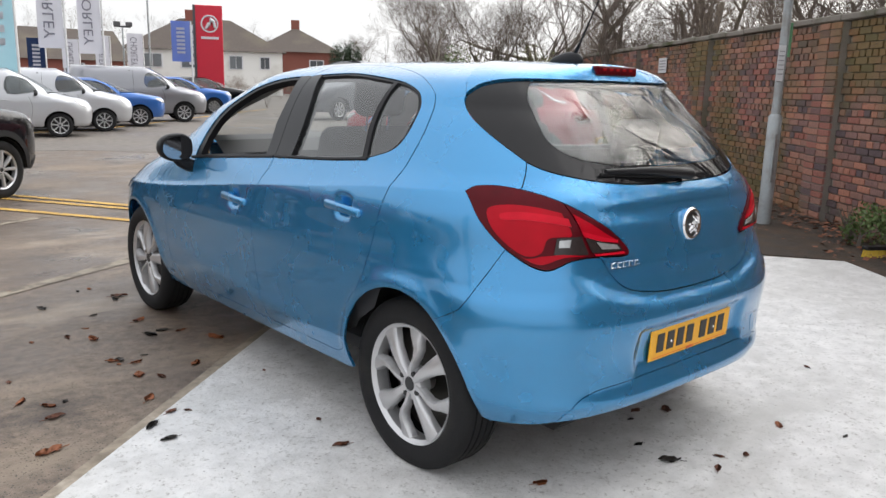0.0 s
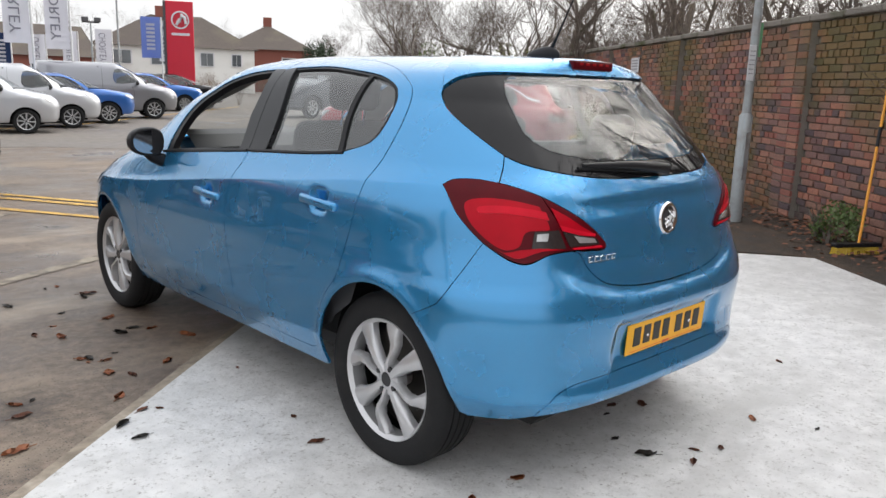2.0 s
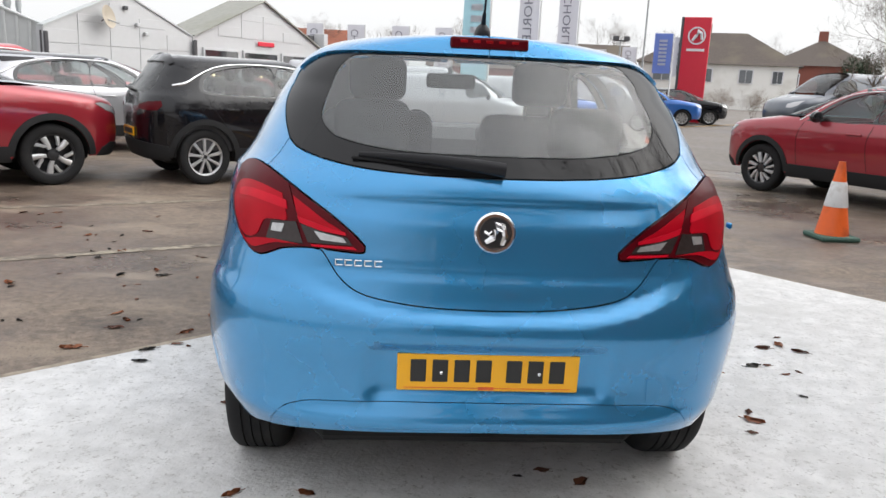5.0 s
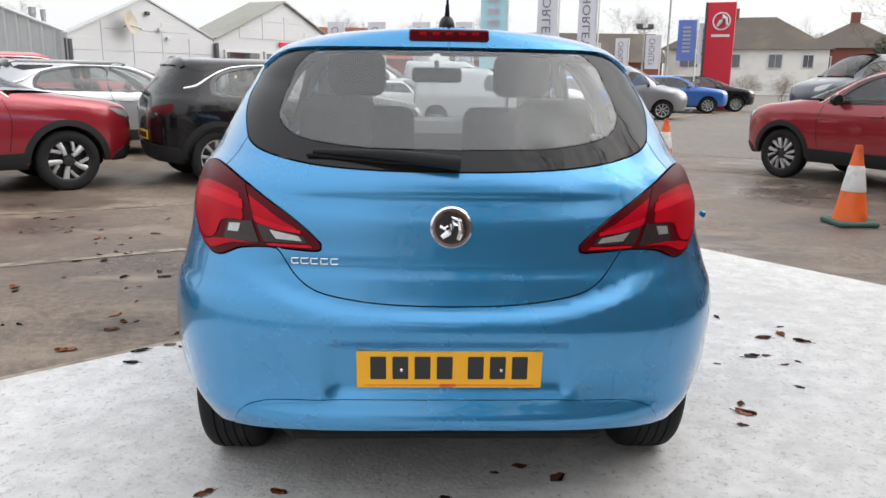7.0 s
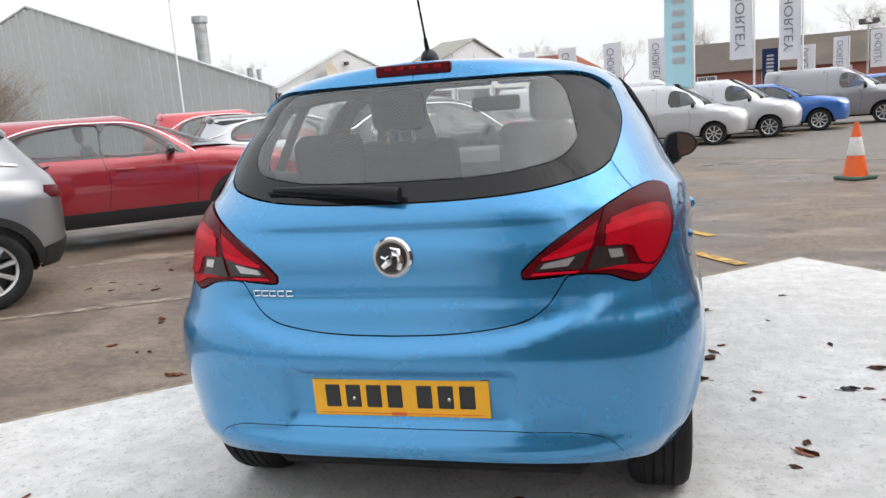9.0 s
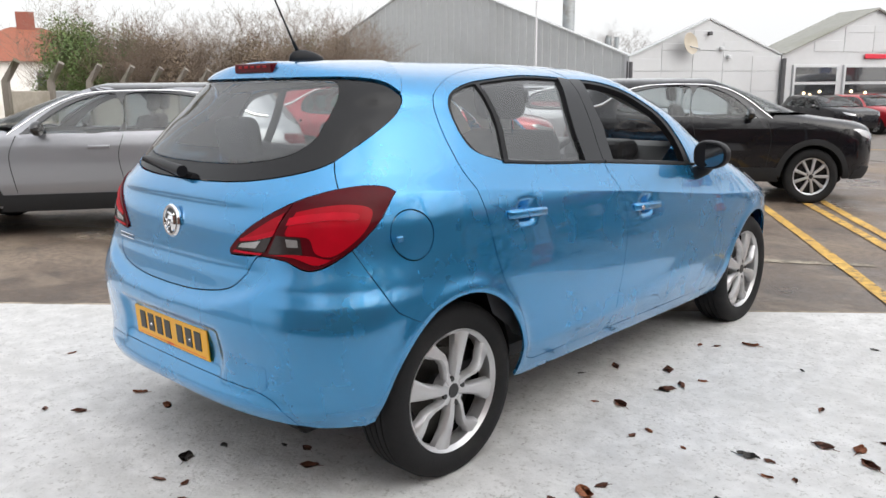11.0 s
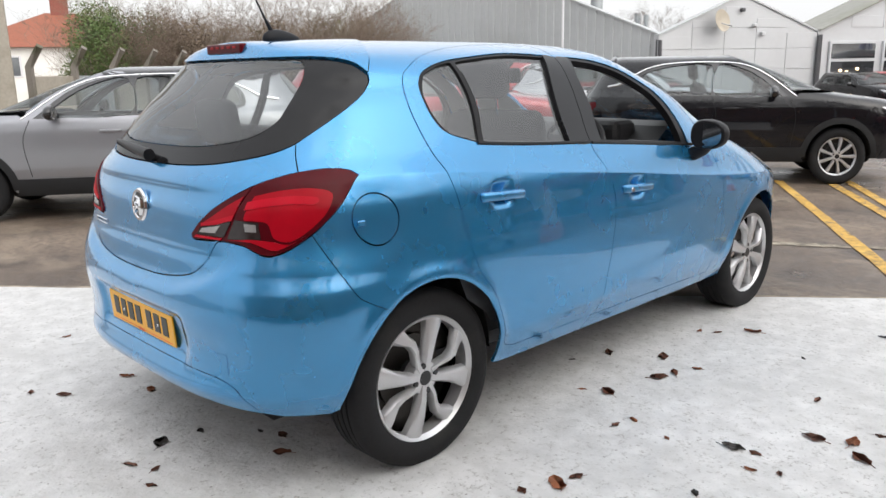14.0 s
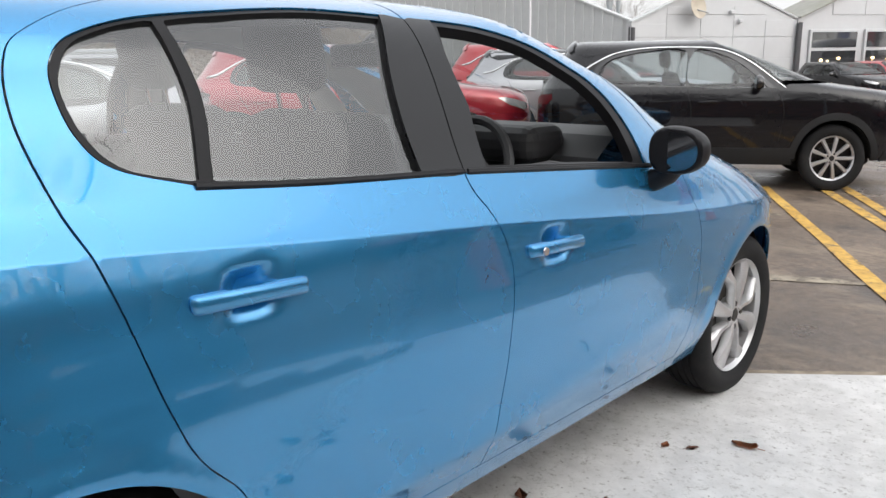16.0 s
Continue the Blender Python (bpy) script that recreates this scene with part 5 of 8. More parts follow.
def road_line(a, b, width, mat, label, z=0.0085):
    a, b = Vector((*a, 0)), Vector((*b, 0))
    d = (b - a).normalized()
    s = Vector((-d.y, d.x, 0)) * width / 2
    n = max(2, int((b - a).length / 0.4))
    bm = bmesh.new()
    rng = random.Random(int(a.x * 100))
    rows = []
    for i in range(n + 1):
        p = a + (b - a) * i / n
        w1, w2 = 1 + rng.uniform(-0.12, 0.12), 1 + rng.uniform(-0.12, 0.12)
        rows.append((bm.verts.new(p + s * w1 + Vector((0, 0, z))), bm.verts.new(p - s * w2 + Vector((0, 0, z)))))
    for r0, r1 in zip(rows, rows[1:]):
        bm.faces.new((r0[0], r0[1], r1[1], r1[0]))
    return tagged(part("road_marking", bm, mat), label, "road marking", kind="structure")


road_line((1.45, 3.40), (-1.1, 7.55), 0.10, M_YELLOW_LINE, "worn yellow painted parking line")
road_line((1.35, 4.65), (-0.55, 7.70), 0.10, M_YELLOW_LINE, "worn yellow painted parking line")
road_line((-1.5, 9.7), (1.1, 5.35), 0.10, M_YELLOW_LINE, "worn yellow painted parking line")
road_line((-8.5, 2.2), (-0.4, 6.2), 0.09, M_OLD_LINE, "worn pale parking line", 0.0045)
road_line((-7.5, 0.2), (1.0, 4.6), 0.11, M_OLD_LINE, "worn pale parking line", 0.0045)
road_line((3.2, 9.6), (8.5, 4.6), 0.09, M_OLD_LINE, "worn pale parking line", 0.0045)
road_line((4.0, 19.0), (16.0, 32.0), 0.12, M_YELLOW_LINE, "worn yellow painted parking line", 0.012)
road_line((-4.0, 16.0), (4.0, 19.0), 0.12, M_YELLOW_LINE, "worn yellow painted parking line", 0.012)

# ---- brick wall, lamp post, strip of soil ----
WALL_A, WALL_D = Vector((5.62, 0.62, 0)), Vector((0.62, 0.785, 0)).normalized()
WALL_N = Vector((-WALL_D.y, WALL_D.x, 0))
WALL_TOP = 2.16


def brick_material(name, moss):
    mat, n, l, b = nodes_of(name)
    info, geo, tc = n.new("ShaderNodeObjectInfo"), n.new("ShaderNodeNewGeometry"), n.new("ShaderNodeTexCoord")
    add = n.new("ShaderNodeMath")
    add.operation = "FRACT"
    s = n.new("ShaderNodeMath")
    s.operation = "ADD"
    l.new(info.outputs["Random"], s.inputs[0])
    l.new(geo.outputs["Random Per Island"], s.inputs[1])
    l.new(s.outputs[0], add.inputs[0])
    ramp = n.new("ShaderNodeValToRGB")
    ramp.color_ramp.interpolation = "CONSTANT"
    tones = ((0.0, (0.27, 0.105, 0.080)), (0.2, (0.155, 0.085, 0.078)), (0.34, (0.32, 0.150, 0.110)), (0.5, (0.10, 0.068, 0.072)), (0.62, (0.26, 0.135, 0.105)), (0.78, (0.21, 0.115, 0.10)), (0.9, (0.36, 0.155, 0.105)))
    el = ramp.color_ramp.elements
    el[0].color = (*tones[0][1], 1)
    el[1].position, el[1].color = tones[1][0], (*tones[1][1], 1)
    for pos, c in tones[2:]:
        e = el.new(pos)
        e.color = (*c, 1)
    l.new(add.outputs[0], ramp.inputs[0])
    fine, broad = n.new("ShaderNodeTexNoise"), n.new("ShaderNodeTexNoise")
    fine.inputs["Scale"].default_value, fine.inputs["Detail"].default_value = 45, 8
    broad.inputs["Scale"].default_value, broad.inputs["Detail"].default_value = 0.8, 7
    l.new(geo.outputs["Position"], fine.inputs["Vector"])
    l.new(geo.outputs["Position"], broad.inputs["Vector"])
    mix = n.new("ShaderNodeMixRGB")
    mix.blend_type, mix.inputs[0].default_value = "OVERLAY", 0.55
    l.new(ramp.outputs[0], mix.inputs[1])
    l.new(fine.outputs[0], mix.inputs[2])
    r2 = n.new("ShaderNodeValToRGB")
    r2.color_ramp.elements[0].position, r2.color_ramp.elements[1].position = 0.44, 0.62
    l.new(broad.outputs[0], r2.inputs[0])
    amt = n.new("ShaderNodeMath")
    amt.operation, amt.inputs[1].default_value = "MULTIPLY", moss
    l.new(r2.outputs[0], amt.inputs[0])
    m2 = n.new("ShaderNodeMixRGB")
    m2.inputs[2].default_value = (0.115, 0.095, 0.022, 1)
    l.new(amt.outputs[0], m2.inputs[0])
    l.new(mix.outputs[0], m2.inputs[1])
    l.new(m2.outputs[0], b.inputs["Base Color"])
    b.inputs["Roughness"].default_value = 0.85
    bp = n.new("ShaderNodeBump")
    bp.inputs["Strength"].default_value, bp.inputs["Distance"].default_value = 0.6, 0.004
    l.new(fine.outputs[0], bp.inputs["Height"])
    l.new(bp.outputs[0], b.inputs["Normal"])
    return mat


M_BRICK = brick_material("old_red_brick", 0.75)
M_MORTAR = surface("grey_mortar", (0.21, 0.185, 0.16), 0.95, grain=90, vary=0.3, bump=0.6, stain=(0.12, 0.11, 0.06), stain_scale=1.1)
M_COPING = surface("concrete_coping", (0.20, 0.18, 0.155), 0.9, grain=60, vary=0.3, bump=0.6, stain=(0.07, 0.075, 0.035), stain_scale=2.0)
M_GALV = surface("galvanised_steel", (0.33, 0.35, 0.36), 0.5, metal=0.35, grain=35, vary=0.15, bump=0.1, stain=(0.22, 0.21, 0.19), stain_scale=4)


def wall_pose(along, out, z):
    """Along the wall, out from its face towards the car park, and up."""
    p = WALL_A + WALL_D * along + WALL_N * out
    return Matrix.Translation((p.x, p.y, z)) @ Matrix((WALL_D, WALL_N, Vector((0, 0, 1)))).transposed().to_4x4()


WALL_FROM, WALL_TO = -9.0, 13.6
wall = None
bm = bmesh.new()
box(bm, ((WALL_FROM + WALL_TO) / 2, -0.125, WALL_TOP / 2), (WALL_TO - WALL_FROM, 0.21, WALL_TOP))
bmesh.ops.transform(bm, matrix=wall_pose(0, 0, 0), verts=bm.verts)
wall = tagged(part("wall_boundary", bm, M_MORTAR), "old red and purple brick wall with mossy patches", "wall", kind="structure")
bm = bmesh.new()
k = WALL_FROM
rng = random.Random(5)
while k < WALL_TO:
    box(bm, (k + 0.3, -0.12, WALL_TOP + 0.035 + rng.uniform(-0.006, 0.006)), (0.592, 0.33, 0.07), 0.012)
    k += 0.6
bmesh.ops.transform(bm, matrix=wall_pose(0, 0, 0), verts=bm.verts)
part("coping_stone", bm, M_COPING, wall)["kind"] = "stuff"
PIERS = (-6.6, -2.8, 1.30, 4.95, 8.6, 12.2)


def brick_mesh(length):
    bm = bmesh.new()
    box(bm, (0, 0, 0), (length, 0.03, 0.064), 0.004)
    me = bpy.data.meshes.new("brick")
    bm.to_mesh(me)
    bm.free()
    me.materials.append(M_BRICK)
    return me


# ---- lamp post with its notices ----
lamp_post = empty("lamp_post", "grey galvanised lamp post with small notices strapped on", "lamp post", pose(5.50, 1.78, 0))
bm = bmesh.new()
tube(bm, [(0, 0, 0), (0, 0, 1.14), (0, 0, 1.17)], [0.070, 0.070, 0.050], 20)
tube(bm, [(0, 0, 1.17), (0.0, 0, 1.30), (0.02, 0, 6.5)], [0.050, 0.045, 0.036], 20)
part("post", bm, M_GALV, lamp_post, smooth=True)
bm = bmesh.new()
box(bm, (-0.037, -0.051, 0.72), (0.075, 0.025, 0.50), 0.012, segments=2)
part("hatch_cover", bm, M_GALV, lamp_post)
M_NOTICE = surface("pale_notice", (0.62, 0.62, 0.64), 0.4, grain=40, vary=0.05, bump=0.0)
M_GREEN = surface("green_board", (0.12, 0.30, 0.16), 0.4, grain=60, vary=0.1, bump=0.0)
M_GREY_INK = surface("grey_print", (0.25, 0.25, 0.27), 0.5, grain=60, vary=0.1, bump=0.0)
bm = bmesh.new()
box(bm, (-0.05, -0.05, 1.68), (0.085, 0.006, 0.36), 0.002, pose(0, 0, 0, 0, 0, -25))
nt = part("notice", bm, M_NOTICE, lamp_post)
bm = bmesh.new()
for i in range(6):
    box(bm, (-0.05, -0.0545, 1.80 - 0.045 * i), (0.06, 0.002, 0.010), 0.0, pose(0, 0, 0, 0, 0, -25))
part("printed_bar", bm, M_GREY_INK, nt)
bm = bmesh.new()
box(bm, (0.055, 0.02, 1.92), (0.10, 0.01, 0.34), 0.002, pose(0, 0, 0, 0, 0, -25))
part("green_notice", bm, M_GREEN, lamp_post)
bm = bmesh.new()
box(bm, (0, 0, 0), (0.42, 0.012, 0.26), 0.004)
sign = tagged(part("wall_sign", bm, M_NOTICE), "pale printed notice fixed to the brick wall", "sign")
sign.matrix_basis = wall_pose(6.9, 0.035, 1.82)
bm = bmesh.new()
for i in range(4):
    box(bm, (0, 0.008, 0.08 - 0.05 * i), (0.32, 0.003, 0.018))
part("printed_bar", bm, M_GREY_INK, sign)

# ---- soil strip at the wall's foot ----
def strip_at(along, out):
    p = WALL_A + WALL_D * along + WALL_N * out
    return (p.x, p.y)


slab("soil_strip", [strip_at(WALL_FROM, -0.03), strip_at(WALL_TO, -0.03), strip_at(WALL_TO, 0.6), strip_at(5.0, 1.1), strip_at(2.0, 1.6), strip_at(0.2, 1.9), strip_at(-0.62, 1.95), strip_at(-0.93, 0.95), strip_at(WALL_FROM, 0.8)], 0.016, 0.03, M_SOIL, "dark leafy soil along the wall", "soil")

# ---- broom leaning on the wall ----
M_BROOM = surface("yellow_broom_plastic", (0.62, 0.42, 0.03), 0.5, grain=80, vary=0.12, bump=0.1)
M_BROOM_POLE = surface("orange_broom_pole", (0.75, 0.32, 0.03), 0.4, grain=80, vary=0.1, bump=0.05)
broom = empty("broom", "yellow-bristled broom with an orange pole", "broom", pose(4.78, 0.30, 0.012, 0, 0, -30))
bm = bmesh.new()
box(bm, (0, 0, 0.085), (0.48, 0.075, 0.035), 0.01, segments=2)
part("broom_head", bm, M_BLACK_TRIM, broom)
bm = bmesh.new()
rng = random.Random(3)
for i in range(150):
    x, y = rng.uniform(-0.23, 0.23), rng.uniform(-0.03, 0.03)
    tube(bm, [(x, y, 0.07), (x * 1.06, y * 1.6 + rng.uniform(-0.01, 0.01), 0.0)], 0.006, 4)
part("bristles", bm, M_BROOM, broom)["kind"] = "stuff"
bm = bmesh.new()
tube(bm, [(0.02, 0, 0.10), (0.42, 0.36, 1.48)], 0.0125, 10)
part("pole", bm, M_BROOM_POLE, broom, smooth=True)
bm = bmesh.new()
tube(bm, [(0.26, 0.216, 0.93), (0.31, 0.261, 1.10)], 0.016, 10)
part("grip", bm, M_BLACK_TRIM, broom, smooth=True)

# ---- traffic cones ----
M_CONE_WHITE = surface("cone_sleeve", (0.72, 0.72, 0.72), 0.45, grain=60, vary=0.06, bump=0.05, stain=(0.45, 0.42, 0.38), stain_scale=7)
M_CONE_BASE = surface("green_rubber_base", (0.05, 0.11, 0.085), 0.7, grain=60, vary=0.2, bump=0.2)


def traffic_cone(m):
    ob = empty("traffic_cone", "orange traffic cone with a white sleeve on a dark green base", "traffic cone", m, "cones in the car park")
    bm = bmesh.new()
    box(bm, (0, 0, 0.025), (0.38, 0.38, 0.05), 0.02, segments=2)
    part("base", bm, M_CONE_BASE, ob)
    bm = bmesh.new()
    lathe(bm, [(0.05, 0.155), (0.07, 0.150), (0.72, 0.035), (0.75, 0.030), (0.75, 0.02)], 28, "z")
    part("cone", bm, M_ORANGE, ob, smooth=True)
    bm = bmesh.new()
    lathe(bm, [(0.32, 0.1085), (0.325, 0.110), (0.555, 0.0685), (0.56, 0.066)], 28, "z")
    part("sleeve", bm, M_CONE_WHITE, ob, smooth=True)
    return ob


cone = traffic_cone(pose(4.0, 4.36, 0))
copy_thing(cone, pose(3.55, 8.6, 0, 0, 0, 30))

# ---- other cars ----
SUV = Shell([
    (0.22, 0.22, 0.80, -0.60, 3.24, 7.0, 3.4), (0.36, 0.36, 0.86, -0.70, 3.36, 7.0, 3.4), (0.56, 0.56, 0.885, -0.74, 3.40, 7.0, 3.5),
    (0.76, 0.76, 0.890, -0.745, 3.39, 7.5, 3.5), (0.90, 0.90, 0.885, -0.735, 3.34, 8.0, 3.6), (0.98, 0.98, 0.870, -0.715, 3.18, 8.0, 3.6),
    (1.04, 1.04, 0.850, -0.695, 2.75, 8.0, 3.4), (1.10, 1.10, 0.815, -0.665, 2.40, 7.0, 3.2), (1.25, 1.25, 0.745, -0.56, 2.02, 7.0, 3.0),
    (1.38, 1.38, 0.675, -0.45, 1.66, 8.0, 3.2), (1.46, 1.455, 0.61, -0.39, 1.44, 9.0, 3.6), (1.52, 1.495, 0.51, -0.35, 1.30, 11.0, 4.0),
    (1.60, 1.52, 0.33, -0.33, 1.22, 12.0, 4.0), (1.68, 1.53, 0.0, -0.33, 1.20, 12.0, 4.0),
], middle=1.25, front_power=8.0, front_side=3.4)
VAN = Shell([
    (0.22, 0.22, 0.84, -0.70, 3.45, 9.0, 4.0), (0.40, 0.40, 0.91, -0.80, 3.58, 9.0, 4.0), (0.70, 0.70, 0.935, -0.82, 3.62, 10.0, 4.0),
    (0.95, 0.95, 0.935, -0.82, 3.52, 10.0, 4.0), (1.08, 1.08, 0.925, -0.81, 3.25, 10.0, 4.0), (1.16, 1.16, 0.91, -0.80, 2.85, 10.0, 4.0),
    (1.40, 1.40, 0.87, -0.78, 2.42, 10.0, 4.0), (1.62, 1.62, 0.82, -0.75, 2.05, 10.0, 4.0), (1.74, 1.735, 0.76, -0.72, 1.82, 11.0, 4.0),
    (1.82, 1.79, 0.64, -0.70, 1.70, 12.0, 4.0), (1.92, 1.825, 0.36, -0.68, 1.62, 12.0, 4.0), (2.02, 1.835, 0.0, -0.68, 1.60, 12.0, 4.0),
], middle=1.4)

M_BLACK = paint("black_paint", (0.005, 0.005, 0.007), 0.0, 0.25, spec=0.1, coat_ior=1.45)
M_PIANO = paint("piano_black_paint", (0.008, 0.008, 0.009), 0.0, 0.25, spec=0.15)
M_CHERRY = paint("red_metallic_paint", (0.30, 0.012, 0.025), 0.45, 0.32)
M_RED_PAINT = paint("red_paint", (0.42, 0.016, 0.025), 0.2, 0.3)
M_SILVER = paint("silver_paint", (0.27, 0.273, 0.295), 0.75, 0.34)
M_PALE_SILVER = paint("pale_silver_paint", (0.44, 0.445, 0.47), 0.7, 0.34)
M_WARM_SILVER = paint("warm_silver_paint", (0.50, 0.51, 0.535), 0.6, 0.38)
M_GREY_PAINT = paint("grey_paint", (0.22, 0.225, 0.235), 0.6, 0.36)
M_SLATE = paint("slate_paint", (0.07, 0.08, 0.10), 0.5, 0.34)
M_DEEP_BLUE = paint("bright_blue_paint", (0.02, 0.12, 0.42), 0.5, 0.3)
M_WHITE_PAINT = paint("white_paint", (0.72, 0.72, 0.72), 0.0, 0.3)
M_ORANGE_PAINT = paint("orange_paint", (0.65, 0.17, 0.02), 0.3, 0.3)
M_CLADDING = surface("grey_cladding", (0.018, 0.0185, 0.02), 0.65, spec=0.3, grain=200, vary=0.2, bump=0.2)
M_DARK_GLASS = glass("smoked_glass", (0.45, 0.48, 0.48), ior=1.9)
M_CAR_GLASS = glass("car_window_glass", (0.60, 0.65, 0.66), ior=1.75)


def car_body(name, S, colour, roof=None, base=2.56, dlo=None, clad=True, strip=True, van=False, fine=0.05, radius=0.335, rear_detail=True):
    """A parked car without its wheels: a painted shell cut for its wheels and windows, panes, cladding, lamps and cabin."""
    ob = new(name)
    track, hub = 0.78, radius - 0.005
    belt, top = (1.16, 1.62) if van else (1.06, 1.42)
    if dlo is None:
        dlo = [[(1.84, belt - 0.02), (1.60, 1.245), (1.34, 1.372), (1.07, 1.41), (1.03, belt)], [(0.97, belt), (0.98, 1.41), (0.55, 1.41), (0.25, 1.36), (0.10, 1.30), (0.02, 1.20), (0.10, belt + 0.035)]]
    panes = [flank(S, d + d[:1], 3)[:-1] for d in dlo]
    arches = [ring(S, y, hub, radius + 0.055, a0=0, a1=180, n=24) for y in (0.0, base)]
    nose = 2.95 if not van else 3.1
    hood = [(2.0, 1.04), (2.3, 1.02), (2.6, 0.985), (2.85, 0.93), (nose, 0.85)] if not van else [(2.5, 1.16), (2.8, 1.10), (3.0, 1.04), (nose, 0.98)]
    pillar = [(1.98, 1.10), (1.86, 1.20), (1.66, 1.32), (1.46, 1.41), (1.34, 1.47), (1.26, 1.53)] if not van else [(2.45, 1.24), (2.30, 1.40), (2.08, 1.55), (1.90, 1.66), (1.76, 1.76), (1.66, 1.86)]
    wl, wt, ww = (belt + 0.01, top + 0.02, 0.60) if not van else (1.20, 1.60, 0.70)
    back = [(0.0, 0.34), (0.0, wl), (ww - 0.08, wl), (ww + 0.02, wl + 0.07), (ww - 0.10, wt - 0.06), (ww - 0.20, wt), (0.0, wt), (0.0, S.hi - 0.005)]
    low = outline(flank(S, [(-0.40, 0.31), (-radius - 0.07, 0.31)], 2), arches[0][::-1], flank(S, [(radius + 0.08, 0.30), (base - radius - 0.08, 0.30)], 2), arches[1][::-1], flank(S, [(nose, float(h)) for h in np.linspace(0.31, hood[-1][1] - 0.03, 9)], 2))
    half = outline(back[::-1], low, flank(S, hood[::-1], 3), flank(S, pillar, 3), [(float(S.side(1.18 if not van else 1.58, S.hi - 0.02)), S.hi - 0.005)])
    body = link("body", panel_mesh("body", S, half, panes, step=fine, both=True, skirt=0.02), colour, ob)
    fm = []
    for y, h in [(hood[0][0] + 0.06, hood[0][1] + 0.03)] + hood + [(nose, float(h)) for h in np.linspace(hood[-1][1] - 0.03, 0.31, 17)]:
        lo, hi = 0.0, 3.0
        for _ in range(24):
            t = (lo + hi) / 2
            lo, hi = (t, hi) if S.at(np.array([t]), np.array([h]), True)[0, 1] > y else (lo, t)
        fm.append((lo, h))
    panel("bonnet", S, mirrored(outline(fm, [(0.0, 0.31), (0.0, hood[0][1] + 0.03)])), colour, ob, front=True, step=fine * 1.3, skirt=0.0)
    fw = []
    for y, h in pillar:
        lo, hi = 0.0, 3.0
        for _ in range(24):
            t = (lo + hi) / 2
            lo, hi = (t, hi) if S.at(np.array([t]), np.array([h]), True)[0, 1] > y else (lo, t)
        fw.append((lo, h))
    panel("windscreen", S, mirrored(outline(fw, [(0.0, pillar[-1][1]), (0.0, pillar[0][1])])), M_CAR_GLASS, ob, front=True, step=0.12, skirt=0.0).visible_shadow = False
    panel("rear_window", S, mirrored(outline([(0.0, wl), (ww - 0.08, wl), (ww + 0.02, wl + 0.07), (ww - 0.10, wt - 0.06), (ww - 0.20, wt), (0.0, wt)])), M_DARK_GLASS, ob, step=0.1, lift=-0.004, skirt=0.0).visible_shadow = False
    lining = panel_mesh("lining", S, outline([(0.30, 1.0), (0.30, 0.40)], flank(S, [(0.10, 0.40), (1.9, 0.40), (1.9, 1.0), (1.0, 1.02), (0.10, 1.03)], 2)), step=0.14, lift=-0.07, skirt=0.0, both=True)
    link("door_lining", lining, M_PLASTIC, ob)
    for s in (1, -1):
        for p in panes:
            panel("window_pane", S, p * (s, 1), M_CAR_GLASS if strip else M_DARK_GLASS, body, gap=-0.006, step=0.1, lift=-0.006, skirt=0.0).visible_shadow = False
        if not van:
            around = flank(S, [(1.92, 1.032), (1.645, 1.266), (1.36, 1.396), (1.05, 1.432), (0.55, 1.430), (0.22, 1.382), (0.05, 1.315), (-0.04, 1.20), (0.06, 1.07), (0.97, 1.045), (1.92, 1.032)], 3)[:-1]
            panel("window_trim", S, around * (s, 1), M_PIANO, body, holes=[p * (s, 1) for p in panes], step=0.06, lift=0.003, skirt=0.012)
        if strip and not van:
            line = flank(S, [(2.02, 1.035), (1.67, 1.285), (1.37, 1.413), (1.02, 1.447), (0.55, 1.445), (0.20, 1.395), (-0.04, 1.29), (-0.20, 1.20), (-0.36, 1.165)], 4)
            bm = bmesh.new()
            tube(bm, [tuple(p) for p in S.at(line[:, 0] * s, line[:, 1])], [float(r) for r in np.interp(np.arange(len(line)), (0, 0.62 * len(line), 0.85 * len(line), len(line)), (0.008, 0.008, 0.020, 0.018))], 6)
            part("chrome_strip", bm, M_CHROME, body, smooth=True)
        if clad:
            for a, yc in zip(arches, (0.0, base)):
                wide = ring(S, yc, hub, radius + 0.125, a0=0, a1=180, n=24)
                panel("arch_cladding", S, outline(a, wide[::-1]) * (s, 1), M_CLADDING, body, step=0.06, lift=0.008, skirt=0.012)
            panel("sill_cladding", S, outline(flank(S, [(radius + 0.10, 0.44), (base - radius - 0.10, 0.44)], 2), flank(S, [(base - radius - 0.07, 0.27), (radius + 0.07, 0.27)], 2)) * (s, 1), M_CLADDING, body, step=0.08, lift=0.010, skirt=0.02)
            panel("bumper_cladding", S, outline([(0.0, 0.30), (0.0, 0.50)], [(0.5, 0.50), (0.85, 0.48)], flank(S, [(-radius - 0.12, 0.46), (-radius - 0.08, 0.29)], 2)) * (s, 1), M_CLADDING, body, step=0.08, lift=0.010, skirt=0.02)
            panel("front_cladding", S, np.array([(0.0, 0.30), (0.0, 0.42), (0.6, 0.44), (0.90, 0.46), (1.05, 0.40), (1.05, 0.31)]) * (s, 1), M_CLADDING, body, front=True, step=0.08, lift=0.010, skirt=0.02)
        for yy in ((0.35, 1.22) if not van else (1.45,)):
            zc = 0.90 if not van else 1.0
            p = S.at(S.side(np.array([yy]), np.array([zc])) * s, np.array([zc]))[0]
            bm = bmesh.new()
            box(bm, (p[0] + s * 0.012, p[1], p[2]), (0.026, 0.20, 0.030), 0.010, segments=2)
            part("door_handle", bm, colour, body, smooth=True)
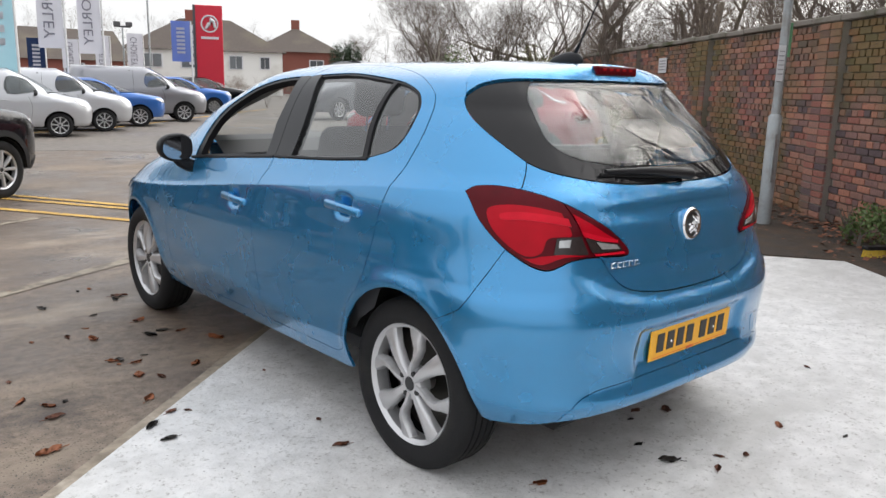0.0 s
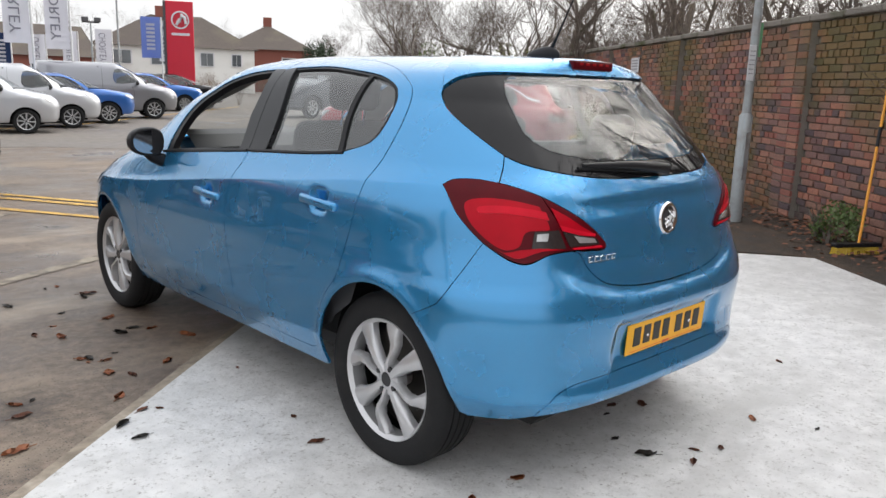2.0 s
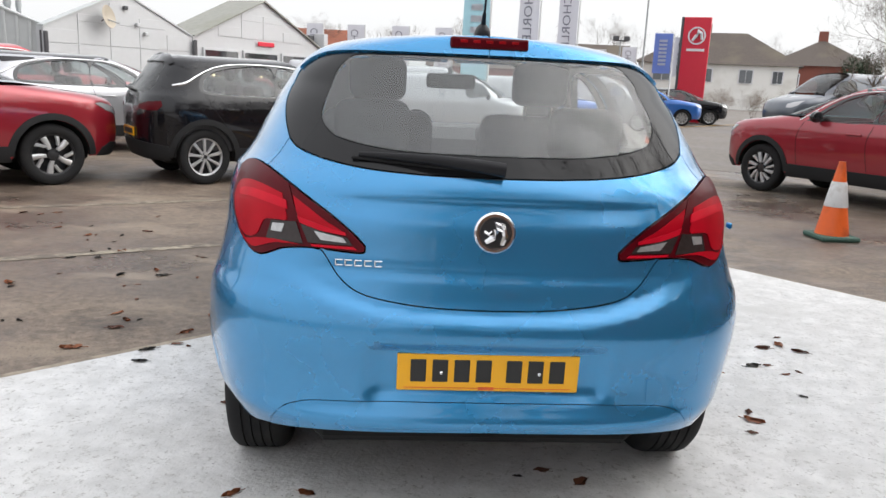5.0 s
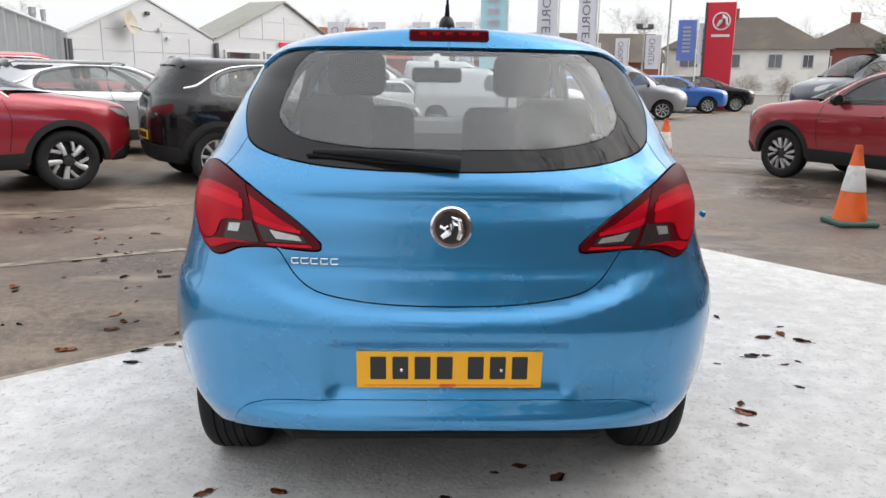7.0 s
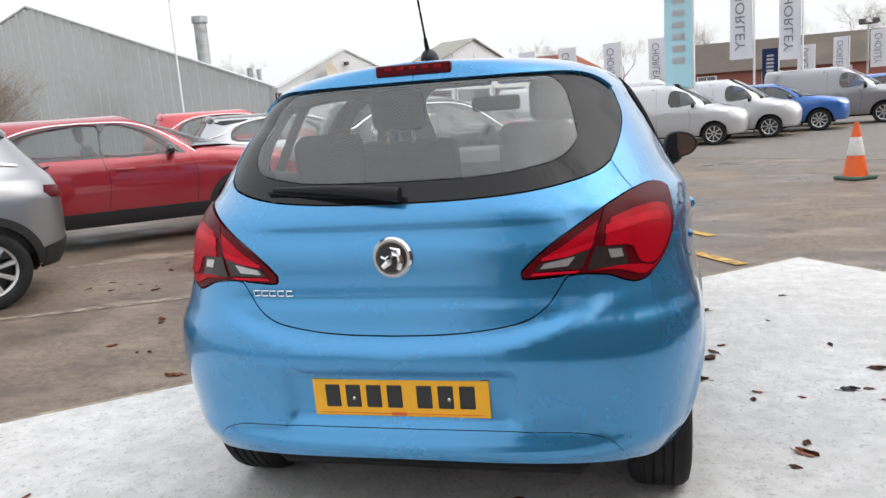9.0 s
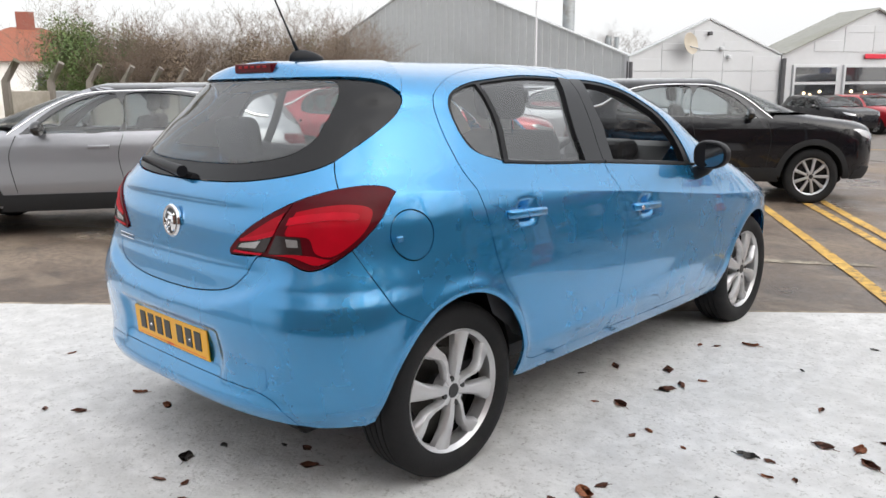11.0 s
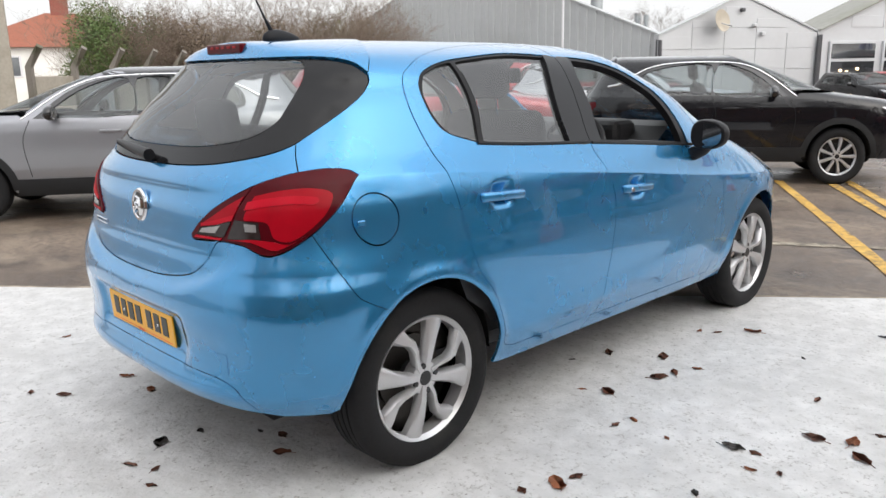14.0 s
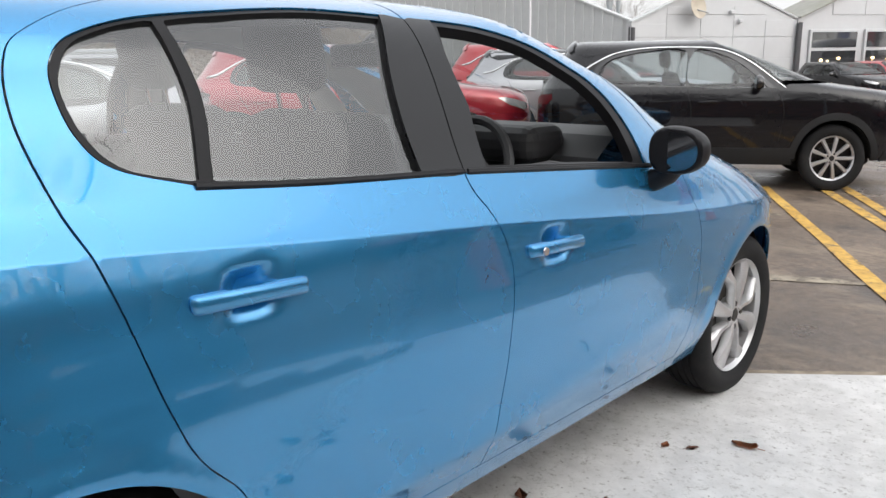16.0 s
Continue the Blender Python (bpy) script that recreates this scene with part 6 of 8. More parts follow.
        for line in (([(1.0, 1.40), (0.99, 1.06), (1.05, 0.80), (1.0, 0.46)], [(0.02, 1.06), (0.12, 0.90), (0.34, 0.62)], [(1.95, 1.02), (2.02, 0.80), (1.98, 0.46)]) if not van else ([(1.15, 1.70), (1.15, 1.1), (1.15, 0.40)], [(2.05, 1.1), (2.12, 0.8), (2.05, 0.40)])):
            c = flank(S, line, 5)
            bm = bmesh.new()
            tube(bm, [tuple(q) for q in S.at(c[:, 0] * s, c[:, 1])], 0.0035, 5)
            part("shut_line", bm, M_DARK, body)
        panel("rear_lamp", S, (np.array([(0.42, 0.93), (0.66, 0.97), (0.93, 0.985), (0.98, 0.93), (0.90, 0.875), (0.66, 0.87), (0.44, 0.885)]) if not van else np.array([(0.66, 1.10), (0.80, 1.10), (0.82, 0.75), (0.66, 0.75)])) * (s, 1), M_RED_DARK, body, step=0.04, lift=0.006, skirt=0.01)
        panel("headlamp", S, (np.array([(0.52, 0.82), (0.75, 0.865), (1.00, 0.905), (1.12, 0.90), (0.98, 0.82), (0.72, 0.765), (0.54, 0.765)]) if not van else np.array([(0.60, 0.92), (0.82, 0.98), (1.10, 1.02), (1.02, 0.88), (0.80, 0.82), (0.62, 0.82)])) * (s, 1), M_WHITE_LENS, body, front=True, step=0.05, lift=0.008, skirt=0.01)
        bm = bmesh.new()
        bmesh.ops.create_uvsphere(bm, u_segments=16, v_segments=10, radius=1.0)
        for v in bm.verts:
            v.co = (0.11 * v.co.x, 0.07 * max(v.co.y, -0.4), 0.075 * v.co.z)
        mm = part("door_mirror", bm, M_PIANO if not van else M_CLADDING, ob, smooth=True)
        mm.matrix_basis = pose(s * (0.955 if not van else 1.06), 1.72 if not van else 2.2, belt + 0.03)
        bm = bmesh.new()
        tube(bm, [(s * (0.80 if not van else 0.90), 1.72 if not van else 2.2, belt - 0.02), (s * (0.95 if not van else 1.02), 1.72 if not van else 2.2, belt + 0.0)], 0.025, 8)
        part("mirror_arm", bm, M_CLADDING, ob)
        for ya in (0.0, base):
            bm = bmesh.new()
            rr = radius + 0.05
            pts = [(rr * math.cos(t), rr * math.sin(t)) for t in np.linspace(0, math.pi, 14)]
            rows = [[bm.verts.new((s * xx, ya + p[0], hub + p[1])) for p in pts] for xx in (0.83, 0.45)]
            for i in range(len(pts) - 1):
                bm.faces.new((rows[0][i], rows[0][i + 1], rows[1][i + 1], rows[1][i]))
            bm.faces.new(rows[1])
            part("wheel_liner", bm, M_DARK, ob)
    if roof is not None:
        panel("roof_skin", S, outline([(0.12, S.hi - 0.006), (0.30, 1.57), (0.52, 1.475), (0.75, 1.40), (0.98, 1.36)], flank(S, [(0.35, 1.425), (0.98, 1.45), (1.25, 1.43), (1.32, 1.48)], 3), [(float(S.side(1.15, S.hi - 0.02)), S.hi - 0.006)]), roof, body, step=0.08, lift=0.005, skirt=0.006, both=True)
        panel("roof_spoiler", S, mirrored(np.array([(0.0, 1.44), (0.45, 1.43), (0.60, 1.40), (0.66, 1.42), (0.40, 1.56), (0.12, 1.66), (0.0, 1.67)])), roof, body, step=0.06, lift=0.020, skirt=0.05)
    if rear_detail:
        bm = bmesh.new()
        box(bm, (0, S.r(np.array([0.62]))[()] .item() - 0.012, 0.60), (0.52, 0.012, 0.11), 0.003)
        pl = part("number_plate", bm, M_YELLOW_PLATE, ob)
        bm = bmesh.new()
        box(bm, (0, S.r(np.array([0.62])).item() - 0.0195, 0.60), (0.42, 0.003, 0.06))
        part("plate_bar", bm, M_PLATE_INK, pl)
        bm = bmesh.new()
        tube(bm, [(0.0, S.r(np.array([wl])).item() - 0.02, wl + 0.02), (-0.32, S.r(np.array([wl])).item() - 0.008, wl + 0.05)], [0.016, 0.008], 6)
        part("rear_wiper", bm, M_BLACK_TRIM, ob)
    bm = bmesh.new()
    box(bm, (0, base / 2, 0.30), (1.10, base + 0.9, 0.12), 0.03)
    box(bm, (0, base / 2 - 0.2, 0.36), (1.45, base - 0.95, 0.10), 0.03)
    part("underbody", bm, M_DARK, ob)
    if not van:
        for xx in (-0.36, 0.36):
            seat(xx, 0.98, 0.48, ob)
        seat(0.0, 0.15, 1.20, ob, heads=(-0.36, 0.36), back=0.50)
        bm = bmesh.new()
        box(bm, (0, 1.95, 0.90), (1.45, 0.55, 0.18), 0.05, segments=2)
        part("dashboard", bm, M_PLASTIC, ob)
    else:
        bm = bmesh.new()
        box(bm, (0, 1.05, 1.0), (1.6, 0.05, 1.4), 0.01)
        box(bm, (0, 2.3, 1.0), (1.6, 0.5, 0.2), 0.05)
        part("bulkhead", bm, M_PLASTIC, ob)
        for xx in (-0.42, 0.42):
            seat(xx, 1.45, 0.48, ob)
    return ob


BODIES, WHEELS = {}, {}


def other_car(name, label, S, colour, m, roof=None, wheels="bar", spokes=10, base=2.56, dlo=None, clad=True, strip=True, van=False, fine=0.05, group="", rim=0.225, radius=0.335, rear_detail=True, dark_wheel=False):
    """A parked car: a body of its kind in its own colour, on four wheels."""
    key = (van, clad, strip, roof is not None, rear_detail)
    if key not in BODIES:
        BODIES[key] = (car_body(name, S, colour, roof, base, dlo, clad, strip, van, fine, radius, rear_detail), colour, roof)
        ob = BODIES[key][0]
        ob.matrix_basis = m
        BODIES[key] = (ob, list(ob.children_recursive), colour, roof)
    else:
        ob = repaint(BODIES[key], colour, roof, m)
    tagged(ob, label, "van" if van else "car", group)
    kind = (wheels, spokes, rim, radius, dark_wheel)
    for s, a in ((1, 0), (-1, 180)):
        for ya, tw in ((0.0, 12), (base, 40)):
            mm = pose(s * 0.78, ya, radius, tw, 0, a)
            if kind not in WHEELS:
                WHEELS[kind] = wheel_parts(radius, rim, 0.2, spokes, wheels, ob, True, dark_wheel)
                WHEELS[kind].matrix_basis = mm
            else:
                place_part(WHEELS[kind], mm, ob)
    return ob


def repaint(body, colour, roof, m):
    """A copy of a car's body with its painted panels in another colour."""
    src, pieces, old, old_roof = body
    made = {src: src.copy()}
    for o in pieces:
        made[o] = o.copy()
        mat = o.data.materials[0] if o.type == "MESH" else None
        fresh = colour if mat == old and not (o.name.startswith("roof") and roof is not None) else roof if o.name.startswith("roof") and roof is not None else mat
        if fresh != mat:
            made[o].data = o.data.copy()
            made[o].data.materials[0] = fresh
    for o, c in made.items():
        scene.collection.objects.link(c)
        if o is not src:
            c.parent = made[o.parent]
            c.matrix_parent_inverse = o.matrix_parent_inverse
    made[src].matrix_basis = m
    return made[src]


def facing(x, y, degrees):
    """A car's pose: its rear axle's middle and the way it looks, clockwise from +y."""
    return pose(x, y, 0, 0, 0, -degrees)


ROW = "cars parked in the car park"
other_car("suv_car", "black crossover with a bright window line and silver wheels", SUV, M_BLACK, facing(-2.84, 7.16, 59.5) @ Matrix.Diagonal((0.95, 0.885, 0.97, 1)), M_BLACK, "bar", 9, group=ROW, fine=0.035)
other_car("suv_car", "cherry red crossover with black cladding and blade wheels", SUV, M_CHERRY, facing(-6.50, 5.10, 52), M_CHERRY, "zigzag", 5, group=ROW, dark_wheel=True)
other_car("suv_car", "silver-grey crossover with a black roof", SUV, M_SILVER, facing(-4.93, 2.74, 215.3) @ Matrix.Diagonal((1, 1, 0.955, 1)), M_BLACK, "bar", 9, group=ROW)
other_car("suv_car", "cherry red crossover with dark cladding beside the driveway", SUV, M_CHERRY, facing(6.83, 5.96, -26.5), M_BLACK, "pair", 6, group=ROW, dark_wheel=True)
other_car("suv_car", "pale silver crossover with a black roof", SUV, M_PALE_SILVER, facing(-6.1, 9.6, 55) @ Matrix.Diagonal((1, 1, 0.96, 1)), M_BLACK, "bar", 9, group=ROW)
other_car("suv_car", "bright red crossover parked behind the others", SUV, M_RED_PAINT, facing(-8.2, 11.4, 55) @ Matrix.Diagonal((1, 1, 1.06, 1)), M_RED_PAINT, "bar", 9, group=ROW)
VAN_DLO = [[(2.28, 1.22), (2.12, 1.44), (1.92, 1.58), (1.55, 1.60), (1.55, 1.16)]]
FAR = "vans and cars in the far row"
for x, y, kind, colour, label, size in (
    (0.55, 17.9, "van", M_WARM_SILVER, "silver small van parked in a row", 0.82), (2.0, 19.6, "van", M_WARM_SILVER, "silver small van parked in a row", 0.84),
    (3.6, 21.35, "suv", M_DEEP_BLUE, "bright blue crossover parked in a row", 0.88), (5.5, 23.6, "van", M_SILVER, "grey panel van parked in a row", 0.93),
    (9.0, 28.6, "suv", M_DEEP_BLUE, "bright blue crossover parked in a row", 0.94), (10.9, 30.6, "suv", M_BLACK, "black crossover parked in a row", 0.95)):
    m = facing(x, y, 104) @ Matrix.Diagonal((size, size, size, 1))
    if kind == "van":
        other_car("van", label, VAN, colour, m, None, "bar", 8, base=2.75, dlo=VAN_DLO, clad=False, strip=False, van=True, group=FAR, fine=0.09, rear_detail=False)
    else:
        other_car("suv_car", label, SUV, colour, m, None, "bar", 9, clad=False, strip=False, group=FAR, fine=0.08, rear_detail=False)

# ---- fallen leaves ----
M_LEAF = [surface("brown_leaf", (0.13, 0.045, 0.022), 0.6, grain=120, vary=0.4, bump=0.3), surface("dark_leaf", (0.025, 0.02, 0.016), 0.6, grain=120, vary=0.4, bump=0.3), surface("rust_leaf", (0.26, 0.085, 0.03), 0.6, grain=120, vary=0.35, bump=0.3)]
LEAF_SAYS = ("brown fallen leaf on the ground", "dark wet fallen leaf on the ground", "rust-red fallen leaf on the ground")


def leaf_mesh(seed, mat):
    """A curled leaf blade with a stalk, about 6 cm long."""
    rng = random.Random(seed)
    bm = bmesh.new()
    n = 7
    left, mid, right = [], [], []
    for i in range(n + 1):
        t = i / n
        w = 0.019 * math.sin(math.pi * min(1, t * 1.02)) ** 0.7 * (1 + 0.25 * math.sin(9 * t + seed)) + 0.0005
        x, lift = (t - 0.5) * 0.062, 0.004 + 0.012 * rng.random() * abs(t - 0.5)
        mid.append(bm.verts.new((x, 0.003 * math.sin(4 * t), lift * 0.6)))
        left.append(bm.verts.new((x - 0.004, w, lift + 0.006 * rng.random())))
        right.append(bm.verts.new((x - 0.004, -w, lift + 0.006 * rng.random())))
    for i in range(n):
        bm.faces.new((mid[i], mid[i + 1], left[i + 1], left[i]))
        bm.faces.new((right[i], right[i + 1], mid[i + 1], mid[i]))
    bmesh.ops.solidify(bm, geom=list(bm.faces), thickness=0.0008)
    tube(bm, [(-0.031, 0, 0.003), (-0.05, 0.004, 0.004)], 0.001, 4)
    low = min(v.co.z for v in bm.verts)
    for v in bm.verts:
        v.co.z -= low
    me = bpy.data.meshes.new("fallen_leaf")
    bm.to_mesh(me)
    bm.free()
    me.materials.append(mat)
    return me


LEAVES = [(leaf_mesh(11 + i, M_LEAF[i % 3]), LEAF_SAYS[i % 3]) for i in range(9)]
ON_TARMAC = ((-1.31, 1.17), (-1.68, 1.21), (-1.67, 1.34), (-1.79, 0.9), (-0.98, 1.45), (-1.25, 1.46), (-1.17, 1.38), (-1.29, 1.73), (-1.25, 2.13), (-1.35, 2.23), (-0.72, 1.76), (-0.83, 1.99), (-0.85, 2.89), (-0.94, 2.31))
ON_PAD = ((-1.3, 0.95), (-1.24, 0.92), (-1.42, 0.86), (-1.41, 0.71), (-0.77, 1.14), (-0.86, 0.51), (-0.92, 0.26), (0.26, -0.26), (0.17, -0.3), (0.38, -0.34), (0.0, -0.46), (-0.02, -0.61), (0.16, -0.71), (0.26, -0.77), (0.62, -0.73), (0.74, -0.95), (1.43, -0.49), (0.07, -0.76), (-0.53, -0.42), (-1.56, -0.42), (-0.89, -0.8), (-0.76, -0.71), (-0.77, -0.43), (1.73, 0.74))
BY_DOORS = ((0.84, 0.87), (0.93, 0.92), (1.01, 1.21), (1.03, 1.3), (1.08, 1.41), (0.9, 1.43), (0.68, 1.31), (0.6, 1.12), (0.92, 1.94), (1.04, 2.07), (0.84, 1.9), (1.38, 1.86), (1.55, 2.42), (1.6, 1.43), (1.71, 1.08), (1.89, 1.26), (1.83, 1.14), (1.89, 1.03), (1.61, 0.82), (1.65, 0.7), (1.59, 0.43), (1.25, 0.25), (1.24, 0.17), (1.18, 0.06), (1.33, 0.71), (1.54, 0.81), (1.16, 0.76), (1.13, 0.68))
rng = random.Random(21)
more = [(rng.uniform(-2.6, -0.9), rng.uniform(1.2, 3.4)) for _ in range(34)] + [(rng.uniform(-4.0, -2.2), rng.uniform(2.6, 4.4)) for _ in range(26)] + [(3.6 + rng.uniform(0, 1.4), 2.6 + rng.uniform(-1.2, 0.6)) for _ in range(10)]
for places, z in ((ON_TARMAC, 0.0), (ON_PAD, 0.012), (BY_DOORS, 0.012), (more, 0.0)):
    for x, y in places:
        me, says = LEAVES[rng.randrange(9) if places is not ON_TARMAC else rng.choice((0, 2, 3, 5, 6, 8))]
        ob = tagged(new("fallen_leaf", me), says, "leaf", "fallen leaves")
        size = rng.choice((0.55, 0.7, 0.9, 1.1, 1.35)) if places is not ON_TARMAC else rng.choice((1.0, 1.3, 1.6, 1.9))
        ob.matrix_basis = pose(x, y, z + 0.0005, 0, 0, rng.uniform(0, 360)) @ Matrix.Diagonal((size, size * rng.uniform(0.7, 1.1), size, 1))
# litter of leaves at the wall's foot
verts, faces = [], []
for _ in range(2800):
    a, o = rng.uniform(-7, 10), min(1.1 if _ % 3 else 0.6, abs(rng.gauss(0.0, 0.42))) + 0.02
    p = WALL_A + WALL_D * a + WALL_N * o
    s, t, tilt = rng.uniform(0.015, 0.04), rng.uniform(0, 6.28), rng.uniform(-0.6, 0.6)
    dx, dy = Vector((math.cos(t), math.sin(t), tilt * 0.3)) * s, Vector((-math.sin(t), math.cos(t), tilt)) * s * 0.6
    c = Vector((p.x, p.y, 0.03 + 0.03 * rng.random() + 0.015 * max(0, 0.4 - o)))
    k = len(verts)
    verts += [tuple(c - dx), tuple(c + dy), tuple(c + dx), tuple(c - dy)]
    faces.append((k, k + 1, k + 2, k + 3))
me = bpy.data.meshes.new("leaf_litter")
me.from_pydata(verts, [], faces)
M_LITTER = surface("leaf_litter", (0.17, 0.066, 0.033), 0.8, grain=9, vary=0.8, bump=0.1)
tagged(link("leaf_litter", me, M_LITTER), "brown and red leaf litter heaped along the wall", "leaves", kind="stuff")

# ---- bare trees and shrubs ----
M_BARK = surface("grey_brown_bark", (0.15, 0.125, 0.105), 0.9, grain=40, vary=0.4, bump=0.6, stain=(0.10, 0.10, 0.05), stain_scale=3)
M_TWIG = surface("brown_twigs", (0.125, 0.098, 0.082), 0.9, grain=30, vary=0.4, bump=0.0)
M_TWIG_PALE = surface("pale_brown_twigs", (0.20, 0.155, 0.12), 0.9, grain=2, vary=0.4, bump=0.0)
M_LEAFY = surface("dark_green_leaves", (0.085, 0.135, 0.035), 0.6, grain=3, vary=0.5, bump=0.0, stain=(0.13, 0.14, 0.045), stain_scale=1.2)
M_DRY = surface("withered_leaves", (0.16, 0.118, 0.08), 0.8, grain=3, vary=0.4, bump=0.0)
M_CONIFER = surface("conifer_leaves", (0.022, 0.04, 0.016), 0.7, grain=3, vary=0.5, bump=0.0)
M_IVY = surface("ivy_leaves", (0.13, 0.13, 0.035), 0.6, grain=3, vary=0.6, bump=0.0)


def grow(rng, base, way, length, radius, depth, out, spread=0.55, up=0.12, kids=(3, 4), shrink=0.72):
    """A branch as a bent line, and those that grow from it."""
    pts, rad = [base], [radius]
    d = way.normalized()
    n = 4 if depth > 1 else 3
    for i in range(n):
        d = (d + Vector((rng.gauss(0, 0.16), rng.gauss(0, 0.16), rng.gauss(0, 0.10) + up))).normalized()
        pts.append(pts[-1] + d * length / n)
        rad.append(max(0.0016, radius * (1 - 0.62 * (i + 1) / n)))
    out.append((pts, rad, depth))
    if depth <= 0:
        return
    for _ in range(rng.randint(*kids)):
        t = rng.uniform(0.35, 1.0)
        k = min(n - 1, int(t * n))
        p = pts[k].lerp(pts[k + 1], t * n - k)
        side = Vector((rng.gauss(0, 1), rng.gauss(0, 1), rng.gauss(0.15, 0.6))).normalized()
        grow(rng, p, d * (1 - spread) + side * spread, length * shrink * rng.uniform(0.75, 1.1), max(0.0022, rad[k] * 0.6), depth - 1, out, spread, up, kids, shrink)


def twig_mesh(name, branches, sides=3):
    verts, faces = [], []
    for pts, rad, _ in branches:
        k0 = len(verts)
        for i, (p, r) in enumerate(zip(pts, rad)):
            d = (pts[min(i + 1, len(pts) - 1)] - pts[max(0, i - 1)]).normalized()
            a = d.cross(Vector((0.3, 0.2, 0.93))).normalized()
            b = a.cross(d)
            for j in range(sides):
                t = 2 * math.pi * j / sides
                verts.append(tuple(p + (a * math.cos(t) + b * math.sin(t)) * r))
        for i in range(len(pts) - 1):
            for j in range(sides):
                a0, a1 = k0 + i * sides + j, k0 + i * sides + (j + 1) % sides
                faces.append((a0, a1, a1 + sides, a0 + sides))
    me = bpy.data.meshes.new(name)
    me.from_pydata(verts, [], faces)
    return me


def bare_tree(seed, height, levels=5, twig=M_TWIG, bark=M_BARK, stems=1, spread=0.5, kids=(3, 4), thick=0.022, lean=0.1, up=0.12):
    """Meshes of the trunk with its limbs and of the crown of twigs, standing at the origin."""
    rng = random.Random(seed)
    out = []
    for s in range(stems):
        way = Vector((rng.gauss(0, lean + 0.25 * (stems > 1)), rng.gauss(0, lean + 0.25 * (stems > 1)), 1))
        grow(rng, Vector((rng.gauss(0, 0.12) * (stems > 1), rng.gauss(0, 0.12) * (stems > 1), -0.05)), way, height * 0.42, height * thick / (1 + 0.5 * (stems > 1)), levels, out, spread, up, kids)
    trunk = twig_mesh("trunk", [b for b in out if b[2] >= levels - 1], 7)
    crown = twig_mesh("crown", [b for b in out if b[2] < levels - 1], 3)
    trunk.materials.append(bark)
    crown.materials.append(twig)
    return trunk, crown


def plant_tree(meshes, x, y, label, turn=0.0, size=1.0, name="bare_tree", group="bare trees behind the wall", z=0.0):
    ob = empty(name, label, "tree" if "tree" in name else "shrub", pose(x, y, z, 0, 0, turn) @ Matrix.Diagonal((size, size, size, 1)), group)
    for n, me in zip(("trunk", "crown"), meshes):
        link(n, me, None, ob)
    return ob


TREES = [bare_tree(100 + i, 7.5, 6, kids=(3, 4)) for i in range(3)]
SHRUBS = [bare_tree(200 + i, 4.2, 4, M_TWIG if i else M_TWIG_PALE, stems=7, spread=0.55, kids=(3, 5), thick=0.010) for i in range(3)]
rng = random.Random(8)
a = -11.0
while a < 22:
    p = WALL_A + WALL_D * a + WALL_N * -rng.uniform(1.2, 2.6)
    plant_tree(SHRUBS[rng.randrange(3)], p.x, p.y, "leafless brown shrub behind the brick wall", rng.uniform(0, 360), rng.uniform(0.8, 1.15), "bare_shrub", "shrubs behind the wall")
    a += rng.uniform(0.9, 1.5)
a = -12.0
while a < 26:
    p = WALL_A + WALL_D * a + WALL_N * -rng.uniform(2.5, 7.0)
    plant_tree(TREES[rng.randrange(3)], p.x, p.y, "tall leafless tree with a grey-brown trunk", rng.uniform(0, 360), rng.uniform(0.9, 1.3) * (1.4 if a < 9 else 1.1))
    a += rng.uniform(1.6, 2.6)
for x, y, size, turn in ((7.0, -3.4, 1.5, 20), (7.6, -1.3, 1.6, 140), (8.4, 0.6, 1.55, 250)):
    plant_tree(TREES[int(turn) % 3], x, y, "tall leafless tree with a grey-brown trunk", turn, size)
# a dense far thicket closes the view behind them
thick_rng = random.Random(77)
out = []
for i in range(34):
    p = WALL_A + WALL_D * thick_rng.uniform(-14, 34) + WALL_N * -thick_rng.uniform(8, 14)
    grow(thick_rng, Vector((p.x, p.y, 0)), Vector((thick_rng.gauss(0, 0.2), thick_rng.gauss(0, 0.2), 1)), 2.3, 0.05, 4, out, 0.5, 0.12, (3, 4))
me = twig_mesh("thicket", out)
tagged(link("thicket", me, M_TWIG), "dense leafless thicket behind the wall", "thicket", kind="stuff")


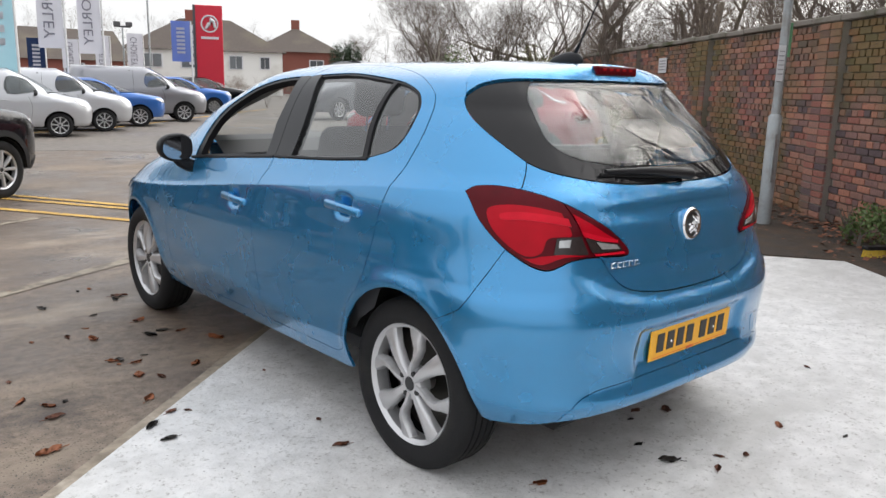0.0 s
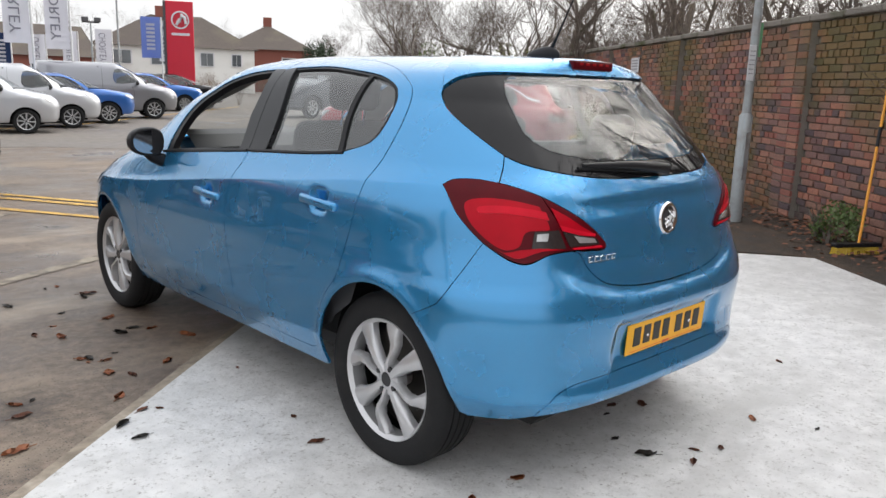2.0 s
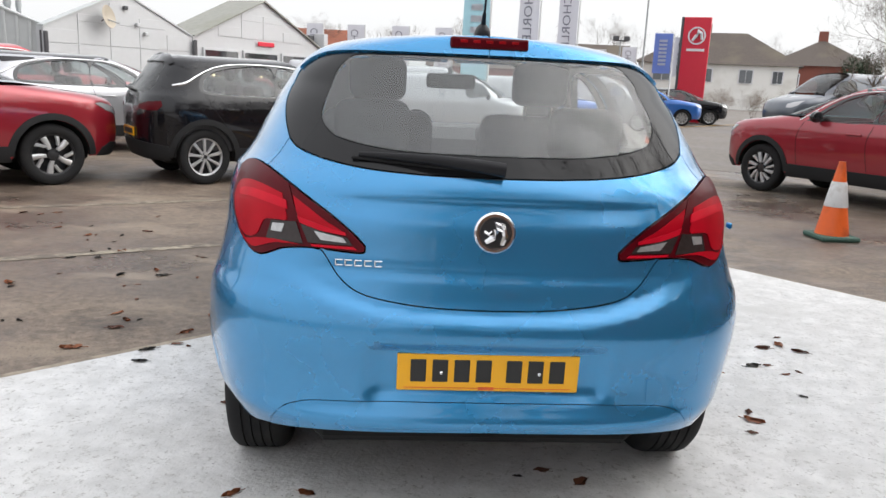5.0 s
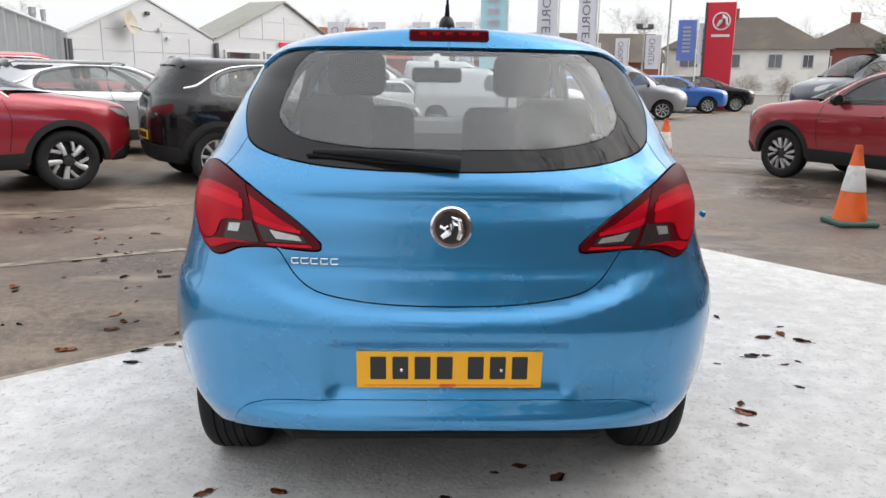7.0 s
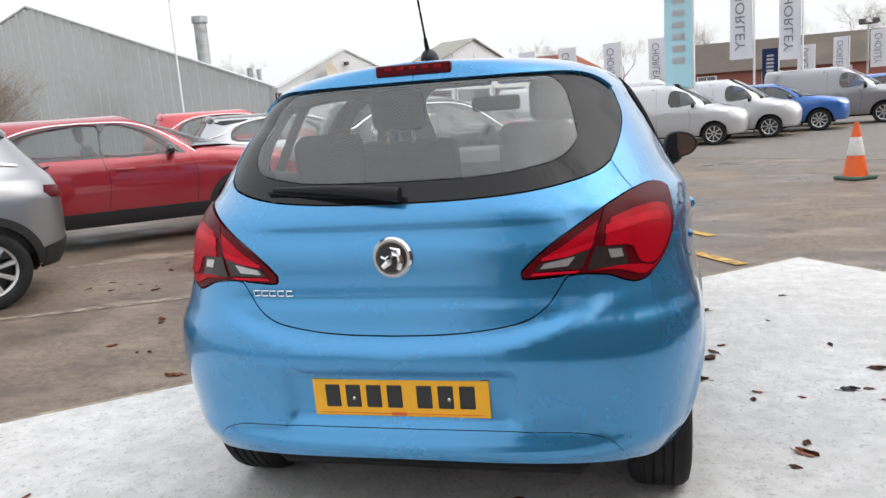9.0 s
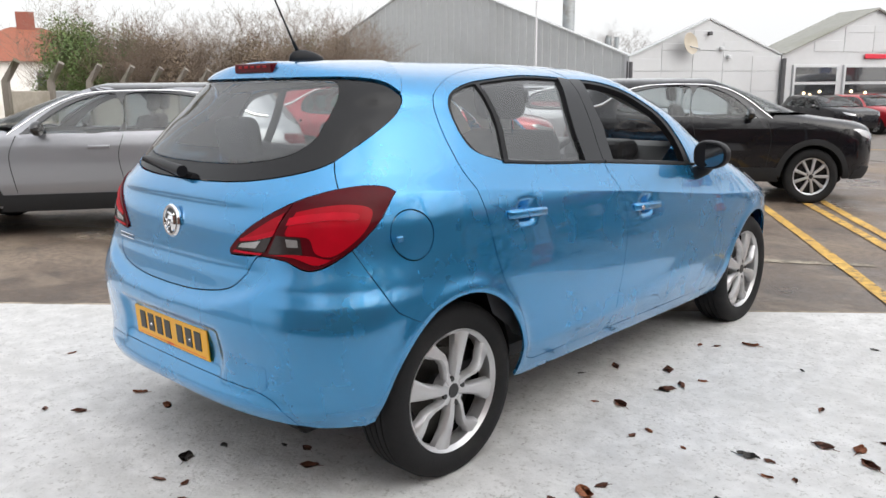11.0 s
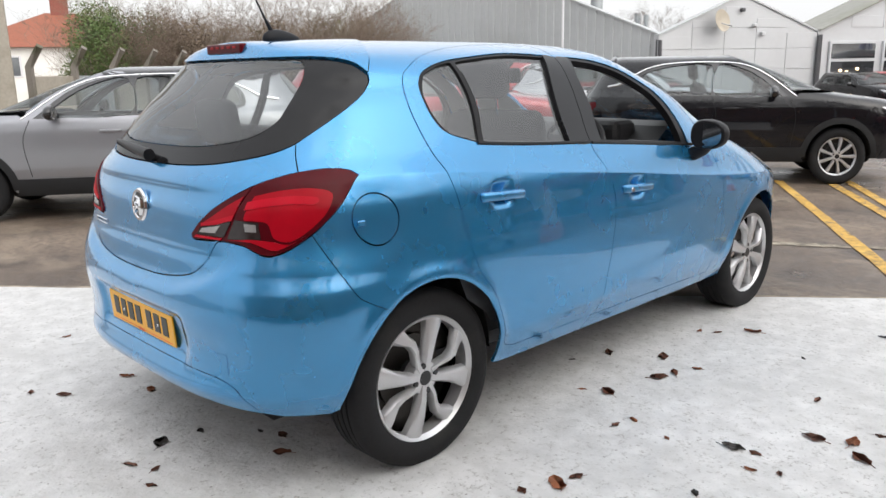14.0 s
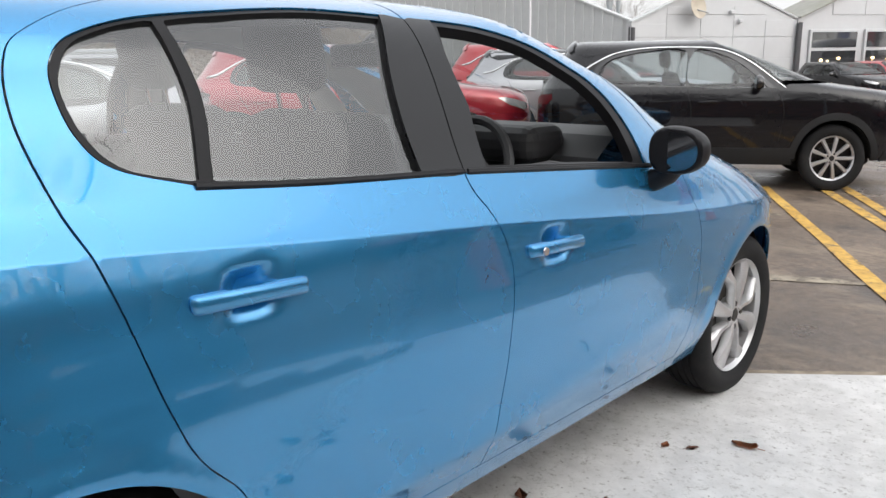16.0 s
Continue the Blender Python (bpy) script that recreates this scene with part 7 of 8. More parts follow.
def leafy_mass(name, seed, centre, size, count, mat, label, category="bush", leaf=0.05, stems=10):
    """A bush: stems and many small leaves over an uneven rounded form."""
    rng = random.Random(seed)
    verts, faces = [], []
    lumps = [(Vector((rng.gauss(0, 0.42), rng.gauss(0, 0.42), rng.uniform(0.25, 0.85))), rng.uniform(0.25, 0.5)) for _ in range(12)]
    for _ in range(count):
        c, r = lumps[rng.randrange(12)]
        d = Vector((rng.gauss(0, 1), rng.gauss(0, 1), rng.gauss(0, 1))).normalized()
        q = c + d * r * rng.uniform(0.55, 1.05)
        q = Vector((q.x * size[0], q.y * size[1], max(0.02, q.z * size[2])))
        u = Vector((rng.gauss(0, 1), rng.gauss(0, 1), rng.gauss(0, 1))).normalized() * leaf
        v = u.cross(d).normalized() * leaf * 0.6
        k = len(verts)
        verts += [tuple(q - u), tuple(q + v), tuple(q + u), tuple(q - v)]
        faces.append((k, k + 1, k + 2, k + 3))
    ob = empty(name, label, category, pose(*centre))
    me = bpy.data.meshes.new("foliage")
    me.from_pydata(verts, [], faces)
    link("foliage", me, mat, ob)
    out = []
    for _ in range(stems):
        grow(rng, Vector((rng.gauss(0, 0.1), rng.gauss(0, 0.1), 0)), Vector((rng.gauss(0, 0.4), rng.gauss(0, 0.4), 1)), size[2] * 0.7, 0.02, 1, out)
    me = twig_mesh("branchwork", out)
    link("branchwork", me, M_BARK, ob)
    return ob


leafy_mass("evergreen_bush", 31, (9.6, 11.4, 0), (0.95, 0.95, 1.95), 9000, M_LEAFY, "rounded dark green evergreen bush beyond the red car", leaf=0.032)
leafy_mass("ivy_bank", 32, (9.9, 7.6, 0), (0.8, 2.0, 0.9), 9000, M_IVY, "yellow-green ivy spreading beside the wall", leaf=0.028)
leafy_mass("ivy_bank", 36, (12.4, 11.0, 0), (1.4, 2.0, 1.9), 9000, M_IVY, "yellow-green ivy spreading beside the wall", leaf=0.034)
leafy_mass("weed_clump", 33, (5.10, 0.62, 0.02), (0.30, 0.30, 0.38), 700, M_LEAFY, "low green weeds at the wall's foot", "weeds", 0.022, 6)
leafy_mass("evergreen_bush", 34, (-16.2, 6.0, 0), (1.35, 1.35, 2.6), 26000, M_LEAFY, "green bush behind the fence", leaf=0.032)
leafy_mass("evergreen_bush", 35, (-21.4, 16.4, 0), (1.3, 1.3, 3.0), 9000, M_LEAFY, "green bush behind the fence", leaf=0.05)
leafy_mass("dry_shrub", 41, (-15.6, 7.9, 0), (1.5, 1.5, 2.55), 12000, M_DRY, "brown shrub with withered leaves behind the fence", "shrub", leaf=0.036)
leafy_mass("dry_shrub", 42, (-14.9, 10.0, 0), (1.5, 1.5, 2.35), 12000, M_DRY, "brown shrub with withered leaves behind the fence", "shrub", leaf=0.036)
leafy_mass("conifer", 37, (25.3, 39.6, 0), (1.1, 1.1, 3.6), 7000, M_CONIFER, "small dark conifer beside the houses", "tree", 0.06)
HEDGE = [bare_tree(300 + i, 3.7, 5, M_TWIG_PALE, stems=6, spread=0.6, kids=(3, 4), thick=0.008) for i in range(2)]
rng = random.Random(9)
for i in range(14):
    t = i / 13
    plant_tree(HEDGE[i % 2], -16.6 + 2.6 * t + rng.gauss(0, 0.5), 6.0 + 6.2 * t, "pale brown leafless shrub behind the fence", rng.uniform(0, 360), rng.uniform(0.95, 1.22), "bare_shrub", "shrubs behind the fence")
for x, y, s in ((-32.6, 26.6, 0.85), (-40, 60, 0.9), (-33, 62, 0.8), (-18.5, 33, 0.62), (-14, 37, 0.6), (16, 75, 1.1), (24, 84, 1.2), (33, 82, 1.1), (40, 78, 1.2), (46, 66, 1.2), (50, 58, 1.1), (6, 74, 1.0), (0, 72, 0.9), (-6, 70, 0.9), (28, 33, 0.75), (24, 29, 0.8), (21, 26, 0.8)):
    plant_tree(TREES[int(x) % 3], x, y, "distant leafless tree against the sky", x * 37 % 360, s * 1.05, "bare_tree", "distant trees")
for i, (x, y, s) in enumerate(((10.6, 13.2, 0.62), (11.8, 12.6, 0.72), (12.9, 11.9, 0.78), (13.0, 10.0, 0.8), (12.6, 8.9, 0.75), (14.2, 12.8, 0.85), (15.0, 10.6, 0.9), (11.9, 15.0, 0.66), (13.6, 15.6, 0.7), (16.5, 14.0, 0.85), (10.9, 14.4, 0.55))):
    plant_tree(TREES[i % 3], x, y, "leafless tree with a dense brown crown", i * 71, s, "bare_tree", "bare trees behind the wall")

# ---- low hedge and boundary by the road ----
for i in range(9):
    plant_tree(HEDGE[i % 2], 14.5 + 1.5 * i, 36.0 - 0.7 * i, "clipped leafless hedge plant at the roadside", i * 57, 0.55, "bare_shrub", "roadside hedge")

# ---- sheds and showroom ----
M_CLAD_PALE = surface("pale_grey_panels", (0.46, 0.468, 0.48), 0.45, grain=6, vary=0.05, bump=0.02, stain=(0.42, 0.425, 0.435), stain_scale=0.4)
M_CLAD_GREY = surface("grey_corrugated_sheet", (0.42, 0.435, 0.44), 0.5, grain=5, vary=0.08, bump=0.05, stain=(0.36, 0.37, 0.37), stain_scale=0.3)
M_ROOF_SHEET = surface("mossy_roof_sheet", (0.26, 0.26, 0.235), 0.85, grain=5, vary=0.2, bump=0.2, stain=(0.20, 0.205, 0.16), stain_scale=0.4)
M_RENDER_BEIGE = surface("beige_enamel", (0.42, 0.37, 0.30), 0.6, grain=12, vary=0.1, bump=0.05, stain=(0.34, 0.30, 0.24), stain_scale=3)
M_GUTTER = surface("dark_gutter", (0.06, 0.06, 0.065), 0.5, grain=20, vary=0.1, bump=0.0)
M_SHOW_GLASS = surface("dark_showroom_glass", (0.03, 0.032, 0.035), 0.05, grain=3, vary=0.2, bump=0.0, coat=1.0)
M_SIGN_RED = surface("red_sign", (0.55, 0.012, 0.035), 0.35, grain=4, vary=0.04, bump=0.0)
M_WARM_LAMP = surface("warm_lamp", (1.0, 0.72, 0.40), 0.4, grain=3, vary=0.02, bump=0.0, emission=4.0)
FACE_A, FACE_D = Vector((-9.67, 19.31, 0)), Vector((0.489, 0.872, 0)).normalized()


def facade_pose(along, out=0.0, z=0.0):
    n = Vector((FACE_D.y, -FACE_D.x, 0))
    p = FACE_A + FACE_D * along + n * out
    return Matrix.Translation((p.x, p.y, z)) @ Matrix((FACE_D, -n, Vector((0, 0, 1)))).transposed().to_4x4()


def gable_hall(name, label, start, width, eave_l, eave_r, peak, depth, mat, windows=(), panel_w=1.55, panel_h=0.95, ribs=False, parapet=False, m=None):
    """A hall whose gable faces the car park, clad in panels or ribbed sheet, with a pitched roof."""
    ob = empty(name, label, "building", facade_pose(start) if m is None else m)
    mid = width / 2
    bm = bmesh.new()
    prof = [(0, 0), (width, 0), (width, eave_r), (mid, peak), (0, eave_l)]
    f = [bm.verts.new((x, 0, z)) for x, z in prof]
    deep = 0.25 if parapet else depth
    b = [bm.verts.new((x, deep, z)) for x, z in prof]
    bm.faces.new(f)
    bm.faces.new(b[::-1])
    for i in (0, 1, 4):
        bm.faces.new((f[i], b[i], b[(i + 1) % 5], f[(i + 1) % 5]))
    part("wall", bm, mat, ob)
    if parapet:
        bm = bmesh.new()
        box(bm, (mid, (deep + depth) / 2, (eave_l - 0.4) / 2), (width - 0.1, depth - deep, eave_l - 0.4))
        part("rear_hall", bm, mat, ob)
    for x0, z0, x1, z1 in ((0, eave_l, mid, peak), (width, eave_r, mid, peak)):
        bm = bmesh.new()
        o = 0.05 if parapet else 0.12
        q = [(x0, -o, z0), (x1, -o, z1), (x1, deep, z1), (x0, deep, z0)]
        lo = [bm.verts.new(p) for p in q]
        hi = [bm.verts.new((p[0], p[1], p[2] + 0.05)) for p in q]
        bm.faces.new(lo[::-1])
        bm.faces.new(hi)
        for i in range(4):
            bm.faces.new((lo[i], lo[(i + 1) % 4], hi[(i + 1) % 4], hi[i]))
        part("roof", bm, M_ROOF_SHEET if not parapet else M_CLAD_GREY, ob)
    height = lambda x: eave_l + (peak - eave_l) * x / mid if x < mid else eave_r + (peak - eave_r) * (width - x) / mid
    if ribs:
        x = 0.15
        while x < width - 0.1:
            bm = bmesh.new()
            box(bm, (x, -0.02, height(x) / 2), (0.09, 0.04, height(x) - 0.03), 0.012)
            part("rib", bm, mat, ob)
            x += 0.33
    else:
        n = int(width / panel_w)
        pw = width / n
        for i in range(n):
            z = 0.0
            while z < peak:
                xm = (i + 0.5) * pw
                top = min(z + panel_h, min(height(i * pw + 0.02), height((i + 1) * pw - 0.02)) - 0.03)
                hit = any(xm > wx0 - pw * 0.4 and xm < wx1 + pw * 0.4 and z < wz1 and z + panel_h > wz0 for wx0, wx1, wz0, wz1 in windows)
                if top - z > 0.15 and not hit:
                    bm = bmesh.new()
                    box(bm, (xm, -0.010, (z + top) / 2), (pw - 0.016, 0.02, top - z - 0.016), 0.004)
                    part("panel", bm, mat, ob)
                z += panel_h
    for wx0, wx1, wz0, wz1 in windows:
        bm = bmesh.new()
        box(bm, ((wx0 + wx1) / 2, -0.03, (wz0 + wz1) / 2), (wx1 - wx0 + 0.16, 0.10, wz1 - wz0 + 0.16), 0.01)
        fr = part("window_frame", bm, M_CLAD_PALE, ob)
        split = wz1 - 0.5
        for z0, z1 in ((wz0, split - 0.05), (split + 0.05, wz1)):
            bm = bmesh.new()
            box(bm, ((wx0 + wx1) / 2, -0.085, (z0 + z1) / 2), (wx1 - wx0, 0.02, z1 - z0))
            part("pane", bm, M_SHOW_GLASS, fr)
    for x, z in ((0, eave_l), (width, eave_r)):
        bm = bmesh.new()
        tube(bm, [(x, -0.12, z - 0.12), (x, -0.12, 0)], 0.06, 8)
        part("downpipe", bm, M_GUTTER, ob)
    return ob


shed = gable_hall("corrugated_shed", "grey corrugated metal shed with a shallow gable", 0.0, 17.0, 2.22, 2.28, 5.52, 0.5, M_CLAD_GREY, ribs=True, parapet=True, m=pose(-26.72, 19.5, 0))
hall = gable_hall("workshop_hall", "pale grey panelled workshop with a pitched roof", 0.0, 5.55, 2.26, 2.36, 3.42, 14, M_CLAD_PALE, panel_w=1.1, panel_h=0.62, parapet=True)
show = gable_hall("showroom", "pale grey panelled showroom with wide dark windows", 5.60, 7.3, 2.38, 2.38, 3.86, 1.6, M_CLAD_PALE, panel_w=1.2, panel_h=0.62, windows=((0.50, 2.15, 0.15, 1.98), (2.55, 4.40, 0.15, 1.98), (4.80, 6.70, 0.15, 1.98)))
bm = bmesh.new()
box(bm, (3.75, -0.08, 2.34), (0.95, 0.05, 0.16), 0.02)
part("fascia_sign", bm, M_SIGN_RED, show, "small red sign bar")
bm = bmesh.new()
box(bm, (7.75, 0.2, 1.5), (0.30, 0.5, 3.0), 0.02)
part("end_fin", bm, M_CLAD_PALE, show)
bm = bmesh.new()
box(bm, (7.45, 0.6, 2.55), (0.35, 0.3, 0.75), 0.02)
part("fin_backing", bm, M_GUTTER, show)
for x, z in ((0.85, 1.15), (1.1, 1.1), (1.5, 1.2), (2.8, 1.2), (3.4, 1.15)):
    bm = bmesh.new()
    bmesh.ops.create_uvsphere(bm, u_segments=8, v_segments=6, radius=0.045)
    ob = part("window_lamp", bm, M_WARM_LAMP, show)
    ob.matrix_basis = pose(x, -0.12, z)
bm = bmesh.new()
lathe(bm, [(0.0, 0.0001), (-0.03, 0.12), (-0.10, 0.26), (-0.095, 0.265), (-0.02, 0.125), (0.01, 0.0001)], 24, "y")
dish = part("satellite_dish", bm, M_RENDER_BEIGE, hall, smooth=True)
dish.matrix_basis = pose(1.85, -0.30, 2.66, -12, 0, 18) @ Matrix.Diagonal((1.25, 1, 1.25, 1))
bm = bmesh.new()
tube(bm, [(1.95, 0, 2.55), (1.85, -0.25, 2.62), (2.1, -0.55, 2.5)], 0.02, 6)
part("dish_arm", bm, M_GALV, hall)
for x, z in ((2.75, 3.0), (3.2, 2.55), (3.5, 2.3)):
    bm = bmesh.new()
    box(bm, (x, -0.10, z), (0.14, 0.12, 0.11), 0.02)
    part("wall_light", bm, M_GUTTER if z > 2.9 else M_CLAD_PALE, hall)
for x, zb, r, hgt in ((14.2, 3.6, 0.20, 1.15), (15.75, 2.7, 0.08, 0.32), (16.05, 2.6, 0.06, 0.36)):
    bm = bmesh.new()
    lathe(bm, [(zb - 0.8, r), (zb + hgt - 0.2, r), (zb + hgt - 0.2, r * 1.25), (zb + hgt, r * 1.25), (zb + hgt, 0.001)], 16, "z")
    fl = part("flue", bm, M_GALV, shed, smooth=True)
    fl.matrix_basis = pose(x, 0.75, 0)
bm = bmesh.new()
tube(bm, [(0, 0, 0), (0, 0, 5.2)], [0.035, 0.025], 8)
mast = tagged(part("flag_mast", bm, M_NOTICE), "slim white mast standing before the shed", "mast")
mast.matrix_basis = pose(-11.8, 17.5, 0)
# palisade fence ahead of the shed
fence = empty("palisade_fence", "grey steel palisade fence before the shed", "fence", pose(-21.9, 17.8, 0))
for zz in (0.35, 1.15):
    bm = bmesh.new()
    box(bm, (6.0, 0.04, zz), (12.0, 0.04, 0.05))
    part("rail", bm, M_GALV, fence)
bm = bmesh.new()
box(bm, (0, 0, 0.70), (0.05, 0.018, 1.4), 0.006)
pale = bpy.data.meshes.new("pale")
bm.to_mesh(pale)
bm.free()
pale.materials.append(M_GALV)
for i in range(100):
    ob = link("pale", pale, None, fence)
    ob.matrix_basis = pose(0.12 * i, 0, 0)

# ---- concrete-post fence, column and house beyond the silver car ----
M_CONCRETE = surface("weathered_concrete", (0.34, 0.31, 0.26), 0.9, grain=25, vary=0.2, bump=0.4, stain=(0.22, 0.20, 0.16), stain_scale=2)
column = empty("concrete_column", "pale concrete column with a grey pipe", "column", pose(-9.7, 1.55, 0))
bm = bmesh.new()
box(bm, (0, 0, 2.5), (0.42, 0.42, 5.0), 0.02)
part("shaft", bm, M_CONCRETE, column)
bm = bmesh.new()
tube(bm, [(0.24, -0.26, 0), (0.24, -0.26, 5.0)], 0.055, 10)
part("pipe", bm, M_GALV, column, smooth=True)
post_fence = empty("post_fence", "concrete-post fence with angled tops and grey boards", "fence")
P0, P1 = Vector((-10.6, 2.3, 0)), Vector((-14.6, 8.4, 0))
for i in range(8):
    p = P0.lerp(P1, i / 7)
    bm = bmesh.new()
    tube(bm, [(p.x, p.y, 0), (p.x, p.y, 1.55), (p.x + 0.22, p.y + 0.12, 1.85)], 0.065, 4)
    part("post", bm, M_COPING, post_fence)
    if i < 7:
        q = P0.lerp(P1, (i + 1) / 7)
        m = (p + q) / 2
        bm = bmesh.new()
        box(bm, (0, 0, 0.70), ((q - p).length - 0.15, 0.04, 1.40), 0.01)
        ob = part("board", bm, M_GALV if i % 2 else M_CONCRETE, post_fence)
        ob.matrix_basis = pose(m.x, m.y, 0, 0, 0, math.degrees(math.atan2((q - p).y, (q - p).x)))
M_RENDER = surface("white_render", (0.74, 0.73, 0.70), 0.85, grain=12, vary=0.05, bump=0.2, stain=(0.60, 0.58, 0.54), stain_scale=0.5)
M_BROWN_TILE = surface("brown_roof_tiles", (0.085, 0.068, 0.058), 0.85, grain=8, vary=0.35, bump=0.5, stain=(0.12, 0.10, 0.075), stain_scale=0.4)
M_RED_TILE = surface("red_roof_tiles", (0.25, 0.085, 0.05), 0.85, grain=8, vary=0.3, bump=0.5)
M_FAR_BRICK = surface("far_red_brick", (0.22, 0.075, 0.055), 0.85, grain=10, vary=0.3, bump=0.3)
M_HOUSE_GLASS = surface("house_window_glass", (0.10, 0.11, 0.12), 0.08, grain=4, vary=0.3, bump=0.0, coat=1.0)


def house(name, label, m, width, deep, eave, ridge, wall_mat, roof_mat, openings, hip=True, chimney=True):
    """A house: walls, a hipped or gabled roof, windows with frames and sills."""
    ob = empty(name, label, "house", m)
    bm = bmesh.new()
    box(bm, (width / 2, deep / 2, eave / 2), (width, deep, eave))
    part("wall", bm, wall_mat, ob)
    o = 0.4
    bm = bmesh.new()
    base = [bm.verts.new(p) for p in ((-o, -o, eave), (width + o, -o, eave), (width + o, deep + o, eave), (-o, deep + o, eave))]
    k = deep / 2 if hip else 0.0
    r0, r1 = bm.verts.new((k, deep / 2, ridge)), bm.verts.new((width - k, deep / 2, ridge))
    bm.faces.new(base[::-1])
    bm.faces.new((base[0], base[1], r1, r0))
    bm.faces.new((base[2], base[3], r0, r1))
    bm.faces.new((base[1], base[2], r1))
    bm.faces.new((base[3], base[0], r0))
    part("roof", bm, roof_mat, ob)
    for face, x, z, w, h in openings:
        win = bmesh.new()
        c, s = ((x, -0.03, z), (w + 0.16, 0.10, h + 0.16)) if face == 0 else ((width + 0.03, x, z), (0.10, w + 0.16, h + 0.16))
        box(win, c, s, 0.01)
        fr = part("window", win, M_NOTICE, ob)
        bm = bmesh.new()
        for dx in (-0.25, 0.25):
            c2, s2 = ((x + dx * w, -0.085, z), (w * 0.46, 0.02, h)) if face == 0 else ((width + 0.085, x + dx * w, z), (0.02, w * 0.46, h))
            box(bm, c2, s2)
        part("pane", bm, M_HOUSE_GLASS, fr)
    if chimney:
        bm = bmesh.new()
        box(bm, (width * (0.5 if width < 10 else 0.4), deep / 2, ridge + 0.1), (0.9, 0.6, 1.4), 0.02)
        part("chimney", bm, M_FAR_BRICK, ob)
    return ob


house("detached_house", "white rendered house with a brown hipped roof", pose(22.4, 69.0, 0, 0, 0, -25), 13.6, 9.0, 3.9, 6.9, M_RENDER, M_BROWN_TILE, ((0, 2.2, 2.9, 1.6, 1.1), (0, 5.6, 2.9, 1.9, 1.1), (0, 9.4, 2.9, 1.1, 1.1), (0, 12.0, 2.9, 0.8, 1.0), (1, 2.5, 2.9, 1.3, 1.2), (1, 6.0, 2.9, 1.0, 1.1), (1, 6.0, 1.2, 1.0, 1.0)))
house("brick_house", "red brick house with a brown roof", pose(37.5, 74.0, 0, 0, 0, -28), 9.0, 9.0, 4.4, 7.2, M_FAR_BRICK, M_BROWN_TILE, ((0, 2.0, 3.0, 1.4, 1.1), (0, 6.5, 3.0, 1.4, 1.1)))
house("brick_building", "low red brick building with a dark roof", pose(3.0, 66.5, 0, 0, 0, -6), 18.0, 8.0, 2.6, 5.2, M_FAR_BRICK, M_BROWN_TILE, ((0, 4.0, 1.8, 1.4, 1.0), (0, 9.0, 1.8, 1.4, 1.0), (0, 14.0, 1.8, 1.4, 1.0)), hip=False, chimney=False)
house("brick_building", "low red brick building with a rust-red roof", pose(-14.0, 66.0, 0, 0, 0, 2), 14.0, 8.0, 2.6, 5.4, M_FAR_BRICK, M_RED_TILE, ((0, 4.0, 1.8, 1.4, 1.0), (0, 9.0, 1.8, 1.4, 1.0)), hip=True, chimney=False)
house("detached_house", "white house with a red tiled roof", pose(-41.5, 8.5, 0, 0, 0, 72), 9.5, 8.0, 2.95, 4.9, M_RENDER, M_RED_TILE, ((0, 2.0, 2.0, 1.2, 0.9), (0, 5.5, 2.0, 1.2, 0.9)))

# ---- pylon sign and flags ----
pylon = empty("pylon_sign", "tall red pylon sign with a white round emblem", "sign", pose(13.05, 31.6, 0, 0, 0, -26) @ Matrix.Diagonal((1.05, 1.05, 1.06, 1)))
bm = bmesh.new()
box(bm, (0, 0, 2.15), (1.10, 0.22, 4.3), 0.03, segments=2)
part("board", bm, M_SIGN_RED, pylon)
bm = bmesh.new()
box(bm, (-0.60, 0.02, 2.15), (0.10, 0.26, 4.3), 0.01)
part("dark_edge", bm, M_GUTTER, pylon)
bm = bmesh.new()
lathe(bm, [(-0.14, 0.30), (-0.15, 0.34), (-0.14, 0.36), (-0.11, 0.36), (-0.11, 0.30)], 32, "y")
tube(bm, [(-0.16, -0.14, -0.20), (-0.02, -0.15, 0.0), (0.10, -0.15, 0.12), (0.02, -0.15, 0.22), (0.18, -0.15, 0.10), (0.22, -0.15, -0.15)], [0.05, 0.08, 0.10, 0.06, 0.06, 0.05], 8)
em = part("emblem", bm, M_NOTICE, pylon, "white round emblem")
em.matrix_basis = pose(0.02, 0, 3.55)
bm = bmesh.new()
box(bm, (0.02, -0.12, 2.98), (0.72, 0.02, 0.10))
part("lettering_bar", bm, M_NOTICE, pylon)
M_FLAG_WHITE = surface("white_flag_cloth", (0.70, 0.70, 0.74), 0.8, grain=3, vary=0.06, bump=0.0)
M_FLAG_CYAN = surface("pale_cyan_flag_cloth", (0.48, 0.68, 0.74), 0.8, grain=3, vary=0.06, bump=0.0)
M_FLAG_BLUE = surface("periwinkle_flag_cloth", (0.22, 0.30, 0.62), 0.8, grain=3, vary=0.06, bump=0.0)
M_FLAG_NAVY = surface("navy_flag_cloth", (0.02, 0.045, 0.13), 0.8, grain=3, vary=0.1, bump=0.0)
M_FLAG_INK = surface("grey_flag_print", (0.22, 0.22, 0.26), 0.8, grain=3, vary=0.1, bump=0.0)
M_POLE = surface("white_pole", (0.62, 0.62, 0.62), 0.4, grain=10, vary=0.05, bump=0.0)


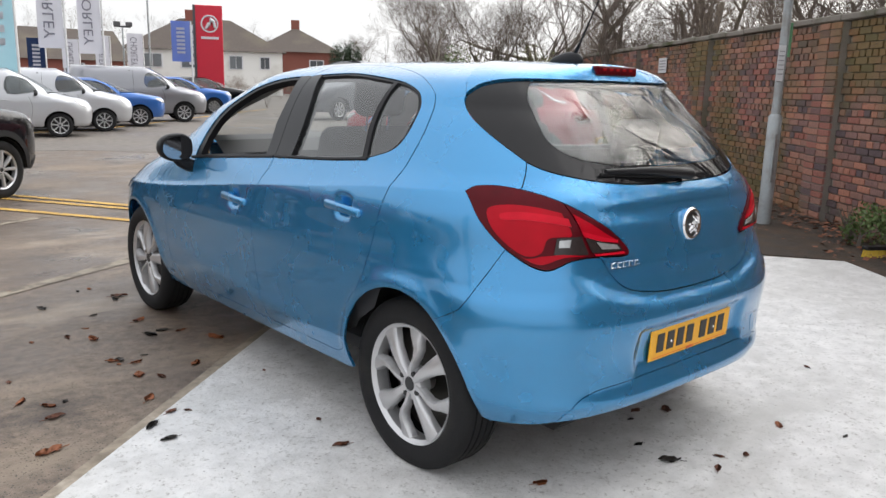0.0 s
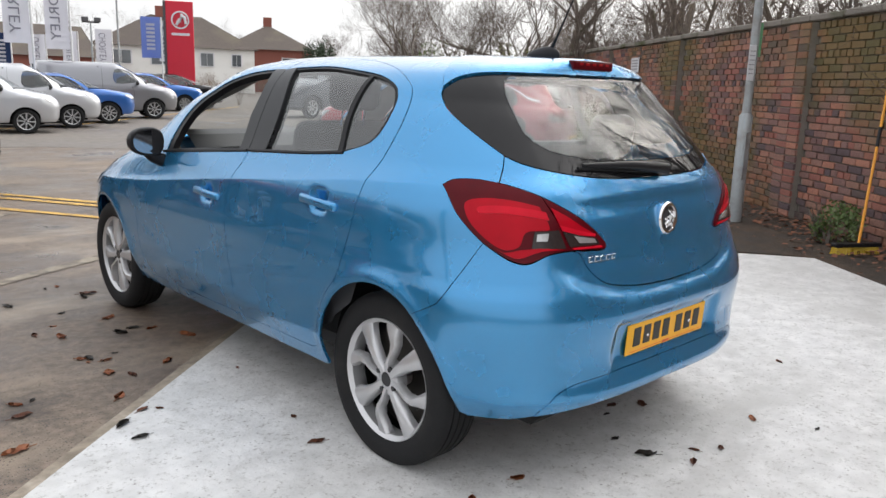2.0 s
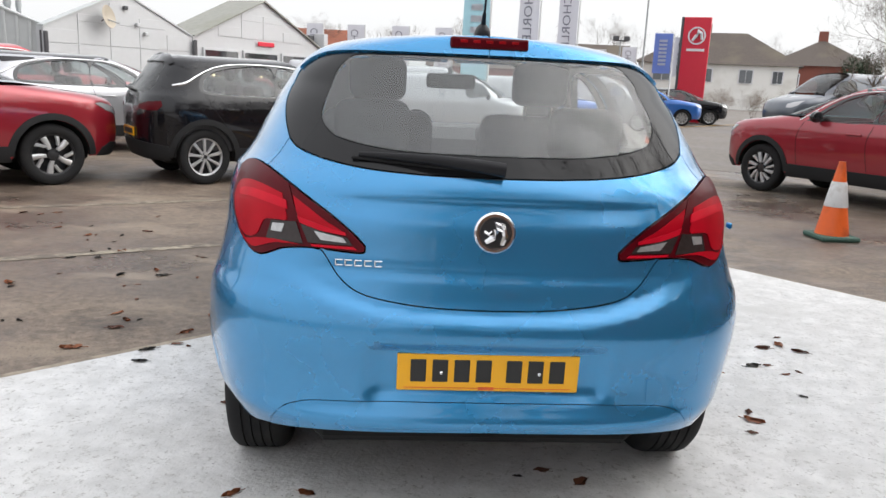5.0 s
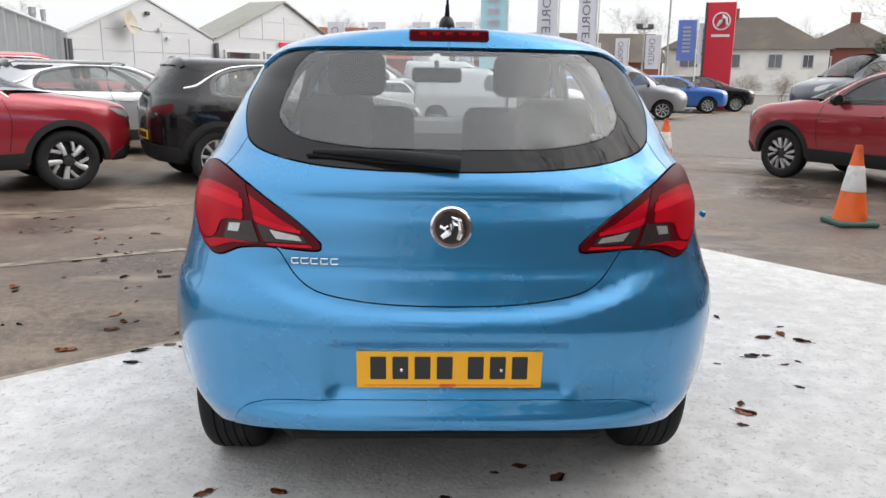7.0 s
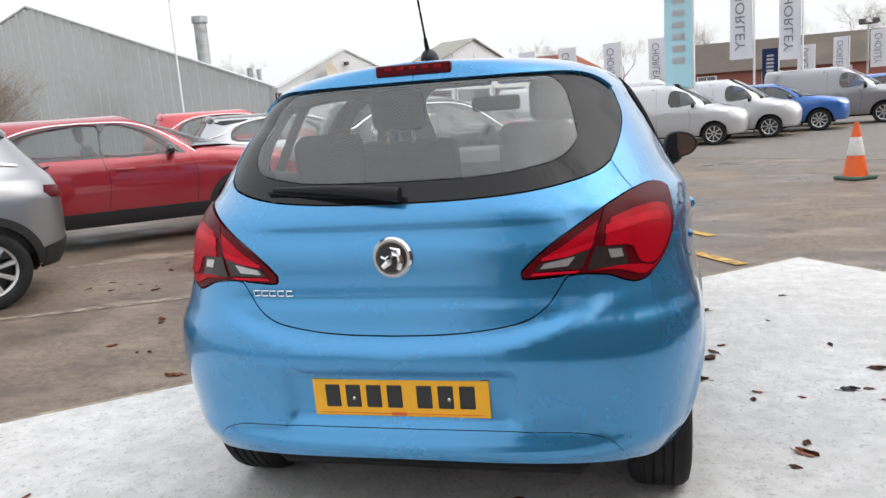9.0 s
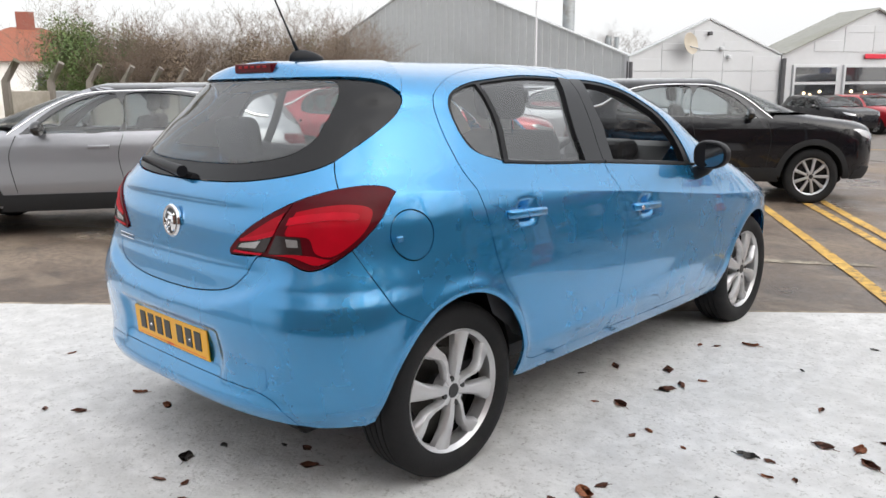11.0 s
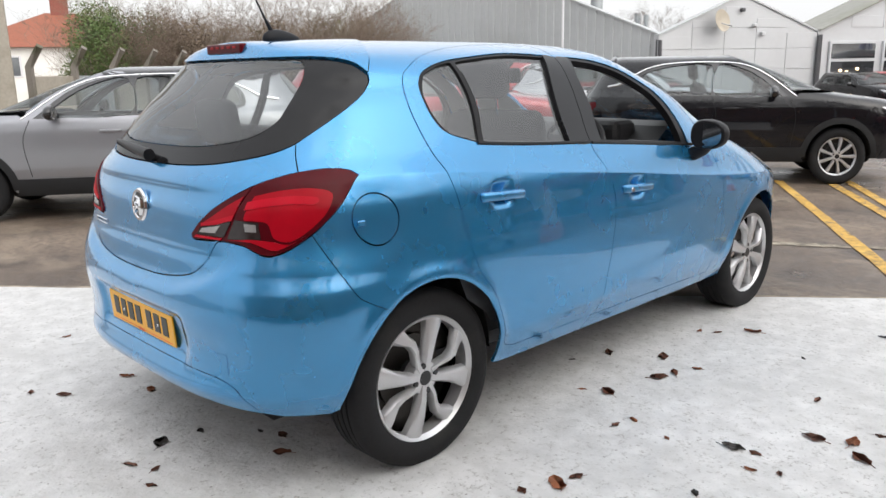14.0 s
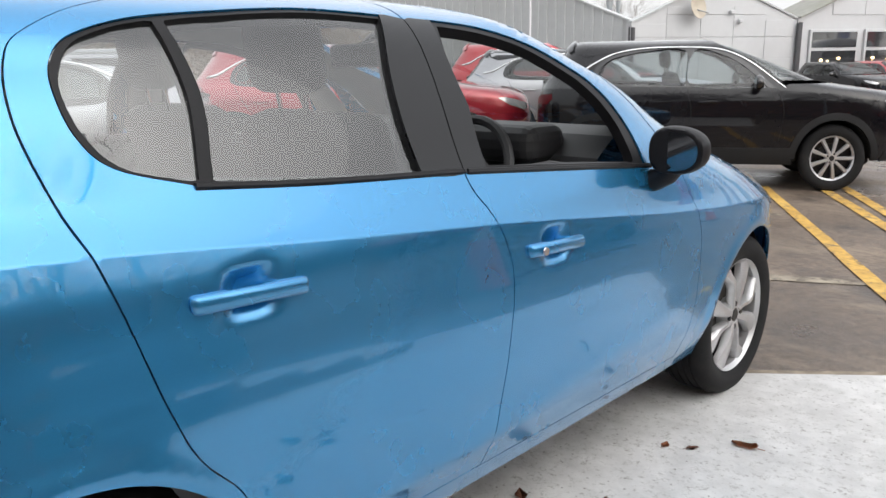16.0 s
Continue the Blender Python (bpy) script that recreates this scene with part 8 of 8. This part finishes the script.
def flag(x, y, height, width, drop, mat, ink, label, turn=-28, seed=0, word=""):
    ob = empty("banner_flag", label, "flag", pose(x, y, 0, 0, 0, turn), "dealership flags")
    bm = bmesh.new()
    tube(bm, [(0, 0, 0), (0, 0, height)], [0.035, 0.028], 8)
    part("pole", bm, M_POLE, ob)

    def sheet(x0, x1, z0, z1, off, nx, nz):
        bm = bmesh.new()
        rows = [[bm.verts.new((x0 + (x1 - x0) * i / nx, off + 0.05 * math.sin(3.1 * (x0 + (x1 - x0) * i / nx) / width + 0.9 * (z0 + (z1 - z0) * j / nz) + seed), z0 + (z1 - z0) * j / nz)) for i in range(nx + 1)] for j in range(nz + 1)]
        for j in range(nz):
            for i in range(nx):
                bm.faces.new((rows[j][i], rows[j][i + 1], rows[j + 1][i + 1], rows[j + 1][i]))
        bmesh.ops.solidify(bm, geom=list(bm.faces), thickness=0.006)
        return bm

    cloth = part("cloth", sheet(-0.04 - width, -0.04, height - drop, height, 0.0, 6, 12), mat, ob, smooth=True)
    if word:
        letters = upright_word(word, drop * 0.80, width * 0.42)
        for sgn in (-1, 1):
            me = letters.copy()
            for v in me.vertices:
                x, z = v.co.x - 0.04 - width * 0.36, v.co.z + height - drop * 0.10
                v.co = (x, v.co.y + sgn * 0.012 + 0.05 * math.sin(3.1 * x / width + 0.9 * z + seed), z)
            link("printed_word", me, ink, cloth)
        return ob
    n = 7
    for i in range(n):
        z = height - drop * 0.16 - drop * 0.68 * i / n
        for sgn in (-1, 1):
            part("printed_bar", sheet(-0.04 - width * 0.72, -0.04 - width * 0.28, z - drop * 0.055, z, sgn * 0.012, 3, 1), ink, cloth)
    return ob


def upright_word(word, length, size):
    """A word as a mesh that reads downwards, its letters' tops towards -x."""
    curve = bpy.data.curves.new("word", "FONT")
    curve.body, curve.extrude, curve.resolution_u = word, 0.002, 3
    holder = bpy.data.objects.new("word", curve)
    me = bpy.data.meshes.new_from_object(holder)
    bpy.data.objects.remove(holder)
    wide = max(v.co.x for v in me.vertices)
    tall = max(v.co.y for v in me.vertices)
    for v in me.vertices:
        v.co = (-v.co.y / tall * size, v.co.z, -v.co.x / wide * length)
    me.flip_normals()
    return me


WHITE_SAYS, CYAN_SAYS = "white banner flag with a grey printed town name", "pale cyan banner flag on a tall pole"
for i, (x, y, hgt, w, d, mat, ink, says) in enumerate((
    (2.31, 18.74, 4.5, 0.75, 3.1, M_FLAG_CYAN, M_FLAG_WHITE, CYAN_SAYS), (4.16, 21.43, 4.6, 0.66, 2.5, M_FLAG_WHITE, M_FLAG_INK, WHITE_SAYS), (5.88, 23.65, 4.6, 0.68, 2.55, M_FLAG_WHITE, M_FLAG_INK, WHITE_SAYS),
    (11.38, 29.72, 3.68, 0.75, 1.63, M_FLAG_BLUE, M_FLAG_WHITE, "periwinkle blue banner flag on a pole"), (13.0, 31.7, 3.70, 0.78, 1.72, M_FLAG_WHITE, M_FLAG_INK, WHITE_SAYS),
    (12.43, 37.93, 3.5, 0.72, 1.72, M_FLAG_WHITE, M_FLAG_INK, WHITE_SAYS), (7.25, 35.5, 2.93, 0.68, 1.7, M_FLAG_NAVY, M_FLAG_WHITE, "navy banner flag on a pole"),
    (8.95, 36.5, 3.0, 0.70, 1.3, M_FLAG_WHITE, M_FLAG_INK, WHITE_SAYS), (10.54, 37.1, 3.26, 0.65, 1.55, M_FLAG_WHITE, M_FLAG_INK, WHITE_SAYS), (2.2, 30.5, 3.5, 0.8, 1.8, M_FLAG_WHITE, M_FLAG_INK, WHITE_SAYS),
    (0.4, 31.0, 3.5, 0.8, 1.9, M_FLAG_WHITE, M_FLAG_INK, WHITE_SAYS), (-1.5, 31.5, 3.5, 0.8, 1.9, M_FLAG_WHITE, M_FLAG_INK, WHITE_SAYS), (-3.3, 32.0, 3.5, 0.8, 1.9, M_FLAG_WHITE, M_FLAG_INK, WHITE_SAYS))):
    flag(x, y, hgt, w, d, mat, ink, says, seed=i, word="CHORLEY" if mat is M_FLAG_WHITE else "")
bm = bmesh.new()
box(bm, (0, 0, 2.6), (3.0, 0.08, 1.4), 0.02)
hoarding = tagged(part("hoarding", bm, M_NOTICE), "white poster board with cars printed on it", "billboard")
hoarding.matrix_basis = pose(-6.2, 32.5, 0, 0, 0, -12)
bm = bmesh.new()
for i in range(2):
    tube(bm, [(-1.2 + 2.4 * i, 0.1, 0), (-1.2 + 2.4 * i, 0.1, 3.2)], 0.05, 6)
part("leg", bm, M_GALV, hoarding)
bm = bmesh.new()
box(bm, (-0.5, -0.045, 2.45), (0.9, 0.01, 0.35), 0.004)
box(bm, (0.6, -0.045, 2.45), (0.9, 0.01, 0.35), 0.004)
part("printed_shape", bm, M_FLAG_BLUE, hoarding)
for x, y, hgt in ((11.82, 38.99, 3.85), (13.0, 38.6, 9.0)):
    bm = bmesh.new()
    tube(bm, [(0, 0, 0), (0, 0, hgt)], [0.06, 0.04], 8)
    ob = tagged(part("floodlight_mast", bm, M_GALV), "slim grey floodlight mast", "lamp post")
    ob.matrix_basis = pose(x, y, 0)
    bm = bmesh.new()
    box(bm, (0, 0, hgt), (0.8, 0.12, 0.08))
    box(bm, (-0.3, -0.1, hgt + 0.12), (0.3, 0.16, 0.22), 0.02)
    box(bm, (0.3, -0.1, hgt + 0.12), (0.3, 0.16, 0.22), 0.02)
    part("floodlight", bm, M_GUTTER, ob)

# ---- more cars: beyond the black one and by the showroom ----
SHOW_ROW = "cars for sale by the showroom"
for along, out, colour, says in ((5.0, 4.2, M_BLACK, "black car in the showroom row"), (6.6, 4.2, M_RED_PAINT, "red car in the showroom row"), (8.2, 4.4, M_GREY_PAINT, "grey car in the showroom row"), (9.8, 4.6, M_ORANGE_PAINT, "orange car in the showroom row"), (11.4, 4.6, M_RED_PAINT, "red car in the showroom row"), (7.6, 8.0, M_WHITE_PAINT, "white car in the showroom row"), (9.3, 8.0, M_RED_PAINT, "red car in the showroom row")):
    p = FACE_A + FACE_D * along + Vector((FACE_D.y, -FACE_D.x, 0)) * out
    other_car("parked_car", says, SUV, colour, facing(p.x - 2.6 * 0.85, p.y + 2.6 * 0.53, 122) @ Matrix.Diagonal((0.76, 0.76, 0.74, 1)), None, "bar", 9, clad=False, strip=False, group=SHOW_ROW, fine=0.08, rear_detail=False)
for x, y in ((-3.2, 26.0), (0.2, 27.3)):
    other_car("van", "pale silver van parked across the car park", VAN, M_WARM_SILVER, facing(x, y, 98), None, "bar", 8, base=2.75, dlo=VAN_DLO, clad=False, strip=False, van=True, group=FAR, fine=0.09, rear_detail=False)
other_car("van", "dark grey panel van beyond the driveway", VAN, M_SLATE, facing(16.5, 23.4, -100) @ Matrix.Diagonal((1.1, 1.15, 1.2, 1)), None, "bar", 8, base=2.75, dlo=VAN_DLO, clad=False, strip=False, van=True, group=FAR, fine=0.09, rear_detail=False)

# ---- bricks of the wall: those the camera passes nearest as pieces, the rest joined ----
rng = random.Random(14)
STRETCHER, HEADER = brick_mesh(0.212), brick_mesh(0.102)
rest_v, rest_f = [], []
count = 0
unit = np.array([(sx, sy, sz) for sx in (-0.5, 0.5) for sy in (-0.5, 0.5) for sz in (-0.5, 0.5)])
quads = ((0, 1, 3, 2), (4, 6, 7, 5), (0, 4, 5, 1), (2, 3, 7, 6), (0, 2, 6, 4), (1, 5, 7, 3))


def lay(along, z, length, out):
    """One brick on the wall's face."""
    global count
    out = out + rng.uniform(-0.004, 0.004)
    m = wall_pose(along + length / 2, out, z + 0.0375) @ pose(0, 0, rng.uniform(-0.002, 0.002), 0, rng.uniform(-0.6, 0.6), rng.uniform(-0.5, 0.5))
    if -0.6 < along < 2.2 and count < 300 and 0.1 < z < 2.1:
        ob = link("brick", STRETCHER if length > 0.15 else HEADER, None, wall)
        ob.matrix_basis = m
        count += 1
    else:
        k = len(rest_v)
        for p in unit * (length - 0.012, 0.03, 0.064):
            rest_v.append(tuple(m @ Vector(p)))
        rest_f.extend(tuple(k + i for i in q) for q in quads)


for row in range(28):
    z = 0.03 + row * 0.0755
    headers = row % 4 == 3
    step = 0.1125 if headers else 0.225
    along = WALL_FROM + (0.056 if headers else (0.1125 if row % 2 else 0.0))
    while along < WALL_TO - step:
        if not any(abs(along + step / 2 - p) < 0.24 for p in PIERS):
            lay(along, z, step - 0.012, -0.008)
        along += step
    for p in PIERS:
        for k in range(2):
            lay(p - 0.225 + 0.225 * k, z, 0.213, 0.075)
pier_bm = bmesh.new()
for p in PIERS:
    box(pier_bm, (p, -0.02, 1.07), (0.445, 0.19, 2.14))
bmesh.ops.transform(pier_bm, matrix=wall_pose(0, 0, 0), verts=pier_bm.verts)
part("pier_core", pier_bm, M_MORTAR, wall)["kind"] = "stuff"
me = bpy.data.meshes.new("brickwork")
me.from_pydata(rest_v, [], rest_f)
link("brickwork", me, M_BRICK, wall)["kind"] = "stuff"
